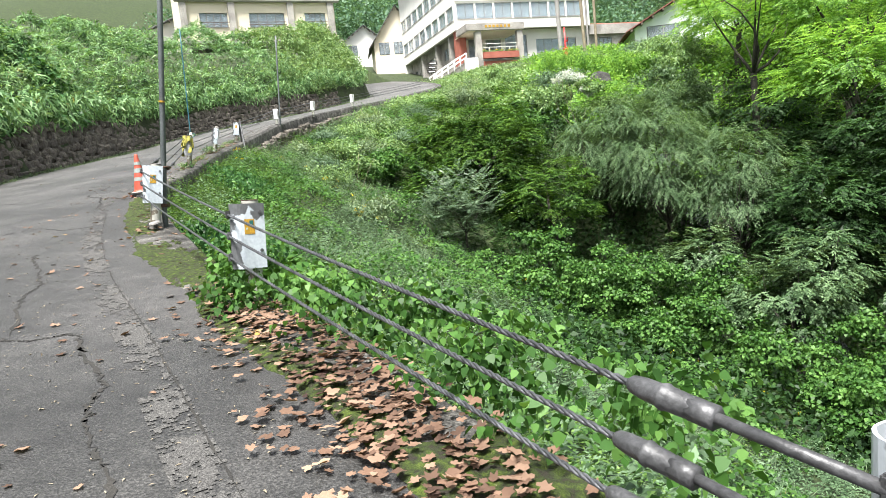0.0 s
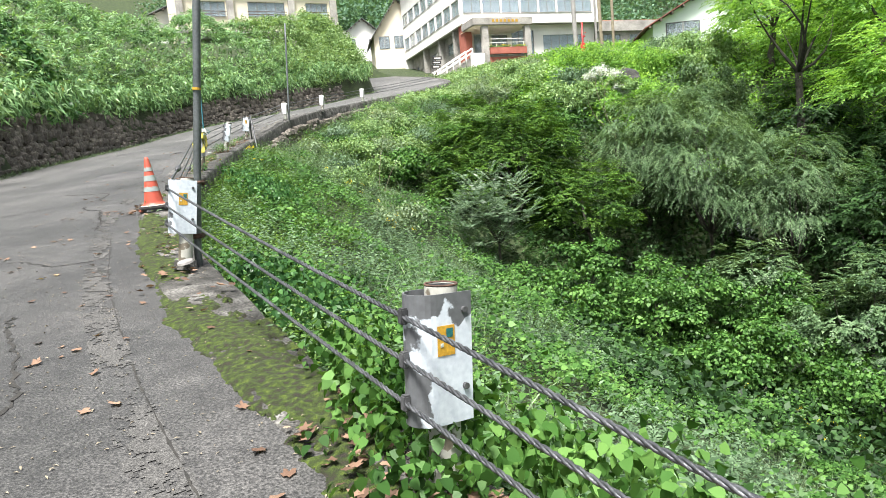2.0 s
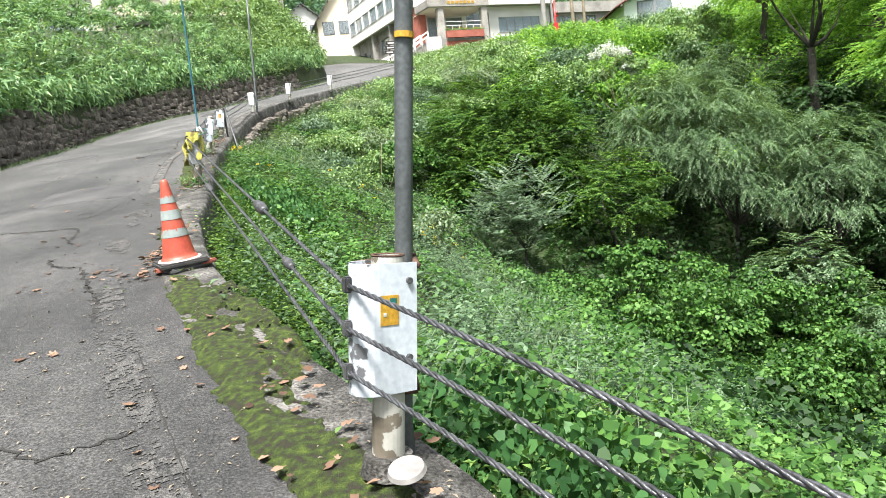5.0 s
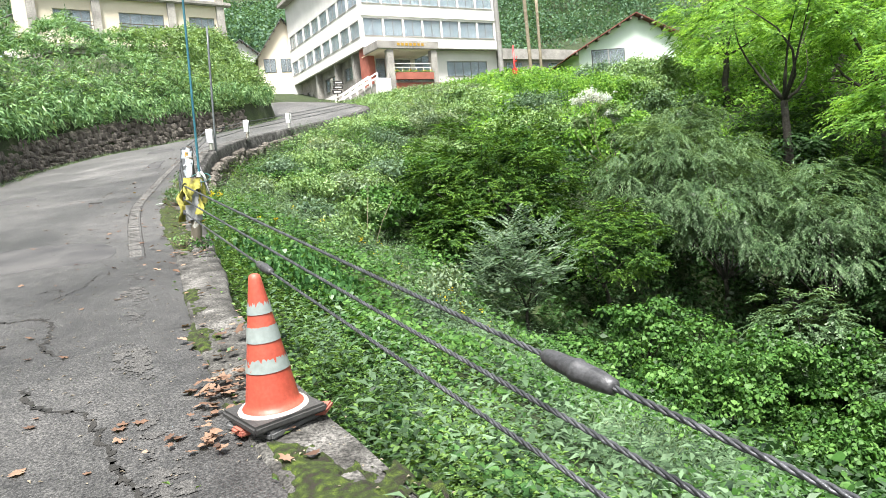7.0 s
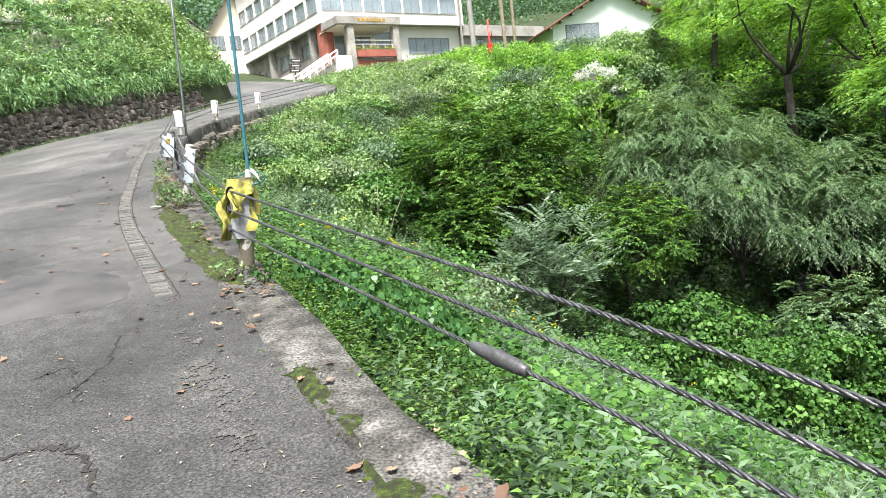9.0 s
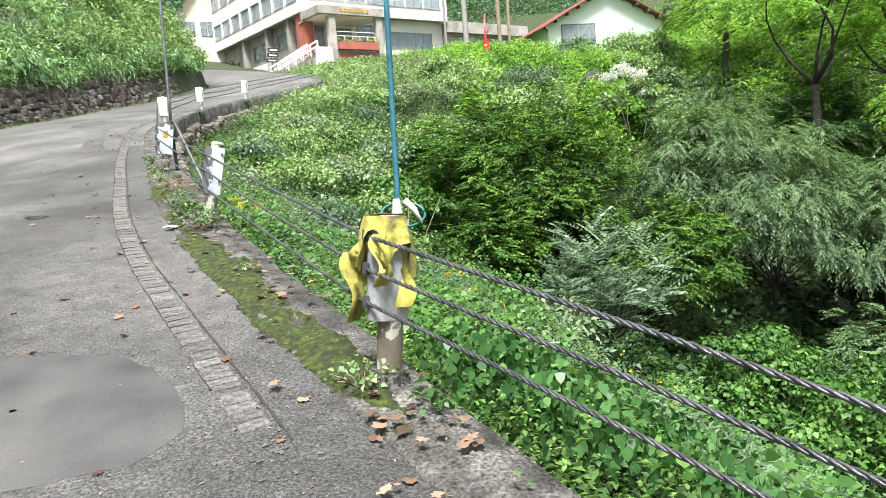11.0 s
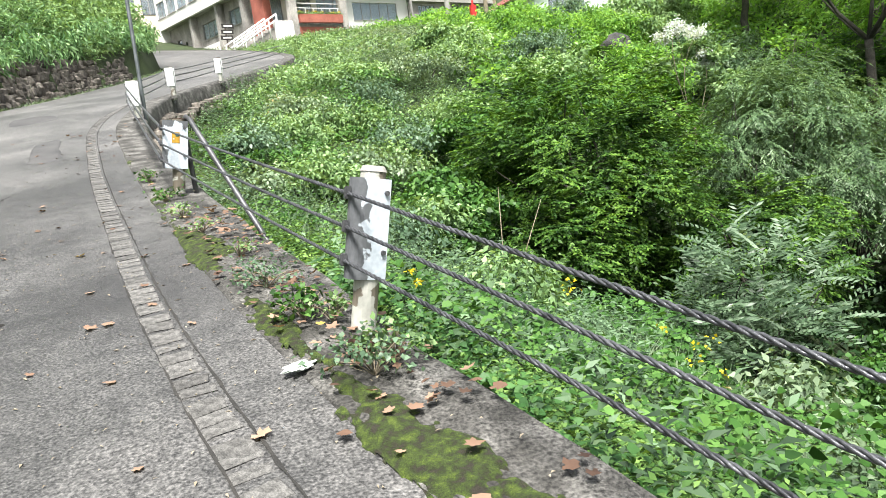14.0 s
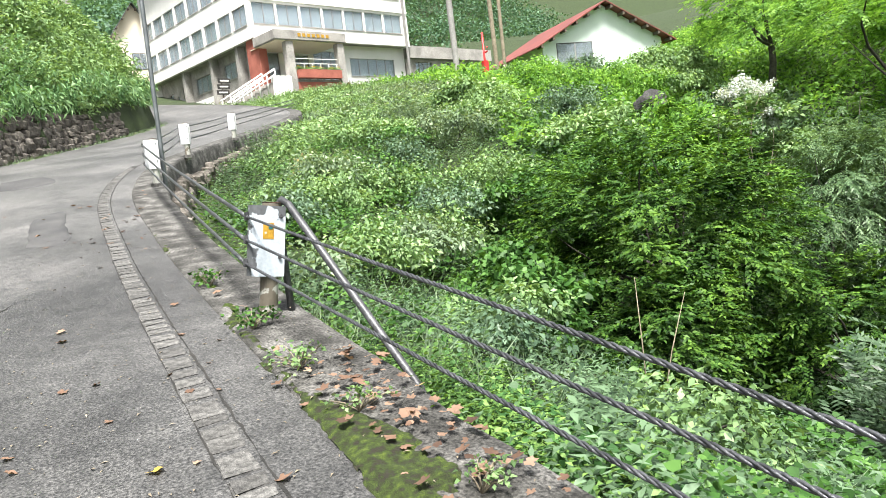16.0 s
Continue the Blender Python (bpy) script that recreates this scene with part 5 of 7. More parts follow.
for x, y, r, h, lf, sz in ((-4.8, 29.0, 1.1, 0.7, L_WEED, 0.1), (-2.8, 31.0, 1.4, 0.8, L_WEED, 0.1), (-4.4, 33.0, 1.2, 0.7, L_WEED, 0.1), (-2.2, 34.0, 1.4, 0.8, L_WEED, 0.1), (-3.6, 26.6, 1.0, 0.8, L_WEED, 0.11),
                           (-0.6, 38.5, 1.3, 0.9, L_WEED, 0.12), (8.6, 42.2, 1.8, 1.5, L_WOOD, 0.13), (11.4, 41, 2.0, 1.8, L_WOOD, 0.13), (14.2, 41.5, 2.2, 2.4, L_WEED, 0.15),
                           (8.8, 35.5, 2.0, 2.4, L_WOOD, 0.15), (12.2, 36, 2.4, 3.0, L_FINE, 0.15), (5.2, 35.5, 1.6, 1.5, L_WEED, 0.15), (4.5, 41, 1.6, 1.3, L_WEED, 0.16),
                           (10.5, 47, 1.4, 1.0, L_WEED, 0.14), (14.5, 47.5, 1.6, 1.2, L_GREY, 0.14), (-5.4, 31.0, 0.9, 0.8, L_GREY, 0.1), (-3.6, 29.8, 1.1, 0.9, L_GRASS, 0.11), (-1.6, 32.4, 1.2, 1.0, L_GREY, 0.1), (-3.4, 34.6, 1.2, 0.9, L_GRASS, 0.11), (-1.0, 35.6, 1.2, 1.0, L_GREY, 0.1), (-3.9, 36.2, 1.0, 0.8, L_WEED, 0.1), (0.8, 34.0, 1.3, 1.1, L_WEED, 0.1), (1.8, 37.8, 1.3, 1.0, L_GRASS, 0.11), (3.8, 39.2, 1.4, 1.0, L_WEED, 0.11), (6.6, 38.6, 1.5, 1.2, L_GREY, 0.11), (-5.9, 27.2, 0.7, 0.6, L_GRASS, 0.09), (-4.6, 25.0, 0.8, 0.6, L_GREY, 0.09), (-4.0, 22.8, 0.8, 0.6, L_WEED, 0.09), (-2.5, 20.5, 0.9, 0.7, L_GRASS, 0.1)):
    bush(x, y, r, h, lf, sz, "leafy bush on the weedy bank")


def far_hills():
    """The wooded hills behind: rounded crowns of foliage over a hillside."""
    k = 4200
    xy = np.column_stack([rng.uniform(-70, 100, k), rng.uniform(112, 225, k)])
    z = 12 + (xy[:, 1] - 112) * 0.42 + patchy(xy, 0.012, 9.0) * 14
    c = np.column_stack([xy, z + rng.uniform(2, 9, k)])
    stuff("hill_forest", spray(rng, c, 3.4, 44, 0.62, 0.45, 0.8, 0.6, 0.1, 0.2), L_FAR, "wooded hillside behind the buildings", "forest")
    xx, yy = np.meshgrid(np.linspace(-260, 300, 40), np.linspace(108, 330, 30), indexing="ij")
    p = np.column_stack([xx.ravel(), yy.ravel()])
    zz = 12 + (p[:, 1] - 112) * 0.42 + patchy(p, 0.012, 9.0) * 14
    a, b = np.meshgrid(np.arange(39), np.arange(29), indexing="ij")
    f = np.stack([a * 30 + b, (a + 1) * 30 + b, (a + 1) * 30 + b + 1, a * 30 + b + 1], -1).reshape(-1, 4)
    tagged(array_mesh("backdrop", np.column_stack([p, zz]), f, M_UNDER, None, True), "dark forest floor of the far hill", "hill", kind="structure")


far_hills()

# ---- guard cable: posts, sleeves, wires ----
LEANS = (2, 4, 8, 6, 13, 10, 3, 3, 3)
POSTS = [(0.76, 1.02), (-1.38, 4.49), (-3.47, 7.83), (-5.86, 15.45), (-6.54, 19.3), (-7.06, 23.25), (-7.28, 30.3), (-6.38, 34.6), (-4.78, 38.3)]
HEIGHTS = (0.61, 0.465, 0.32)
POST_TOP = 0.70


def post_frame(k):
    """The foot of a post: x along the road uphill, y towards the road, z up."""
    x, y = POSTS[k]
    i, out, _, _ = nearest([(x, y)])
    o = OUTWARD[i[0]]
    z = float(on_road([(x, y)], 0)[0]) + 0.018 + {2: 0.06, 3: 0.03}.get(k, 0.0)
    m = Matrix(((o[1] * -1, -o[0], 0, x), (o[0], -o[1], 0, y), (0, 0, 1, z), (0, 0, 0, 1)))
    return m


def u_plate(half, nose, back, z0, z1, t=0.006, seg=13):
    """A plate bent into a U round the post, its nose towards the road."""
    prof = [(half, back)] + [(half * math.cos(a), nose + half * math.sin(a)) for a in np.linspace(0, math.pi, seg)] + [(-half, back)]
    bm = bmesh.new()
    ring = []
    for z in (z0, (z0 + z1) / 2, z1):
        o = [bm.verts.new((x, y, z)) for x, y in prof]
        q = [bm.verts.new((x * (1 - t / half), y - (t if abs(x) < half * 0.9 else 0), z)) for x, y in prof]
        ring.append((o, q))
    for (o0, q0), (o1, q1) in zip(ring, ring[1:]):
        for a in range(len(prof) - 1):
            bm.faces.new((o0[a], o0[a + 1], o1[a + 1], o1[a]))
            bm.faces.new((q0[a + 1], q0[a], q1[a], q1[a + 1]))
        for e in (0, -1):
            bm.faces.new((o0[e], q0[e], q1[e], o1[e]))
    for o, q in (ring[0], ring[-1]):
        for a in range(len(prof) - 1):
            bm.faces.new((o[a], q[a], q[a + 1], o[a + 1]))
    bmesh.ops.recalc_face_normals(bm, faces=bm.faces)
    return bm


def cylinder(r, z0, z1, sides=16, m=Matrix.Identity(4), r2=None):
    bm = bmesh.new()
    bmesh.ops.create_cone(bm, cap_ends=True, segments=sides, radius1=r, radius2=r if r2 is None else r2, depth=z1 - z0, matrix=m @ Matrix.Translation((0, 0, (z0 + z1) / 2)))
    return bm


def hollow_post(r, t, z0, z1, sides=24, bore=False):
    """A steel tube, open at the top."""
    bm = bmesh.new()
    rows = [(r, z0), (r, (z0 + z1) / 2), (r, z1 - 0.004), (r - 0.003, z1), (r - t, z1), (r - t, z1 - 0.3)]
    if bore:
        rows = [(r - t - 0.001, z1 - 0.003), (r - t - 0.001, z1 - 0.28)]
    vs = [[bm.verts.new((q * math.cos(a), q * math.sin(a), z)) for a in np.linspace(0, 2 * math.pi, sides, endpoint=False)] for q, z in rows]
    for a, b in zip(vs, vs[1:]):
        for k in range(sides):
            bm.faces.new((a[k], a[(k + 1) % sides], b[(k + 1) % sides], b[k]))
    bm.faces.new(vs[-1])
    bmesh.ops.recalc_face_normals(bm, faces=bm.faces)
    return bm


SLEEVES = {}


def guard_post(k, label, sticker=False, capped=False, far=False, plate=None):
    m = post_frame(k) @ pose(0, 0, 0, LEANS[k], 0, 0)
    p = thing("guard_post", m, label, "guard post", "guard posts along the coping")
    r = 0.057
    half, front = (0.061, 0.106) if k in (3, 4) else (0.072, 0.142)
    if capped:
        part("tube", cylinder(r, -0.1, POST_TOP + 0.01, 20), M_WPOST, p, smooth=False)
        part("cap", cylinder(r + 0.004, POST_TOP + 0.01, POST_TOP + 0.035, 20, r2=r - 0.008), M_GREYC, p, "pale domed cap")
    else:
        tb = part("tube", hollow_post(r, 0.005, -0.1, POST_TOP), M_WPOST, p)
        part("bore", hollow_post(r, 0.005, -0.1, POST_TOP, bore=True), M_DARKSTEEL, tb, "dark grey inside of the tube")
        part("rim", tube_bm([(math.cos(a) * (r - 0.002), math.sin(a) * (r - 0.002), POST_TOP + 0.002) for a in np.linspace(0, 2 * math.pi, 25)], 0.004), M_RUST, tb, "rusty rim")
    sl = part("sleeve", u_plate(half, front - half, -half, 0.24, POST_TOP - 0.02), plate or (M_WHITE_FAR if far else M_SLEEVE), p, "white-painted steel sleeve flaking to grey")
    for z in HEIGHTS:
        part("clamp", boxed(-0.016, 0.016, front - 0.004, front + 0.024, z - 0.026, z + 0.028, bevel=0.005), M_DARKSTEEL, sl)
    for z in (0.36, 0.62):
        part("bolt", cylinder(0.011, 0, 0.012, 10, pose(-half, -0.04, z, 0, -90, 0)), M_DARKSTEEL, sl)
        part("bolt", cylinder(0.011, 0, 0.012, 10, pose(half, -0.04, z, 0, 90, 0)), M_DARKSTEEL, sl)
    if sticker:
        st = part("sticker", boxed(-0.0745, -0.0725, 0.0, 0.068, 0.475, 0.575), M_STICK, sl, "peeling ochre warning sticker")
        part("print", boxed(-0.0760, -0.0750, 0.008, 0.034, 0.535, 0.565), M_TEAL, st)
        part("print", boxed(-0.0760, -0.0750, 0.046, 0.058, 0.505, 0.518), M_PALE, st)
    # concrete footing collar
    part("footing", cylinder(0.10, -0.06, 0.012, 14, r2=0.085), M_CONC, p)
    return p


def tube_bm(path, r, sides=6):
    v, f = tube_arrays(path, r, sides, False)
    bm = bmesh.new()
    vs = [bm.verts.new(q) for q in v]
    for q in f:
        bm.faces.new([vs[a] for a in q])
    return bm


M_WHITE_FAR = chipped("white_sleeve_paint", (0.78, 0.79, 0.80), (0.3, 0.3, 0.3), 0.3, 5, 0.45)
PL = "white guard-cable post with a flaking steel sleeve"
guard_post(0, PL + " at the cable's end")
guard_post(1, PL + " among vine leaves", True, plate=sleeve_paint("sleeve_bare_top", 0.118, 0.6))
guard_post(2, PL + " beside a grey pole", True, plate=sleeve_paint("sleeve_white", 0.15, 0.69))
guard_post(3, "white guard-cable post hung with a yellow cloth", plate=sleeve_paint("sleeve_grey_white", 0.165, 0.685, (0.27, 0.28, 0.29)))
guard_post(4, "guard-cable post with a half-bare sleeve and capped top", capped=True, plate=sleeve_paint("sleeve_bare_nose", 0.04, 0.69))
guard_post(5, PL + " with a slanting brace", True, plate=sleeve_paint("sleeve_patchy", 0.125, 0.63))
for k in (6, 7, 8):
    guard_post(k, "white guard-cable post by the upper bend", far=True)


def cable_points(h):
    pts = []
    for k in range(len(POSTS)):
        m = post_frame(k) @ pose(0, 0, 0, LEANS[k], 0, 0)
        pts.append(np.array(m @ Vector((0, 0.118 if k in (3, 4) else 0.154, h))))
    end = np.array(edge_point(47.0, 0.3, 0.05 + h))
    return pts + [end]


def sagging(a, b, step, sag):
    n = max(3, int(np.linalg.norm(b - a) / step))
    u = np.linspace(0, 1, n)[:, None]
    return a + (b - a) * u - np.array([0, 0, 1.0]) * sag * 4 * u * (1 - u)


def rope(path, strand=0.0047, off=0.0051, pitch=0.115):
    """Three strands laid round each other."""
    t = unit(np.gradient(path, axis=0))
    a = unit(np.cross(t, [0, 0, 1.0]))
    b = np.cross(t, a)
    s = np.concatenate([[0], np.cumsum(np.linalg.norm(np.diff(path, axis=0), axis=1))])
    out = []
    for k in range(3):
        w = 2 * np.pi * (s / pitch + k / 3)
        out.append(tube_arrays(path + off * (np.cos(w)[:, None] * a + np.sin(w)[:, None] * b), strand, 6, False))
    return merge(out)


def coupler(m_a, m_b, parent, big=0.024):
    """A swaged fitting on a cable, between two points."""
    a, b = np.array(m_a), np.array(m_b)
    u = np.array([0, 0.02, 0.12, 0.2, 0.45, 0.48, 0.52, 0.55, 0.8, 0.95, 1.0])[:, None]
    r = big * np.array([0.5, 0.72, 0.85, 0.95, 1.0, 1.12, 1.12, 0.95, 0.9, 0.75, 0.5])
    tube("coupling", a + (b - a) * u, r, M_DARKSTEEL, parent, 12, "grey swaged coupling")


WIRES = []
for n_, h_ in enumerate(HEIGHTS):
    pts = cable_points(h_)
    c = thing("guard_cable", Matrix.Identity(4), "twisted grey steel guard cable strung between posts", "cable", "guard cables")
    seg = []
    # the first stretch begins with a threaded rod and a socket at the end post
    a, b = pts[0], pts[1]
    d = (b - a) / np.linalg.norm(b - a)
    rod = (0.36, 0.41, 0.44)[n_]
    start = a + d * (rod + 0.15)
    tube("rod", [a, a + d * rod], 0.0125, M_DARKSTEEL, c, 12, "smooth steel end rod")
    coupler(a + d * (rod - 0.02), a + d * (rod + 0.17), c, 0.027)
    tube("nut", [a + d * (rod - 0.05), a + d * (rod + 0.01)], 0.026, M_DARKSTEEL, c, 6, "hexagonal lock nut")
    seg.append(sagging(start, b, 0.02, 0.012))
    for q in range(1, 5):
        seg.append(sagging(pts[q], pts[q + 1], 0.02, 0.01))
    array_mesh("rope", *merge([rope(s) for s in seg]), M_STEEL, c, True)
    far = np.vstack([sagging(pts[q], pts[q + 1], 0.3, 0.02) for q in range(5, len(pts) - 1)])
    tube("far_rope", far, 0.014, M_STEEL, c, 6)
    s = seg[2]
    if n_ == 0:
        i_ = int(len(s) * 0.215)
        coupler(s[i_ - 7], s[i_ + 7], c, 0.030)
    if n_ == 2:
        i_ = int(len(s) * 0.60)
        coupler(s[i_ - 8], s[i_ + 8], c, 0.030)
    if n_ == 1:
        i_ = int(len(s) * 0.12)
        coupler(s[i_ - 4], s[i_ + 4], c, 0.022)
    WIRES.append(seg)


def pole(name, base, top, r, material, label, category="pole"):
    p = thing(name, Matrix.Translation(base), label, category)
    d = Vector(top) - Vector(base)
    tube("shaft", [(0, 0, -0.2), *[tuple(d * u) for u in np.linspace(0.02, 1, 6)]], r, material, p, 14)
    return p


g2 = post_frame(2)
f2 = g2 @ Vector((0.02, -0.15, 0))
dark = pole("marker_pole", (-3.41, 7.95, f2.z), (-2.95, 7.98, f2.z + 3.7), 0.032, M_POLE, "dark grey steel pole clamped to a guard post")
cz = 0.62
part("clamp", boxed(-0.09, 0.08, -0.055, -0.035, cz, cz + 0.05), M_RUST, dark, "rusty clamp bracket")
part("clamp", boxed(-0.09, 0.13, 0.035, 0.055, cz, cz + 0.05), M_RUST, dark, "rusty clamp bracket")
tube("clamp_bolt", [(0.12, -0.09, cz + 0.03), (0.12, 0.09, cz + 0.03)], 0.014, M_RUST, dark, 6)
part("clamp", boxed(-0.05, 0.08, -0.05, 0.05, 0.18, 0.22, bevel=0.008), M_RUST, dark)
cap = part("metal_disc", cylinder(0.066, -0.004, 0.012, 26, r2=0.06), M_FRAME)
cap.matrix_world = post_frame(2) @ pose(-0.16, 0.02, 0.012, -9, -8, 0)
tagged(cap, "loose round grey metal disc leaning at a post's foot", "metal disc")
part("collar", cylinder(0.034, 1.42, 1.44, 14, pose(0.0, 0, 0, 0, 7.1, 0)), M_STICK, dark)

g3 = post_frame(3)
b3 = g3 @ Vector((0.0, -0.06, 0))
blue = pole("snow_pole", (b3.x + 0.05, b3.y + 0.02, b3.z + 0.55), (b3.x + 0.14, b3.y + 0.06, b3.z + 3.1), 0.0125, M_BLUE, "slim blue snow pole standing in a guard post")
part("wrap", cylinder(0.03, 0.12, 0.21, 10, r2=0.016), M_PALE, blue, "pale rag wrapped round the foot")
tube("wrap_tail", [(0.03, -0.03, 0.2), (0.06, -0.06, 0.16), (0.085, -0.085, 0.1)], [0.016, 0.014, 0.004], M_PALE, blue, 6)
tube("cord", [(0.02 + 0.10 * math.cos(a), -0.02 + 0.05 * math.sin(a), 0.14 + 0.05 * math.sin(a)) for a in np.linspace(0, 6.2, 20)], 0.006, M_TEAL, blue, 6, "teal cord loop")

g6 = post_frame(6)
pole("marker_pole", (g6 @ Vector((0.12, -0.12, 0))), (-7.0, 31.0, 8.0), 0.035, M_POLE, "dark grey steel pole by the upper bend")
# slanting brace at the sixth post
g5 = post_frame(5)
br = thing("brace", g5, "bent grey steel pipe bracing a guard post", "brace")
top = Vector((0.03, -0.16, POST_TOP - 0.02))
foot = g5.inverted() @ Vector((-6.32, 21.75, 2.0))
path = [(top.x, top.y, -0.1), (top.x, top.y, 0.3), (top.x, top.y, POST_TOP - 0.09), (top.x, top.y - 0.01, POST_TOP - 0.03), (top.x - 0.03, top.y - 0.03, POST_TOP), (top.x - 0.09, top.y - 0.05, POST_TOP - 0.03)]
last = np.array(path[-1])
path += [tuple(last + (np.array(foot) - last) * u) for u in np.linspace(0.12, 1, 7)]
tube("pipe", path, 0.024, M_DARKSTEEL, br, 12)
part("clip", boxed(-0.03, 0.07, -0.19, 0.0, POST_TOP - 0.09, POST_TOP - 0.05), M_RUST, br, "rusty clip")


def yellow_cloth():
    """A torn cloth draped over the post, with hanging tails."""
    c = thing("cloth", g3 @ pose(0, 0, 0, 6, 0, 0), "torn dirty yellow cloth hung over a guard post", "cloth")
    bm = bmesh.new()
    cols, rows = 34, 14
    grid = []
    for i in range(cols + 1):
        a = 2 * math.pi * i / cols
        depth = 0.16 + 0.13 * max(0, math.sin(a * 1.5 + 0.6)) + 0.05 * math.sin(a * 5)
        row = []
        for j in range(rows + 1):
            u = j / rows
            ex = 0.012 + 0.05 * u * (0.55 + 0.45 * math.sin(a * 7 + u * 2)) + 0.012 * noise.noise(Vector((a * 3, u * 4, 1)))
            rx, ry = 0.066 + ex, 0.088 + ex
            row.append(bm.verts.new((math.cos(a) * rx, 0.022 + math.sin(a) * ry, POST_TOP - 0.005 - depth * u)))
        grid.append(row)
    for i in range(cols):
        for j in range(rows):
            if 9 <= i <= 13 and j > 6:
                continue
            bm.faces.new((grid[i][j], grid[i + 1][j], grid[i + 1][j + 1], grid[i][j + 1]))
    part("drape", bm, M_CLOTH, c, smooth=True)

    def tail(name, x, y, w, z0, z1, tw):
        bm = bmesh.new()
        prev = None
        for j in range(13):
            u = j / 12
            ww = w * (1 - 0.5 * u) * (0.9 + 0.2 * math.sin(u * 9))
            cx, cy = x + 0.02 * math.sin(u * 5 + tw), y + 0.015 * math.sin(u * 7)
            z = z0 + (z1 - z0) * u
            now = [bm.verts.new((cx + ww * (k / 4 - 0.5) * math.cos(tw + u), cy + ww * (k / 4 - 0.5) * math.sin(tw + u) + 0.014 * math.cos(k * 2.4 + u * 3), z)) for k in range(5)]
            if prev:
                for k in range(4):
                    bm.faces.new((prev[k], prev[k + 1], now[k + 1], now[k]))
            prev = now
        part(name, bm, M_CLOTH, c, smooth=True)
    tail("tail", 0.09, 0.13, 0.12, 0.53, 0.22, 1.2)
    tail("tail", -0.07, -0.03, 0.10, 0.60, 0.30, 0.3)
    tail("tail", -0.09, 0.09, 0.09, 0.62, 0.40, 0.9)
    tube("knot", [(0.08, 0.12, 0.50), (0.08, 0.13, 0.53), (0.07, 0.13, 0.55), (0.06, 0.11, 0.52)], [0.02, 0.035, 0.03, 0.015], M_CLOTH, c, 8)


yellow_cloth()


def traffic_cone():
    base = Vector((-4.93, 10.83, float(on_road([(-5.1, 10.8)], 0)[0]) + 0.016))
    c = thing("traffic_cone", Matrix.Translation(base) @ pose(0, 0, 0, 1.5, -2.0, 28), "faded orange traffic cone with torn silver bands on the coping", "traffic cone")
    c.scale = (0.95, 0.95, 0.95)
    for tilt, z0, half, mat_ in ((0, 0.03, 0.185, M_RUBBER), (14, -0.012, 0.165, M_SLABRUBBER)):
        bm = boxed(-half, half, -half, half, 0.0, 0.042, bevel=0.012)
        bmesh.ops.transform(bm, matrix=pose(0, 0, z0, 0, 0, tilt), verts=bm.verts)
        part("base", bm, mat_, c, "black rubber base plate" if not tilt else "grey rubber weight under the base")
    part("foot_ring", cylinder(0.168, 0.07, 0.082, 28, r2=0.16), M_RINGWHITE, c, "pale worn ring at the cone's foot")
    def radius(h):
        return 0.128 - (h - 0.09) * (0.128 - 0.028) / 0.61
    bm = bmesh.new()
    prof = [(0.145, 0.083), (0.14, 0.09), (0.132, 0.096), (radius(0.11), 0.11)] + [(radius(h), h) for h in np.linspace(0.13, 0.69, 24)] + [(0.024, 0.708), (0.014, 0.714), (0.0, 0.716)]
    sides = 28
    vs = [[bm.verts.new((r * math.cos(a), r * math.sin(a), h)) for a in np.linspace(0, 2 * math.pi, sides, endpoint=False)] for r, h in prof[:-1]]
    for p, q in zip(vs, vs[1:]):
        for k in range(sides):
            bm.faces.new((p[k], p[(k + 1) % sides], q[(k + 1) % sides], q[k]))
    bm.faces.new(vs[-1])
    part("body", bm, M_ORANGE, c, smooth=True)
    rg = random.Random(4)
    for h0, h1, torn in ((0.262, 0.33, True), (0.40, 0.475, False), (0.53, 0.59, True)):
        bm = bmesh.new()
        n = 72
        low = [bm.verts.new(((radius(h0) + 0.003) * math.cos(a), (radius(h0) + 0.003) * math.sin(a), h0)) for a in np.linspace(0, 2 * math.pi, n, endpoint=False)]
        up = []
        for a in np.linspace(0, 2 * math.pi, n, endpoint=False):
            h = h1 - (rg.random() ** 2 * 0.03 if torn else rg.random() * 0.004)
            up.append(bm.verts.new(((radius(h) + 0.003) * math.cos(a), (radius(h) + 0.003) * math.sin(a), h)))
        for k in range(n):
            bm.faces.new((low[k], low[(k + 1) % n], up[(k + 1) % n], up[k]))
        part("band", bm, M_BAND, c, "torn silver reflective band")
    return base


traffic_cone()
# broken tile and stones wedged under the cone
for x, y, s, col in ((-4.72, 10.82, 0.06, M_BRICK), (-5.07, 10.74, 0.05, M_BRICK)):
    bm = boxed(-s, s, -s * 0.6, s * 0.6, 0, 0.03, bevel=0.008)
    ob = part("brick_chip", bm, col)
    ob.matrix_world = pose(x, y, float(on_road([(x - 0.2, y)], 0)[0]) + 0.018, 0, 0, x * 900)
    tagged(ob, "broken red brick chip beside the cone", "brick chip")

# ---- road surface details ----


def surface_path(points, per=8, wander=0.03, seed=0):
    rg = np.random.default_rng(seed)
    q = spline(points, per)
    q = q + rg.normal(size=q.shape) * wander * 0.4
    return q


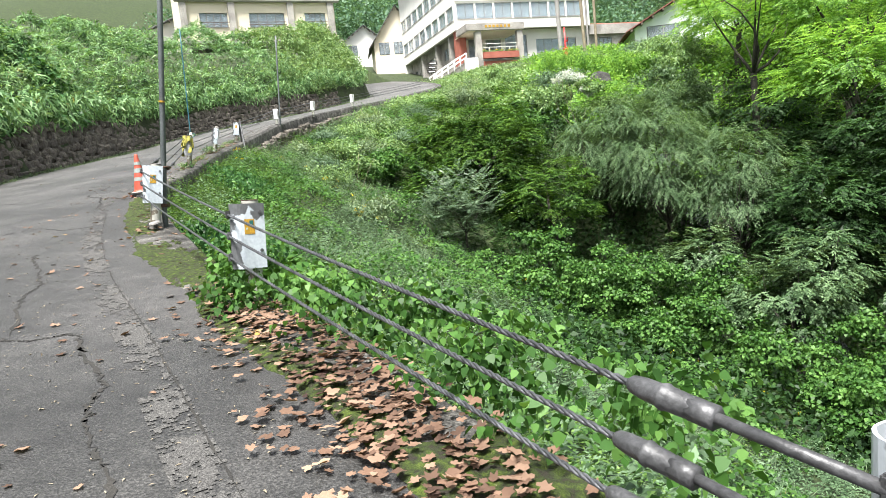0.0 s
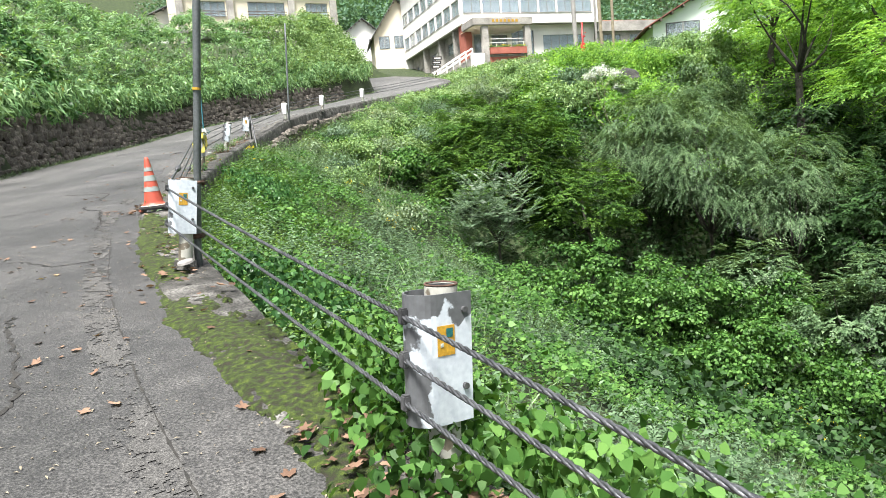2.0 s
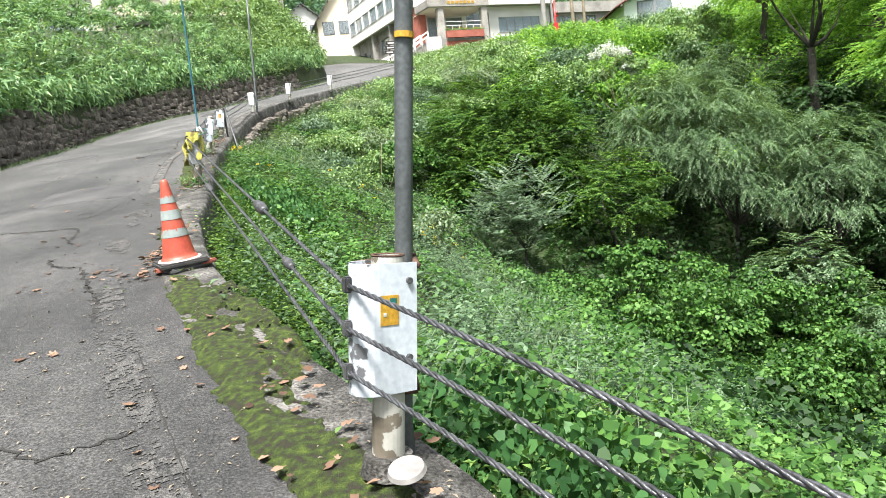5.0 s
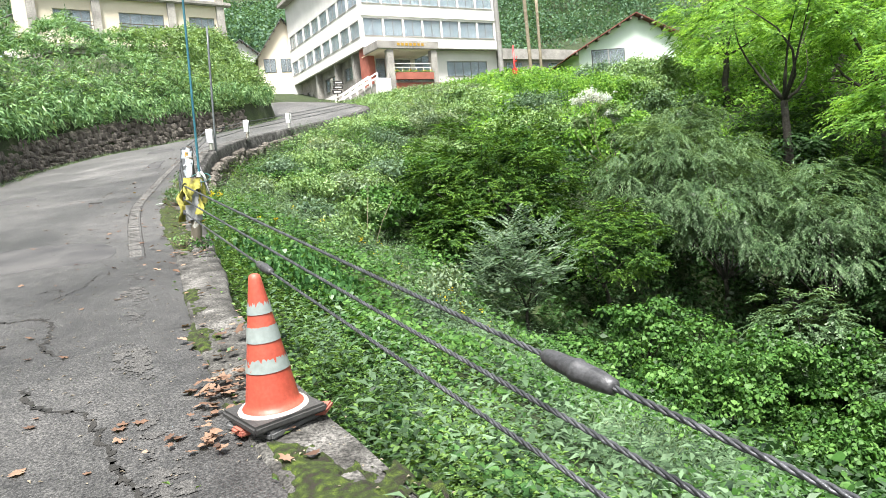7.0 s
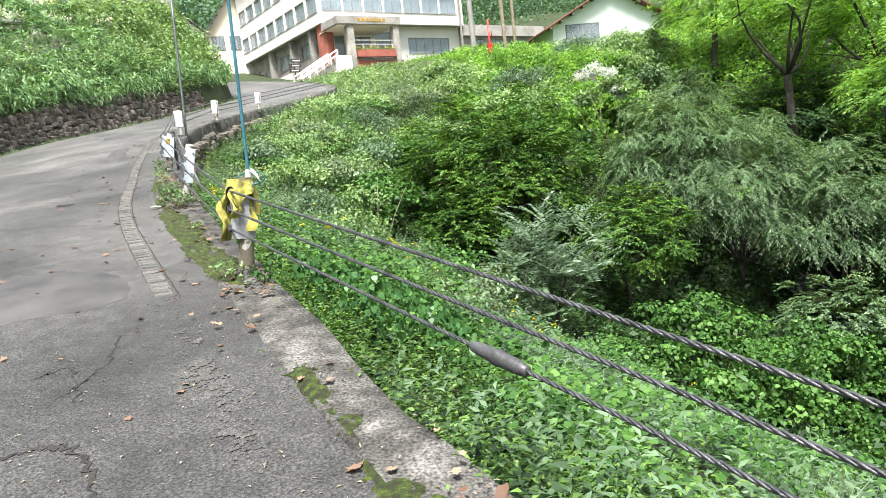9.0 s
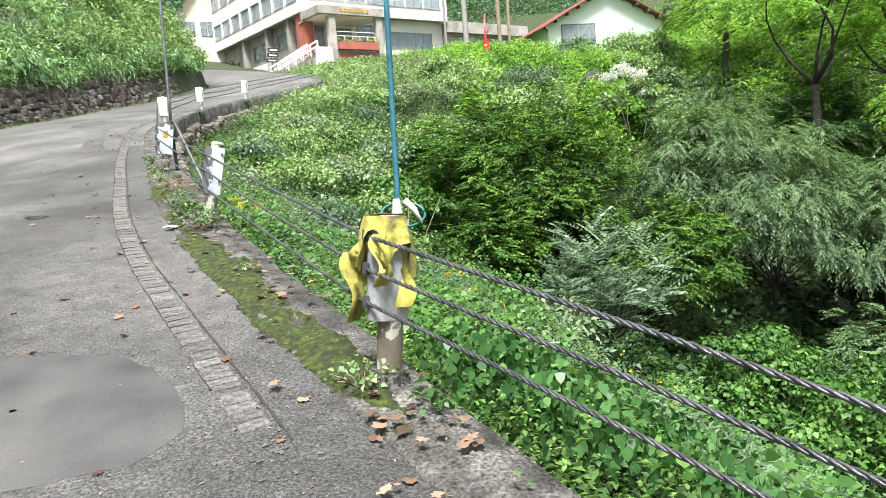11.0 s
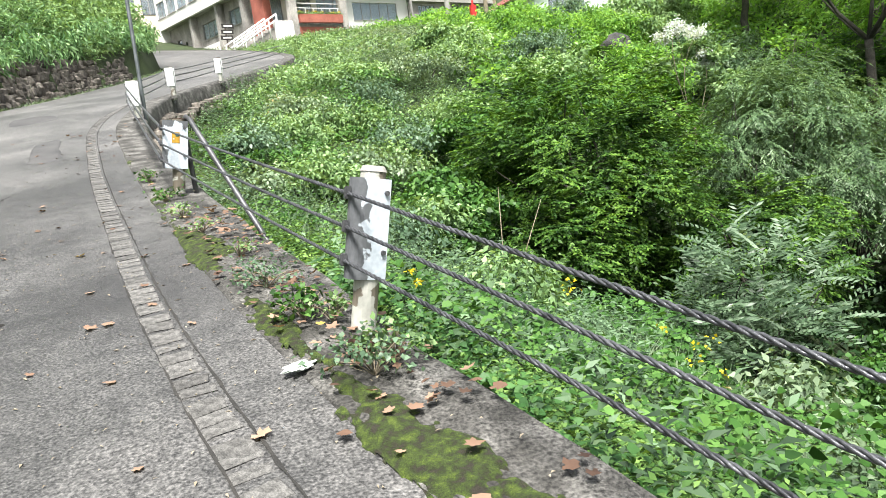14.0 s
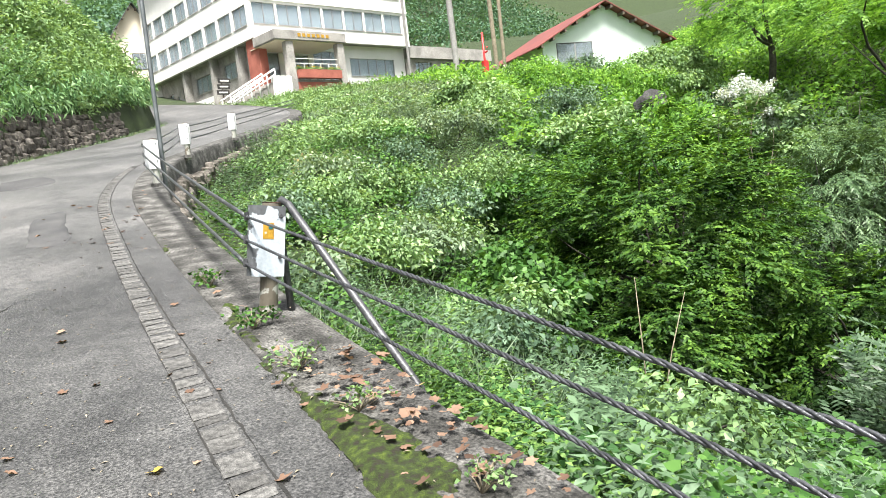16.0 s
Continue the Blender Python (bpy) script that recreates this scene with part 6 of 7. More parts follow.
def crack(points, width, seed, material=M_CRACK, name="crack"):
    q = surface_path(points, 16, 0.035, seed)
    t = unit(np.gradient(q, axis=0))
    s = np.stack([-t[:, 1], t[:, 0]], 1)
    rg = np.random.default_rng(seed + 50)
    w = width * 0.75 * rg.uniform(0.3, 1.7, len(q))[:, None] * np.minimum(1, np.minimum(np.arange(len(q)), np.arange(len(q))[::-1]) / 3.0 + 0.2)[:, None]
    a, b = q + s * w / 2, q - s * w / 2
    ob = ribbon(name, a, b, on_road(a, 0.004), on_road(b, 0.004), material, road)
    return ob


CRACKS = [
    ([(-4.3, 6.8), (-4.12, 6.46), (-3.51, 5.53), (-3.36, 5.05), (-2.85, 4.12)], 0.03),
    ([(-3.4, 4.2), (-2.89, 4.05), (-2.64, 3.99), (-2.41, 4.05), (-2.16, 3.68), (-1.82, 3.24), (-1.74, 2.92), (-1.55, 2.6), (-1.3, 2.25), (-0.9, 1.5)], 0.026),
    ([(-5.8, 7.9), (-5.39, 8.5), (-4.85, 8.27), (-4.5, 8.4)], 0.02),
    ([(-7.6, 13.4), (-6.96, 13.2), (-6.64, 13.15), (-6.45, 12.63), (-6.43, 12.42), (-6.27, 12.21)], 0.028),
    ([(-6.28, 11.71), (-6.11, 11.4), (-5.84, 11.23), (-5.65, 10.85), (-5.55, 10.6), (-5.42, 10.4), (-5.2, 9.8)], 0.03),
    ([(-7.0, 14.04), (-6.82, 14.11), (-6.72, 13.62)], 0.012),
    ([(-6.66, 14.57), (-6.65, 14.1), (-6.8, 13.7)], 0.012),
    ([(-8.8, 15.1), (-7.73, 15.22), (-7.23, 15.28), (-6.78, 15.45)], 0.02),
    ([(-9.5, 21), (-8.9, 21.2), (-8.4, 21.0)], 0.02), ([(-10.5, 18), (-9.6, 18.5), (-8.9, 18.2)], 0.02), ([(-9.8, 24.5), (-9.0, 24.1), (-8.6, 24.9)], 0.02),
    ([(-8.5, 9.5), (-7.5, 9.9), (-6.6, 9.6)], 0.02), ([(-8.0, 11.8), (-7.3, 11.5), (-6.9, 11.9)], 0.016), ([(-11, 27), (-10, 26.4), (-9.3, 26.8)], 0.03)]
for s_, (pts, w) in enumerate(CRACKS):
    crack(pts, w, s_)


def patch(points, material, seed, name="road_patch"):
    """A low slab of newer tarmac with an uneven outline."""
    q = spline(points + points[:1], 6)[:-1]
    rg = np.random.default_rng(seed)
    q = q + rg.normal(size=q.shape) * 0.012
    c = q.mean(0)
    rows = [c + (q - c) * k for k in (1.0, 0.97, 0.66, 0.33, 0.02)]
    ups = (0.001, 0.009, 0.011, 0.012, 0.012)
    v = np.vstack([np.column_stack([r, on_road(r, u)]) for r, u in zip(rows, ups)])
    n = len(q)
    k = np.arange(n)
    f = np.vstack([np.stack([a * n + k, a * n + (k + 1) % n, (a + 1) * n + (k + 1) % n, (a + 1) * n + k], -1) for a in range(len(rows) - 1)])
    array_mesh(name, v, f, material, road, True)


patch([(-8.3, 16.4), (-7.87, 16.52), (-7.43, 16.48), (-6.94, 16.16), (-6.74, 15.63), (-6.84, 15.26), (-7.3, 15.2), (-8.0, 15.2)], M_TAR, 1)
patch([(-8.77, 27.15), (-8.85, 28.2), (-8.85, 28.95), (-8.53, 29.23), (-8.45, 28.2), (-8.4, 27.08)], M_TAR, 2)
patch([(-8.33, 20.51), (-8.29, 20.6), (-8.13, 20.54), (-8.16, 20.39)], M_CRACK, 3, "pothole")
patch([(-9.92, 34.67), (-9.24, 34.73), (-8.88, 33.07), (-9.69, 32.82)], M_TAR, 4)
patch([(-11.0, 23), (-10.3, 23.4), (-9.9, 22.6), (-10.6, 22.2)], M_TAR, 5)


STRIP = ([-4, 1, 2.9, 5.5, 9, 30, 60], [-0.66, -0.62, -0.57, -0.47, -0.37, -0.365, -0.36])


def strip_line(y0, y1, off, n, jitter):
    """A line that keeps beside the worn strip."""
    i = np.linspace(at_y(y0), at_y(y1), n)
    g = lambda a: np.column_stack([np.interp(i, np.arange(len(a)), a[:, k]) for k in range(2)])
    e = g(EDGE)
    return e + g(OUTWARD) * (np.interp(e[:, 1], *STRIP) + off)[:, None] + rng.normal(size=(n, 2)) * jitter


# sealed seams on both sides of the worn strip, broken here and there
for side, y0, y1, wide in ((0.078, -4, 6, 0.007), (0.08, 6.4, 9.4, 0.006), (0.078, 15.2, 36, 0.010), (-0.08, 15.8, 33, 0.006)):
    nn = int((y1 - y0) * 14)
    q, o = strip_line(y0, y1, side, nn, 0.003), strip_line(y0, y1, side + wide, nn, 0.003)
    ribbon("joint", q, o, on_road(q, 0.0055), on_road(o, 0.0055), M_CRACK, road)


def moss():
    """Cushions of moss along the foot of the coping, with ragged edges."""
    rows, cols = 3000, 36
    i = np.linspace(at_y(1.5), at_y(27), rows)
    g = lambda a: np.column_stack([np.interp(i, np.arange(len(a)), a[:, k]) for k in range(2)])
    e, ow = g(EDGE), g(OUTWARD)
    s = np.interp(i, np.arange(len(ALONG)), ALONG)
    lo, hi = -0.14, 0.46
    u = np.linspace(lo, hi, cols)
    xy = e[:, None] + ow[:, None] * u[None, :, None]
    nz = np.array([[noise.noise(Vector((a * 1.1, b * 3, 2.0))) + 0.5 * noise.noise(Vector((a * 5, b * 11, 5.0))) + 0.3 * noise.noise(Vector((a * 17, b * 30, 8.0))) for b in u] for a in s])
    y = e[:, 1]
    amount = np.interp(y, [1.5, 3, 4.5, 6, 9, 10, 12.5, 15, 16, 17.5, 19, 21, 24, 27], [0.3, 0.5, 0.55, 0.6, 0.5, 0.5, 0.12, 0.2, 0.4, 0.45, 0.42, 0.32, 0.15, -0.2])
    width = 0.16 + 0.12 * np.array([noise.noise(Vector((a * 0.6, 0, 12.0))) for a in s]) + np.interp(y, [5, 9, 11, 15, 17, 20], [0.1, 0.08, 0.0, 0.02, 0.0, -0.02])
    dens = nz * 0.8 + amount[:, None] - 0.1 - np.abs(u[None] - 0.06 + 0.05 * np.sin(s * 1.3)[:, None]) / width[:, None] * 0.55 - np.clip(-u[None], 0, 1) * 7 - 0.02
    base = on_road(xy.reshape(-1, 2), 0).reshape(rows, cols) + np.interp(u, [-0.14, 0.0, 0.03, 0.3], [0.003, 0.006, 0.016, 0.02])[None]
    z = base + np.where(dens > 0, np.minimum(dens, 0.5) * 0.03, dens * 0.14) + 0.004 * nz
    a, b = np.meshgrid(np.arange(rows - 1), np.arange(cols - 1), indexing="ij")
    keep = dens[:-1, :-1] > -0.2
    f = np.stack([a * cols + b, (a + 1) * cols + b, (a + 1) * cols + b + 1, a * cols + b + 1], -1)[keep]
    stuff("moss", (np.column_stack([xy.reshape(-1, 2), z.ravel()]), f[:, ::-1]), M_MOSS, "green moss growing along the coping", "moss")


moss()


def surface_z(xy):
    """Height of the road or, beyond its edge, of the coping."""
    _, out, _, _ = nearest(xy)
    return on_road(xy, 0.004) + np.where(out > 0.012, 0.016, 0.0) + np.where((out > -0.03) & (out < 0.35), 0.008, 0)


def lobed_leaves(rg, xy, size, lift=0.0):
    """Dry lobed leaves, curled, lying at all angles."""
    n = len(xy)
    z = surface_z(xy) + lift
    ang = rg.uniform(0, 2 * np.pi, n)
    lob = np.array([0.3, 0.7, 0.95, 0.66, 0.95, 0.7, 0.85, 0.6, 0.85, 0.7, 0.95, 0.66, 0.95, 0.7])
    th = np.linspace(-np.pi, np.pi, 14, endpoint=False)
    s = size * rg.uniform(0.5, 1.25, n)
    curl = rg.uniform(-0.2, 1.0, n)
    tilt = rg.normal(size=(n, 2)) * 0.16
    r = lob[None] * (1 + rg.normal(size=(n, 14)) * 0.12)
    x = np.cos(th)[None] * r
    y = np.sin(th)[None] * r * 0.85
    zz = curl[:, None] * 0.32 * (y ** 2 + 0.4 * x ** 2) + rg.normal(size=(n, 14)) * 0.06 + x * tilt[:, :1] + y * tilt[:, 1:]
    zz = zz - np.minimum(zz.min(1, keepdims=True), 0)
    c, sn = np.cos(ang)[:, None], np.sin(ang)[:, None]
    X = xy[:, :1] + (c * x - sn * y) * s[:, None]
    Y = xy[:, 1:2] + (sn * x + c * y) * s[:, None]
    Z = z[:, None] + zz * s[:, None]
    ring = np.stack([X, Y, Z], -1)
    cen = np.column_stack([xy, z + 0.003 + 0.05 * s])[:, None]
    v = np.concatenate([cen, ring], 1)
    k = np.arange(14)
    tri = np.stack([np.zeros(14, int), 1 + k, 1 + (k + 1) % 14], -1)
    f = (np.arange(n)[:, None, None] * 15 + tri[None]).reshape(-1, 3)
    return v.reshape(-1, 3), f


def litter():
    rg = np.random.default_rng(8)
    spots = []
    def heap(x, y, n, sx, sy):
        spots.append(np.column_stack([rg.normal(x, sx, n), rg.normal(y, sy, n)]))
    for x, y, n, sx, sy in ((-1.15, 3.95, 90, 0.15, 0.2), (-0.95, 3.75, 150, 0.18, 0.25), (-0.6, 3.2, 260, 0.17, 0.3), (-0.3, 2.6, 240, 0.16, 0.3), (0.0, 2.0, 180, 0.16, 0.3), (-1.35, 4.15, 110, 0.14, 0.16), (-1.7, 4.7, 50, 0.14, 0.3),
                            (-5.18, 11.25, 70, 0.08, 0.16), (-5.1, 10.75, 30, 0.12, 0.08), (-5.3, 11.9, 16, 0.1, 0.3), (-5.85, 15.1, 26, 0.12, 0.2), (-6.0, 14.5, 10, 0.12, 0.3), (-3.5, 8.0, 30, 0.18, 0.4), (-3.9, 8.5, 20, 0.2, 0.3),
                            (-6.5, 18.85, 46, 0.16, 0.25), (-6.65, 19.9, 40, 0.13, 0.4), (-6.75, 21.0, 60, 0.16, 0.45), (-6.9, 21.8, 60, 0.16, 0.35), (-6.2, 16.9, 26, 0.16, 0.5), (-6.35, 17.6, 16, 0.16, 0.4), (-2.9, 7.0, 14, 0.2, 0.5)):
        heap(x, y, n, sx, sy)
    xy = np.vstack(spots)
    _, out, _, _ = nearest(xy)
    xy = xy[(out < 0.5) & (out > -0.5)]
    n = len(xy)
    stuff("leaf_litter", lobed_leaves(rg, xy, 0.036, rg.uniform(0, 0.035, n)), L_DEAD, "dry brown fallen leaves heaped along the coping", "fallen leaves")
    # single leaves strewn over the lane
    i = rg.uniform(at_y(-1), at_y(30), 300)
    off = -np.abs(rg.normal(0, 1.1, 300)) + 0.2
    g = lambda a: np.column_stack([np.interp(i, np.arange(len(a)), a[:, k]) for k in range(2)])
    xy = g(EDGE) + g(OUTWARD) * off[:, None]
    stuff("strewn_leaves", lobed_leaves(rg, xy, 0.036), L_DEAD, "single dry leaves strewn over the asphalt", "fallen leaves")
    # fine grit and twigs
    i = rg.uniform(at_y(0), at_y(27), 2600)
    off = rg.uniform(-1.2, 0.45, 2600)
    xy = np.column_stack([np.interp(i, np.arange(len(EDGE)), EDGE[:, k]) + np.interp(i, np.arange(len(EDGE)), OUTWARD[:, k]) * off for k in range(2)])
    p = np.column_stack([xy, surface_z(xy)])
    w = rg.normal(size=(len(p), 3)) * [1, 1, 0.1]
    stuff("grit", leaf_arrays(p, w, np.tile([0, 0, 1.0], (len(p), 1)), rg.uniform(0.008, 0.035, len(p)), rg.uniform(0.004, 0.012, len(p)), 0.5), M_TWIG, "grit and bits of twig along the lane's edge", "grit")


litter()


def herb(x, y, r, n, leaf, size, label, h=0.12):
    rg = np.random.default_rng(int(abs(x * 1000)))
    z = float(surface_z(np.array([(x, y)]))[0])
    t = thing("weed_plant", pose(x, y, z), label, "weed")
    n, size = n * 2, size * 0.62
    k = max(3, int(n / 6))
    c = np.column_stack([rg.normal(0, r * 0.45, (k, 2)), rg.uniform(0.03, h, k)])
    array_mesh("leaves", *spray(rg, c, r * 0.4, 6, size, size * 0.75, 0.7, 1.0, 0.2, 0.0), leaf, t)
    array_mesh("stem", *merge([tube_arrays([(0, 0, -0.02), tuple(q * [0.5, 0.5, 0.6]), tuple(q)], [0.004, 0.003, 0.002], 5) for q in c[:12]]), M_TWIG, t)


for x, y, r, n, lf, sz, h in ((-6.62, 18.92, 0.22, 150, L_GREY, 0.045, 0.16), (-6.5, 18.98, 0.16, 70, L_WEED, 0.05, 0.14), (-6.8, 20.2, 0.22, 170, L_GREY, 0.04, 0.13), (-6.73, 19.62, 0.15, 80, L_VINE, 0.06, 0.14),
                              (-6.62, 19.5, 0.12, 50, L_WEED, 0.05, 0.1), (-7.2, 23.05, 0.12, 60, L_VINE, 0.05, 0.1), (-7.1, 22.3, 0.14, 60, L_WEED, 0.045, 0.09), (-7.0, 21.7, 0.12, 40, L_WEED, 0.04, 0.08),
                              (-6.85, 20.9, 0.1, 40, L_WEED, 0.04, 0.08), (-6.0, 15.4, 0.14, 50, L_WEED, 0.05, 0.12), (-5.75, 15.1, 0.12, 30, L_BROAD, 0.07, 0.1), (-7.3, 24.2, 0.14, 60, L_VINE, 0.05, 0.1), (-6.35, 17.4, 0.08, 26, L_WEED, 0.035, 0.06)):
    herb(x, y, r, n, lf, sz, "small weed rooted in a crack of the coping", h)


def creeper():
    """Broad heart-shaped leaves climbing over the coping round the second post."""
    rg = np.random.default_rng(31)
    c = []
    for x, y, n, s in ((-1.2, 4.45, 50, 0.18), (-1.55, 4.75, 44, 0.14), (-1.75, 5.1, 26, 0.12), (-0.9, 4.1, 40, 0.18), (-0.45, 3.6, 40, 0.18), (0.05, 2.9, 44, 0.2), (0.5, 2.3, 44, 0.2), (-1.55, 4.3, 16, 0.08), (-1.85, 5.6, 20, 0.12)):
        q = np.column_stack([rg.normal(x + 0.08, s, n), rg.normal(y + 0.05, s, n)])
        c.append(np.column_stack([q, on_road(q, 0.0) + rg.uniform(0.05, 0.22, n)]))
    c = np.vstack(c)
    stuff("creeper", spray(rg, c, 0.13, 13, 0.045, 0.04, 0.8, 0.7, 0.25, 0.1, True), L_VINE, "broad heart-shaped creeper leaves over the coping", "creeper")


creeper()
# deep green leaves hanging below the coping by the third and fourth posts
rg_ = np.random.default_rng(41)
v_ = np.vstack([np.column_stack([rg_.normal(x, sx, n), rg_.normal(y, sy, n)]) for x, y, n, sx, sy in ((-2.7, 8.2, 260, 0.3, 0.6), (-4.8, 15.8, 260, 0.3, 0.5))])
_, o_, _, _ = nearest(v_)
v_ = v_[o_ > 0.58]
stuff("hanging_vine", spray(rg_, np.column_stack([v_, np.maximum(land(v_) + 0.25, land(v_)) + rg_.uniform(0.0, 0.35, len(v_))]), 0.16, 11, 0.052, 0.045, 0.6, 0.9, 0.2, 0.2, True), L_IVY, "deep green vine leaves below the coping", "vine")

# crumpled paper and a pipe stub by the fifth post
bm = bmesh.new()
bmesh.ops.create_icosphere(bm, subdivisions=4, radius=0.036)
for v in bm.verts:
    v.co += v.co.normalized() * 0.03 * noise.noise(v.co * 30) + v.co.normalized() * 0.02 * noise.noise(v.co * 70)
    v.co.z = max(-0.012, v.co.z * 0.32)
    v.co.x *= 1.7
pp = part("paper", bm, M_PALE)
pp.matrix_world = pose(-6.87, 19.12, float(surface_z(np.array([(-6.87, 19.12)]))[0]) + 0.018, 0, 0, 30)
tagged(pp, "crumpled pale green paper on the moss", "litter")
st = thing("pipe_stub", pose(-6.6, 19.14, float(surface_z(np.array([(-6.6, 19.14)]))[0]) - 0.004), "rusty pipe stub set in the coping", "pipe stub")
part("ring", hollow_post(0.062, 0.006, -0.02, 0.035), M_RUST, st)
part("dirt", cylinder(0.055, -0.02, 0.012, 16), M_SOIL, st)

# ---- poles and posts further up ----


def wood_pole(x, y, h, r, lean, mat_, label):
    z = gz(x, y)
    pole("utility_pole", (x, y, z - 0.3), (x + lean, y, z + h), r, mat_, label, "utility pole")


wood_pole(10.0, 52.5, 10.5, 0.17, -0.15, M_FRAME, "grey concrete utility pole below the hotel")
wood_pole(11.4, 50.5, 9.5, 0.12, -0.2, M_TWIG, "weathered wooden utility pole on the bank")
wood_pole(12.5, 51.5, 6.0, 0.10, 0.0, M_TWIG, "shorter weathered wooden pole on the bank")
rp = thing("hydrant_pole", pose(9.6, 48.7, gz(9.6, 48.7) - 0.2), "bright red hydrant pole on the weedy bank", "pole")
tube("shaft", [(0, 0, 0), (0, 0, 2.9)], 0.055, M_REDPOST, rp, 10)
part("valve_box", boxed(-0.14, 0.14, -0.14, 0.14, 0.9, 1.5, bevel=0.03), M_REDPOST, rp)
tube("arm", [(0, 0, 1.9), (0.16, -0.05, 1.95), (0.18, -0.06, 2.2)], 0.05, M_REDPOST, rp, 8)


def blossoms():
    """Large cream flower heads on a shrub."""
    t = thing("flowering_shrub", Matrix.Identity(4), "shrub with large cream flower heads on the bank", "shrub")
    rg = np.random.default_rng(12)
    heads = np.array([(5.9, 30.4, 4.95), (6.5, 30.3, 4.75), (6.7, 30.3, 4.2), (5.5, 30.5, 4.7), (6.9, 30.4, 4.0)])
    for q, s in zip(heads, (0.32, 0.28, 0.16, 0.18, 0.15)):
        c = q + rg.normal(size=(36, 3)) * s * np.array([0.6, 0.5, 0.35])
        tagged(array_mesh("flower_head", *spray(rg, c, 0.09, 14, 0.05, 0.045, 0.8), L_CREAM, t), kind="stuff")
    array_mesh("stem", *limbs(rg, (6.6, 30.6, gz(6.6, 30.6)), heads, 0.03, sides=5), M_TWIG, t, True)
    c = crown_centres(rg, (6.6, 30.7, 3.6), (1.3, 1.0, 0.9), 60)
    array_mesh("leaves", *spray(rg, c, 0.35, 30, 0.16, 0.08, 0.5), L_WEED, t)


blossoms()
bm = bmesh.new()
bmesh.ops.create_icosphere(bm, subdivisions=4, radius=1)
for v in bm.verts:
    v.co *= 1 + 0.3 * noise.noise(v.co * 1.3) + 0.08 * noise.noise(v.co * 5)
rk = part("boulder", bm, M_ROCK, smooth=True)
rk.matrix_world = pose(9.0, 36.6, 5.0) @ Matrix.Diagonal((0.7, 0.5, 0.6, 1))
tagged(rk, "dark weathered boulder among the bushes", "boulder")
# the stream
sx = spline([(13.5, 8, 0), (13.4, 15, 0), (13.2, 20, 0), (12.6, 24, 0), (11.9, 27, 0), (11.4, 30, 0), (11.2, 34, 0)], 10)[:, :2]
t_ = unit(np.gradient(sx, axis=0))
s_ = np.stack([-t_[:, 1], t_[:, 0]], 1)
w_ = (0.4 + 0.15 * np.sin(np.arange(len(sx)) * 0.9))[:, None]
zc = land(sx) + 0.25
wt = ribbon("water", sx - s_ * w_, sx + s_ * w_, zc, zc, M_WATER)
tagged(wt, "narrow stream tumbling down the gully", "stream", kind="structure")
rg_ = np.random.default_rng(17)
bm = bmesh.new()
bmesh.ops.create_icosphere(bm, subdivisions=2, radius=1)
for v in bm.verts:
    v.co *= 1 + 0.35 * noise.noise(v.co * 1.5)
proto = part("stream_rock", bm, M_ROCK, smooth=True)
tagged(proto, "dark wet rock in the stream", "rock", "rocks in the stream")
for k in range(9):
    q = sx[rg_.integers(len(sx))] + rg_.normal(size=2) * 0.9
    m_ = pose(q[0], q[1], gz(*q) + 0.2, *rg_.uniform(0, 360, 3))
    s__ = rg_.uniform(0.25, 0.6)
    if k:
        ob = copy_thing(proto, m_)
    else:
        ob = proto
        ob.matrix_world = m_
    ob.scale = (s__ * 1.3, s__, s__ * 0.8)
# bare sticks among the vines
for x, y, dx, dy, dz in ((2.6, 21.4, 0.5, 0.2, 1.6), (3.0, 21.6, 0.9, 0.3, 1.3), (-3.2, 24.2, 0.2, 0.3, 1.5), (-3.1, 24.2, 0.7, 0.2, 1.3)):
    z = gz(x, y)
    ob = tube("bare_stick", [(x, y, z - 0.1), (x + dx * 0.5, y + dy * 0.5, z + dz * 0.55), (x + dx, y + dy, z + dz)], [0.009, 0.007, 0.003], M_TWIG, None, 6)
    tagged(ob, "pale bare stick poking out of the vines", "stick")
# yellow flowers
fy = np.vstack([np.column_stack([rg_.normal(x, 0.5, 7), rg_.normal(y, 0.5, 7)]) for x, y in ((6.5, 17.5), (7.5, 16.5), (2.0, 21.5), (-2.6, 18.5), (-3.5, 20.5))])
ed = np.array([edge_point(y, o, 0.0) for y, o in ((20.35, 0.8), (20.2, 0.92), (20.1, 0.82), (19.9, 0.95), (19.95, 0.78), (19.7, 0.9), (16.9, 1.2), (16.6, 1.35))])
stuff("yellow_daisies", spray(rg_, ed + [0, 0, 0.02], 0.018, 11, 0.034, 0.014, 0.35, 1.0, 0.1), L_YELLOW, "yellow daisies beside the coping", "flowers")
stuff("yellow_flowers", spray(rg_, np.column_stack([fy, land(fy) + rg_.uniform(0.5, 0.9, len(fy))]), 0.07, 7, 0.03, 0.028, 0.8), L_YELLOW, "yellow wild flowers scattered on the slope", "flowers")

# ---- stone walls, pieces last ----


def stone_variants():
    out = []
    for k in range(8):
        rg = random.Random(60 + k)
        bm = bmesh.new()
        bmesh.ops.create_cube(bm, size=1)
        bmesh.ops.bevel(bm, geom=bm.edges[:], offset=0.22, segments=1, affect="EDGES")
        for v in bm.verts:
            v.co += Vector((rg.uniform(-1, 1), rg.uniform(-1, 1), rg.uniform(-1, 1))) * 0.09
        me = bpy.data.meshes.new("stone")
        bm.to_mesh(me)
        bm.free()
        me.materials.append(M_STONE)
        me.materials.append(M_STONES)
        out.append(me)
    return out


STONES = stone_variants()


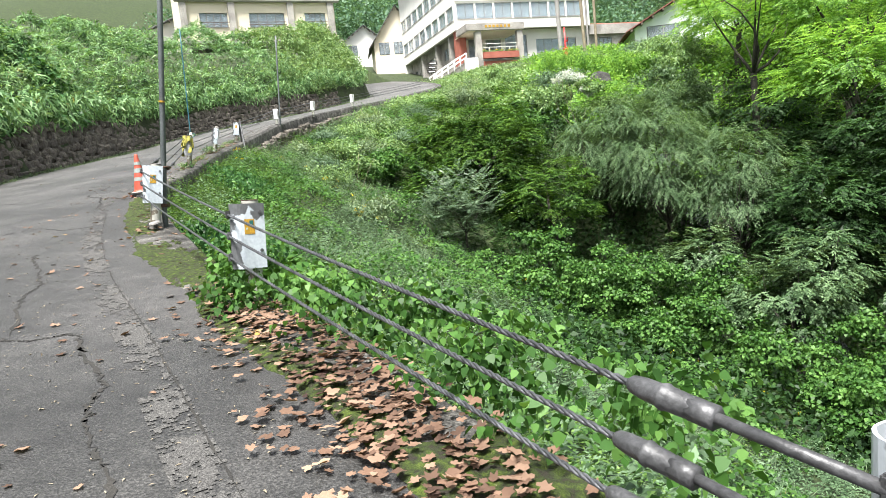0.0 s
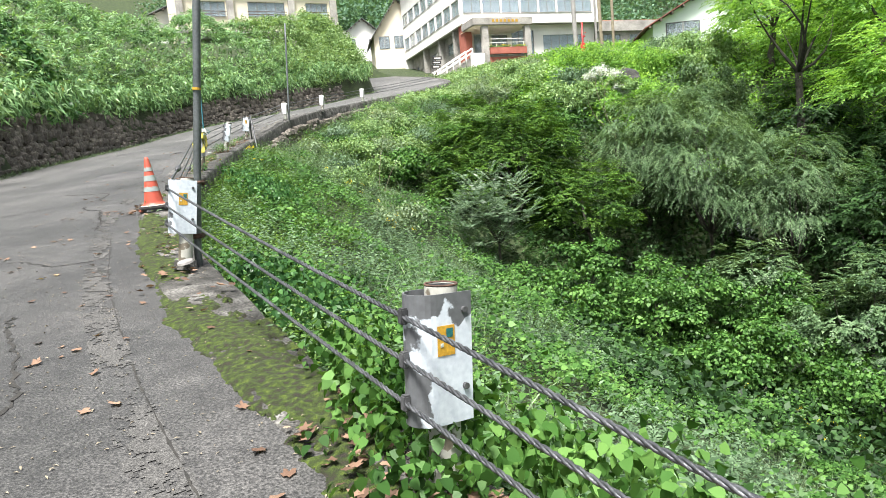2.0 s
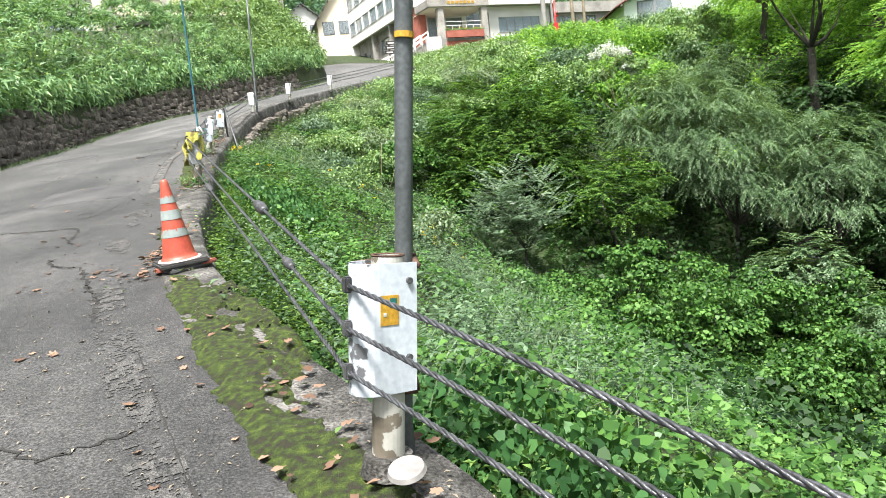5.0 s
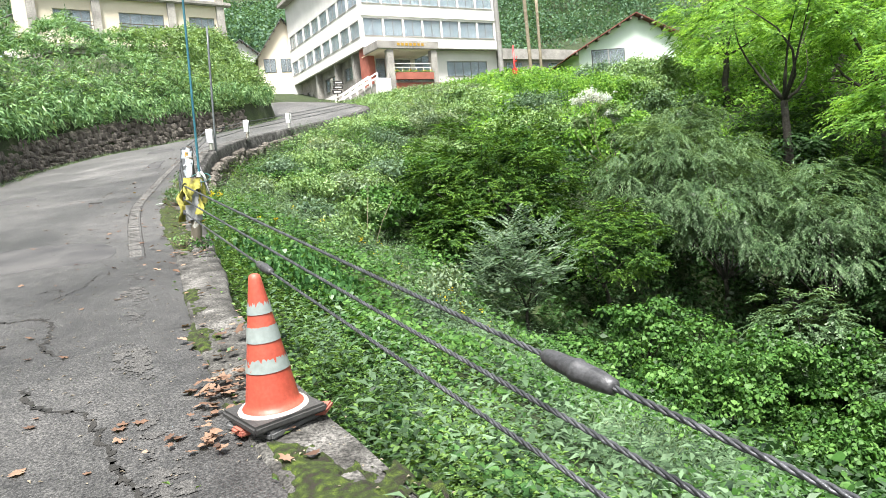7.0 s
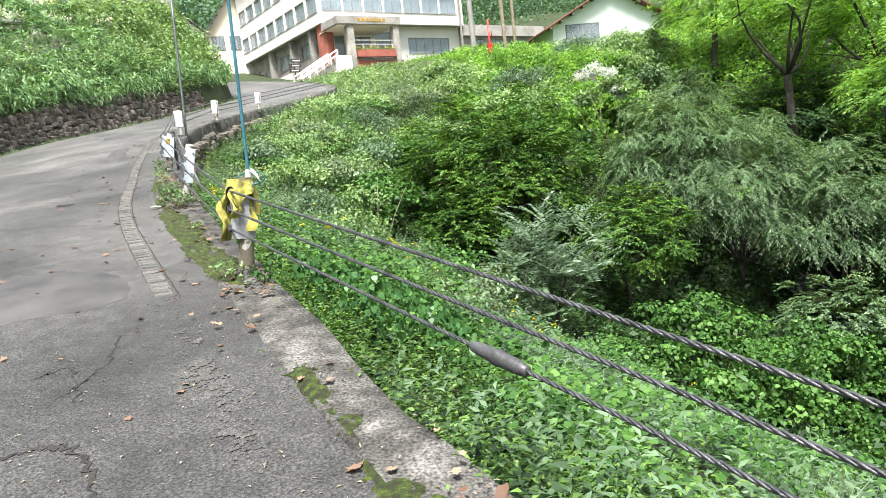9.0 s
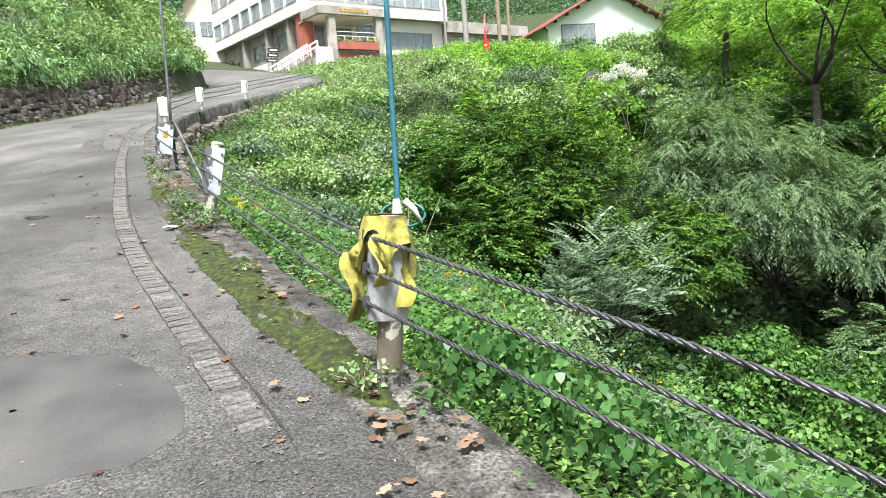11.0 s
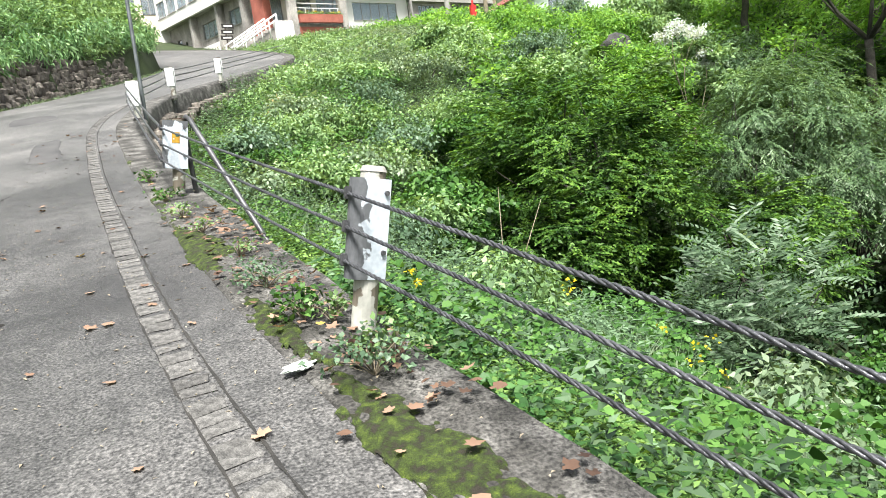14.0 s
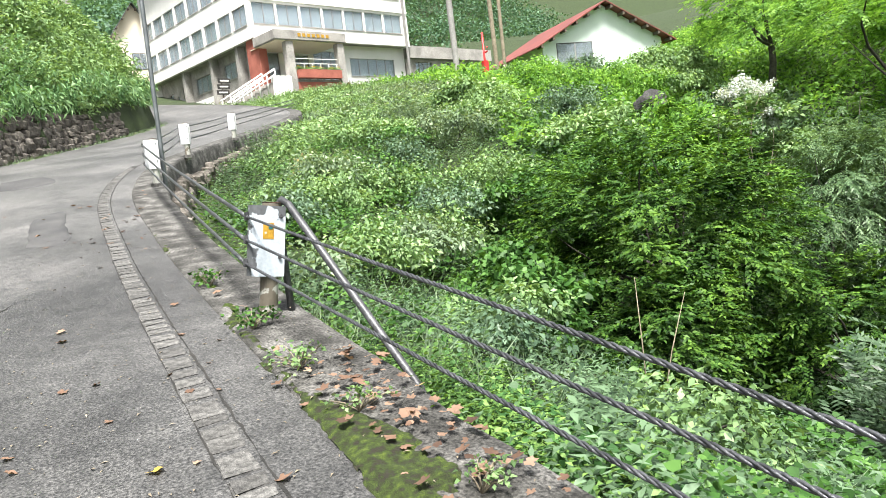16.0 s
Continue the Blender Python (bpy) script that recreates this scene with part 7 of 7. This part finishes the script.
def rubble_wall(name, line, normal, foot, height, batter, pieces, label, seed, size=0.34):
    """A wall face of fitted stones against a dark backing; the first pieces are objects of their own, the rest one mesh."""
    rg = random.Random(seed)
    n = len(line)
    top = line + normal * batter
    wall = ribbon(name, line + normal * 0.16, top + normal * 0.16, foot - 0.3, foot + height, M_SOIL)
    tagged(wall, label, "wall", kind="structure")
    s = np.concatenate([[0], np.cumsum(np.linalg.norm(np.diff(line, axis=0), axis=1))])
    jobs = []
    z = 0.0
    row = 0
    while z < 1.0:
        h = size * rg.uniform(0.75, 1.1) / max(height.mean(), 0.3)
        d = -rg.random() * size
        while d < s[-1]:
            w = size * rg.uniform(0.7, 1.6)
            hh_ = h * rg.uniform(0.8, 1.5)
            jobs.append((d + w / 2, z + h * rg.uniform(0.15, 0.85), w, hh_, rg.randrange(8), rg.uniform(-9, 9), rg.uniform(-0.04, 0.05)))
            d += w * 0.98
        z += h * 0.96
        row += 1
    rest, made = [], 0
    for d, zz, w, h, k, turn, proud in jobs:
        if d < 0 or d > s[-1]:
            continue
        g = lambda a: np.interp(d, s, a)
        x, y = g(line[:, 0]) + g(normal[:, 0]) * (batter * zz + 0.10 - proud), g(line[:, 1]) + g(normal[:, 1]) * (batter * zz + 0.10 - proud)
        hh = g(height)
        ang = math.degrees(math.atan2(g(normal[:, 1]), g(normal[:, 0]))) - 90
        m = pose(x, y, g(foot) + zz * hh, turn * 0.4, turn, ang + turn * 0.5) @ Matrix.Diagonal((w * 1.02, 0.30, h * hh * 1.04, 1))
        if pieces(x, y) and made < 300:
            ob = new("stone", STONES[k])
            ob.parent = wall
            ob.matrix_local = m
            made += 1
        else:
            me = STONES[k]
            v = np.array([m @ q.co for q in me.vertices])
            rest.append((v, [list(p.vertices) for p in me.polygons]))
    if rest:
        vs, fs, c = [], [], 0
        for v, f in rest:
            vs += [tuple(q) for q in v]
            fs += [[a + c for a in p] for p in f]
            c += len(v)
        me = bpy.data.meshes.new("stonework")
        me.from_pydata(vs, [], fs)
        me.materials.append(M_STONES)
        ob = new("stonework", me)
        ob.parent = wall
        tagged(ob, kind="stuff")
    return wall


sel = slice(4 * 12, 16 * 12)
hs_ = 1.15 + 0.2 * np.sin(ALONG * 0.35)
rubble_wall("wall_hill", HILL[sel], UPHILL[sel], ROAD_Z[sel], hs_[sel], 0.35, lambda x, y: 18 < y < 40, "low wall of dark fitted rubble stones under the hedge", 3, 0.235)
sel = slice(10 * 12 + 4, 16 * 12)
lo_ = EDGE[sel] + OUTWARD[sel] * 0.78
rubble_wall("wall_valley", lo_, -OUTWARD[sel], ROAD_Z[sel] - 1.75, np.full(len(lo_), 1.2), 0.10, lambda x, y: y < 36, "rubble retaining wall below the lane", 5, 0.27)


def worn_strip():
    """The worn strip of short cracked slabs along the lane, further down only a pale rubbed band."""
    me_all = []
    for k in range(8):
        rg = random.Random(90 + k)
        bm = boxed(-0.072, 0.072, -0.046, 0.046, -0.02, 0.0, bevel=0.006)
        for v in bm.verts:
            v.co.x += rg.uniform(-0.012, 0.006)
            v.co.y += rg.uniform(-0.009, 0.009)
            v.co.z += rg.uniform(-0.0015, 0.0015)
        me = bpy.data.meshes.new("slab")
        bm.to_mesh(me)
        bm.free()
        me.materials.append(M_SLAB)
        me_all.append(me)
    strip = tagged(new("worn_strip"), "worn strip of short cracked slabs along the asphalt", "strip", kind="structure")
    rg = random.Random(7)
    d = float(np.interp(15.4, EDGE[:, 1], ALONG))
    for n in range(300):
        y = float(np.interp(d, ALONG, EDGE[:, 1]))
        if y > 34:
            break
        long = rg.uniform(0.6, 1.5)
        d += 0.046 * long
        off = float(np.interp(y, *STRIP))
        p, q = edge_point(y, off), edge_point(y + 0.05, off)
        slope = math.atan2(q.z - p.z, (Vector((q.x, q.y)) - Vector((p.x, p.y))).length)
        head = math.atan2(q.y - p.y, q.x - p.x)
        z = float(on_road([(p.x, p.y)], 0)[0]) + 0.0045 + rg.uniform(-0.0015, 0.0015)
        m = Matrix.Translation((p.x, p.y, z)) @ Matrix.Rotation(head - math.pi / 2, 4, "Z") @ Matrix.Rotation(slope, 4, "X") @ pose(0, 0, 0, 0, 0, rg.uniform(-5, 5)) @ Matrix.Diagonal((rg.uniform(0.92, 1.04), long * 0.97, 1, 1))
        d += 0.046 * long + 0.004
        ob = new("slab", me_all[rg.randrange(8)])
        ob.parent = strip
        ob.matrix_local = m
    # the rubbed band, in ragged patches
    rows, cols = 1500, 15
    u = np.linspace(-0.11, 0.1, cols)
    lines = [strip_line(0, 15.6, a, rows, 0.0) for a in u]
    xy = np.stack(lines, 1)
    nz = np.array([[noise.noise(Vector((p[0] * 2.2, p[1] * 2.2, 3.0))) + 0.7 * noise.noise(Vector((p[0] * 14, p[1] * 14, 6.0))) + 0.5 * noise.noise(Vector((p[0] * 40, p[1] * 40, 9.0))) for p in row] for row in xy])
    dens = nz - 0.05 - np.abs(u)[None] * 3.0 + np.interp(xy[..., 1], [0, 4, 7, 9.5, 11, 13, 15.6], [0.25, 0.25, 0.25, 0.0, 0.0, -0.1, -0.1])
    a, b = np.meshgrid(np.arange(rows - 1), np.arange(cols - 1), indexing="ij")
    f = np.stack([a * cols + b, (a + 1) * cols + b, (a + 1) * cols + b + 1, a * cols + b + 1], -1)[dens[:-1, :-1] > 0]
    flat = xy.reshape(-1, 2)
    band = array_mesh("rubbed_band", np.column_stack([flat, on_road(flat, 0.0045)]), f[:, ::-1], M_BARE, strip)
    tagged(band, "pale rubbed aggregate", kind="stuff")


M_BARE = surface("bare_aggregate", [(0.3, (0.042, 0.041, 0.04)), (0.7, (0.10, 0.098, 0.094))], 60, 150, 0.95, 0.9, blotch=0.8)
M_SLAB = surface("worn_slab", [(0.34, (0.042, 0.041, 0.039)), (0.66, (0.14, 0.137, 0.13))], 30, 120, 0.95, 0.9, per="object")
worn_strip()
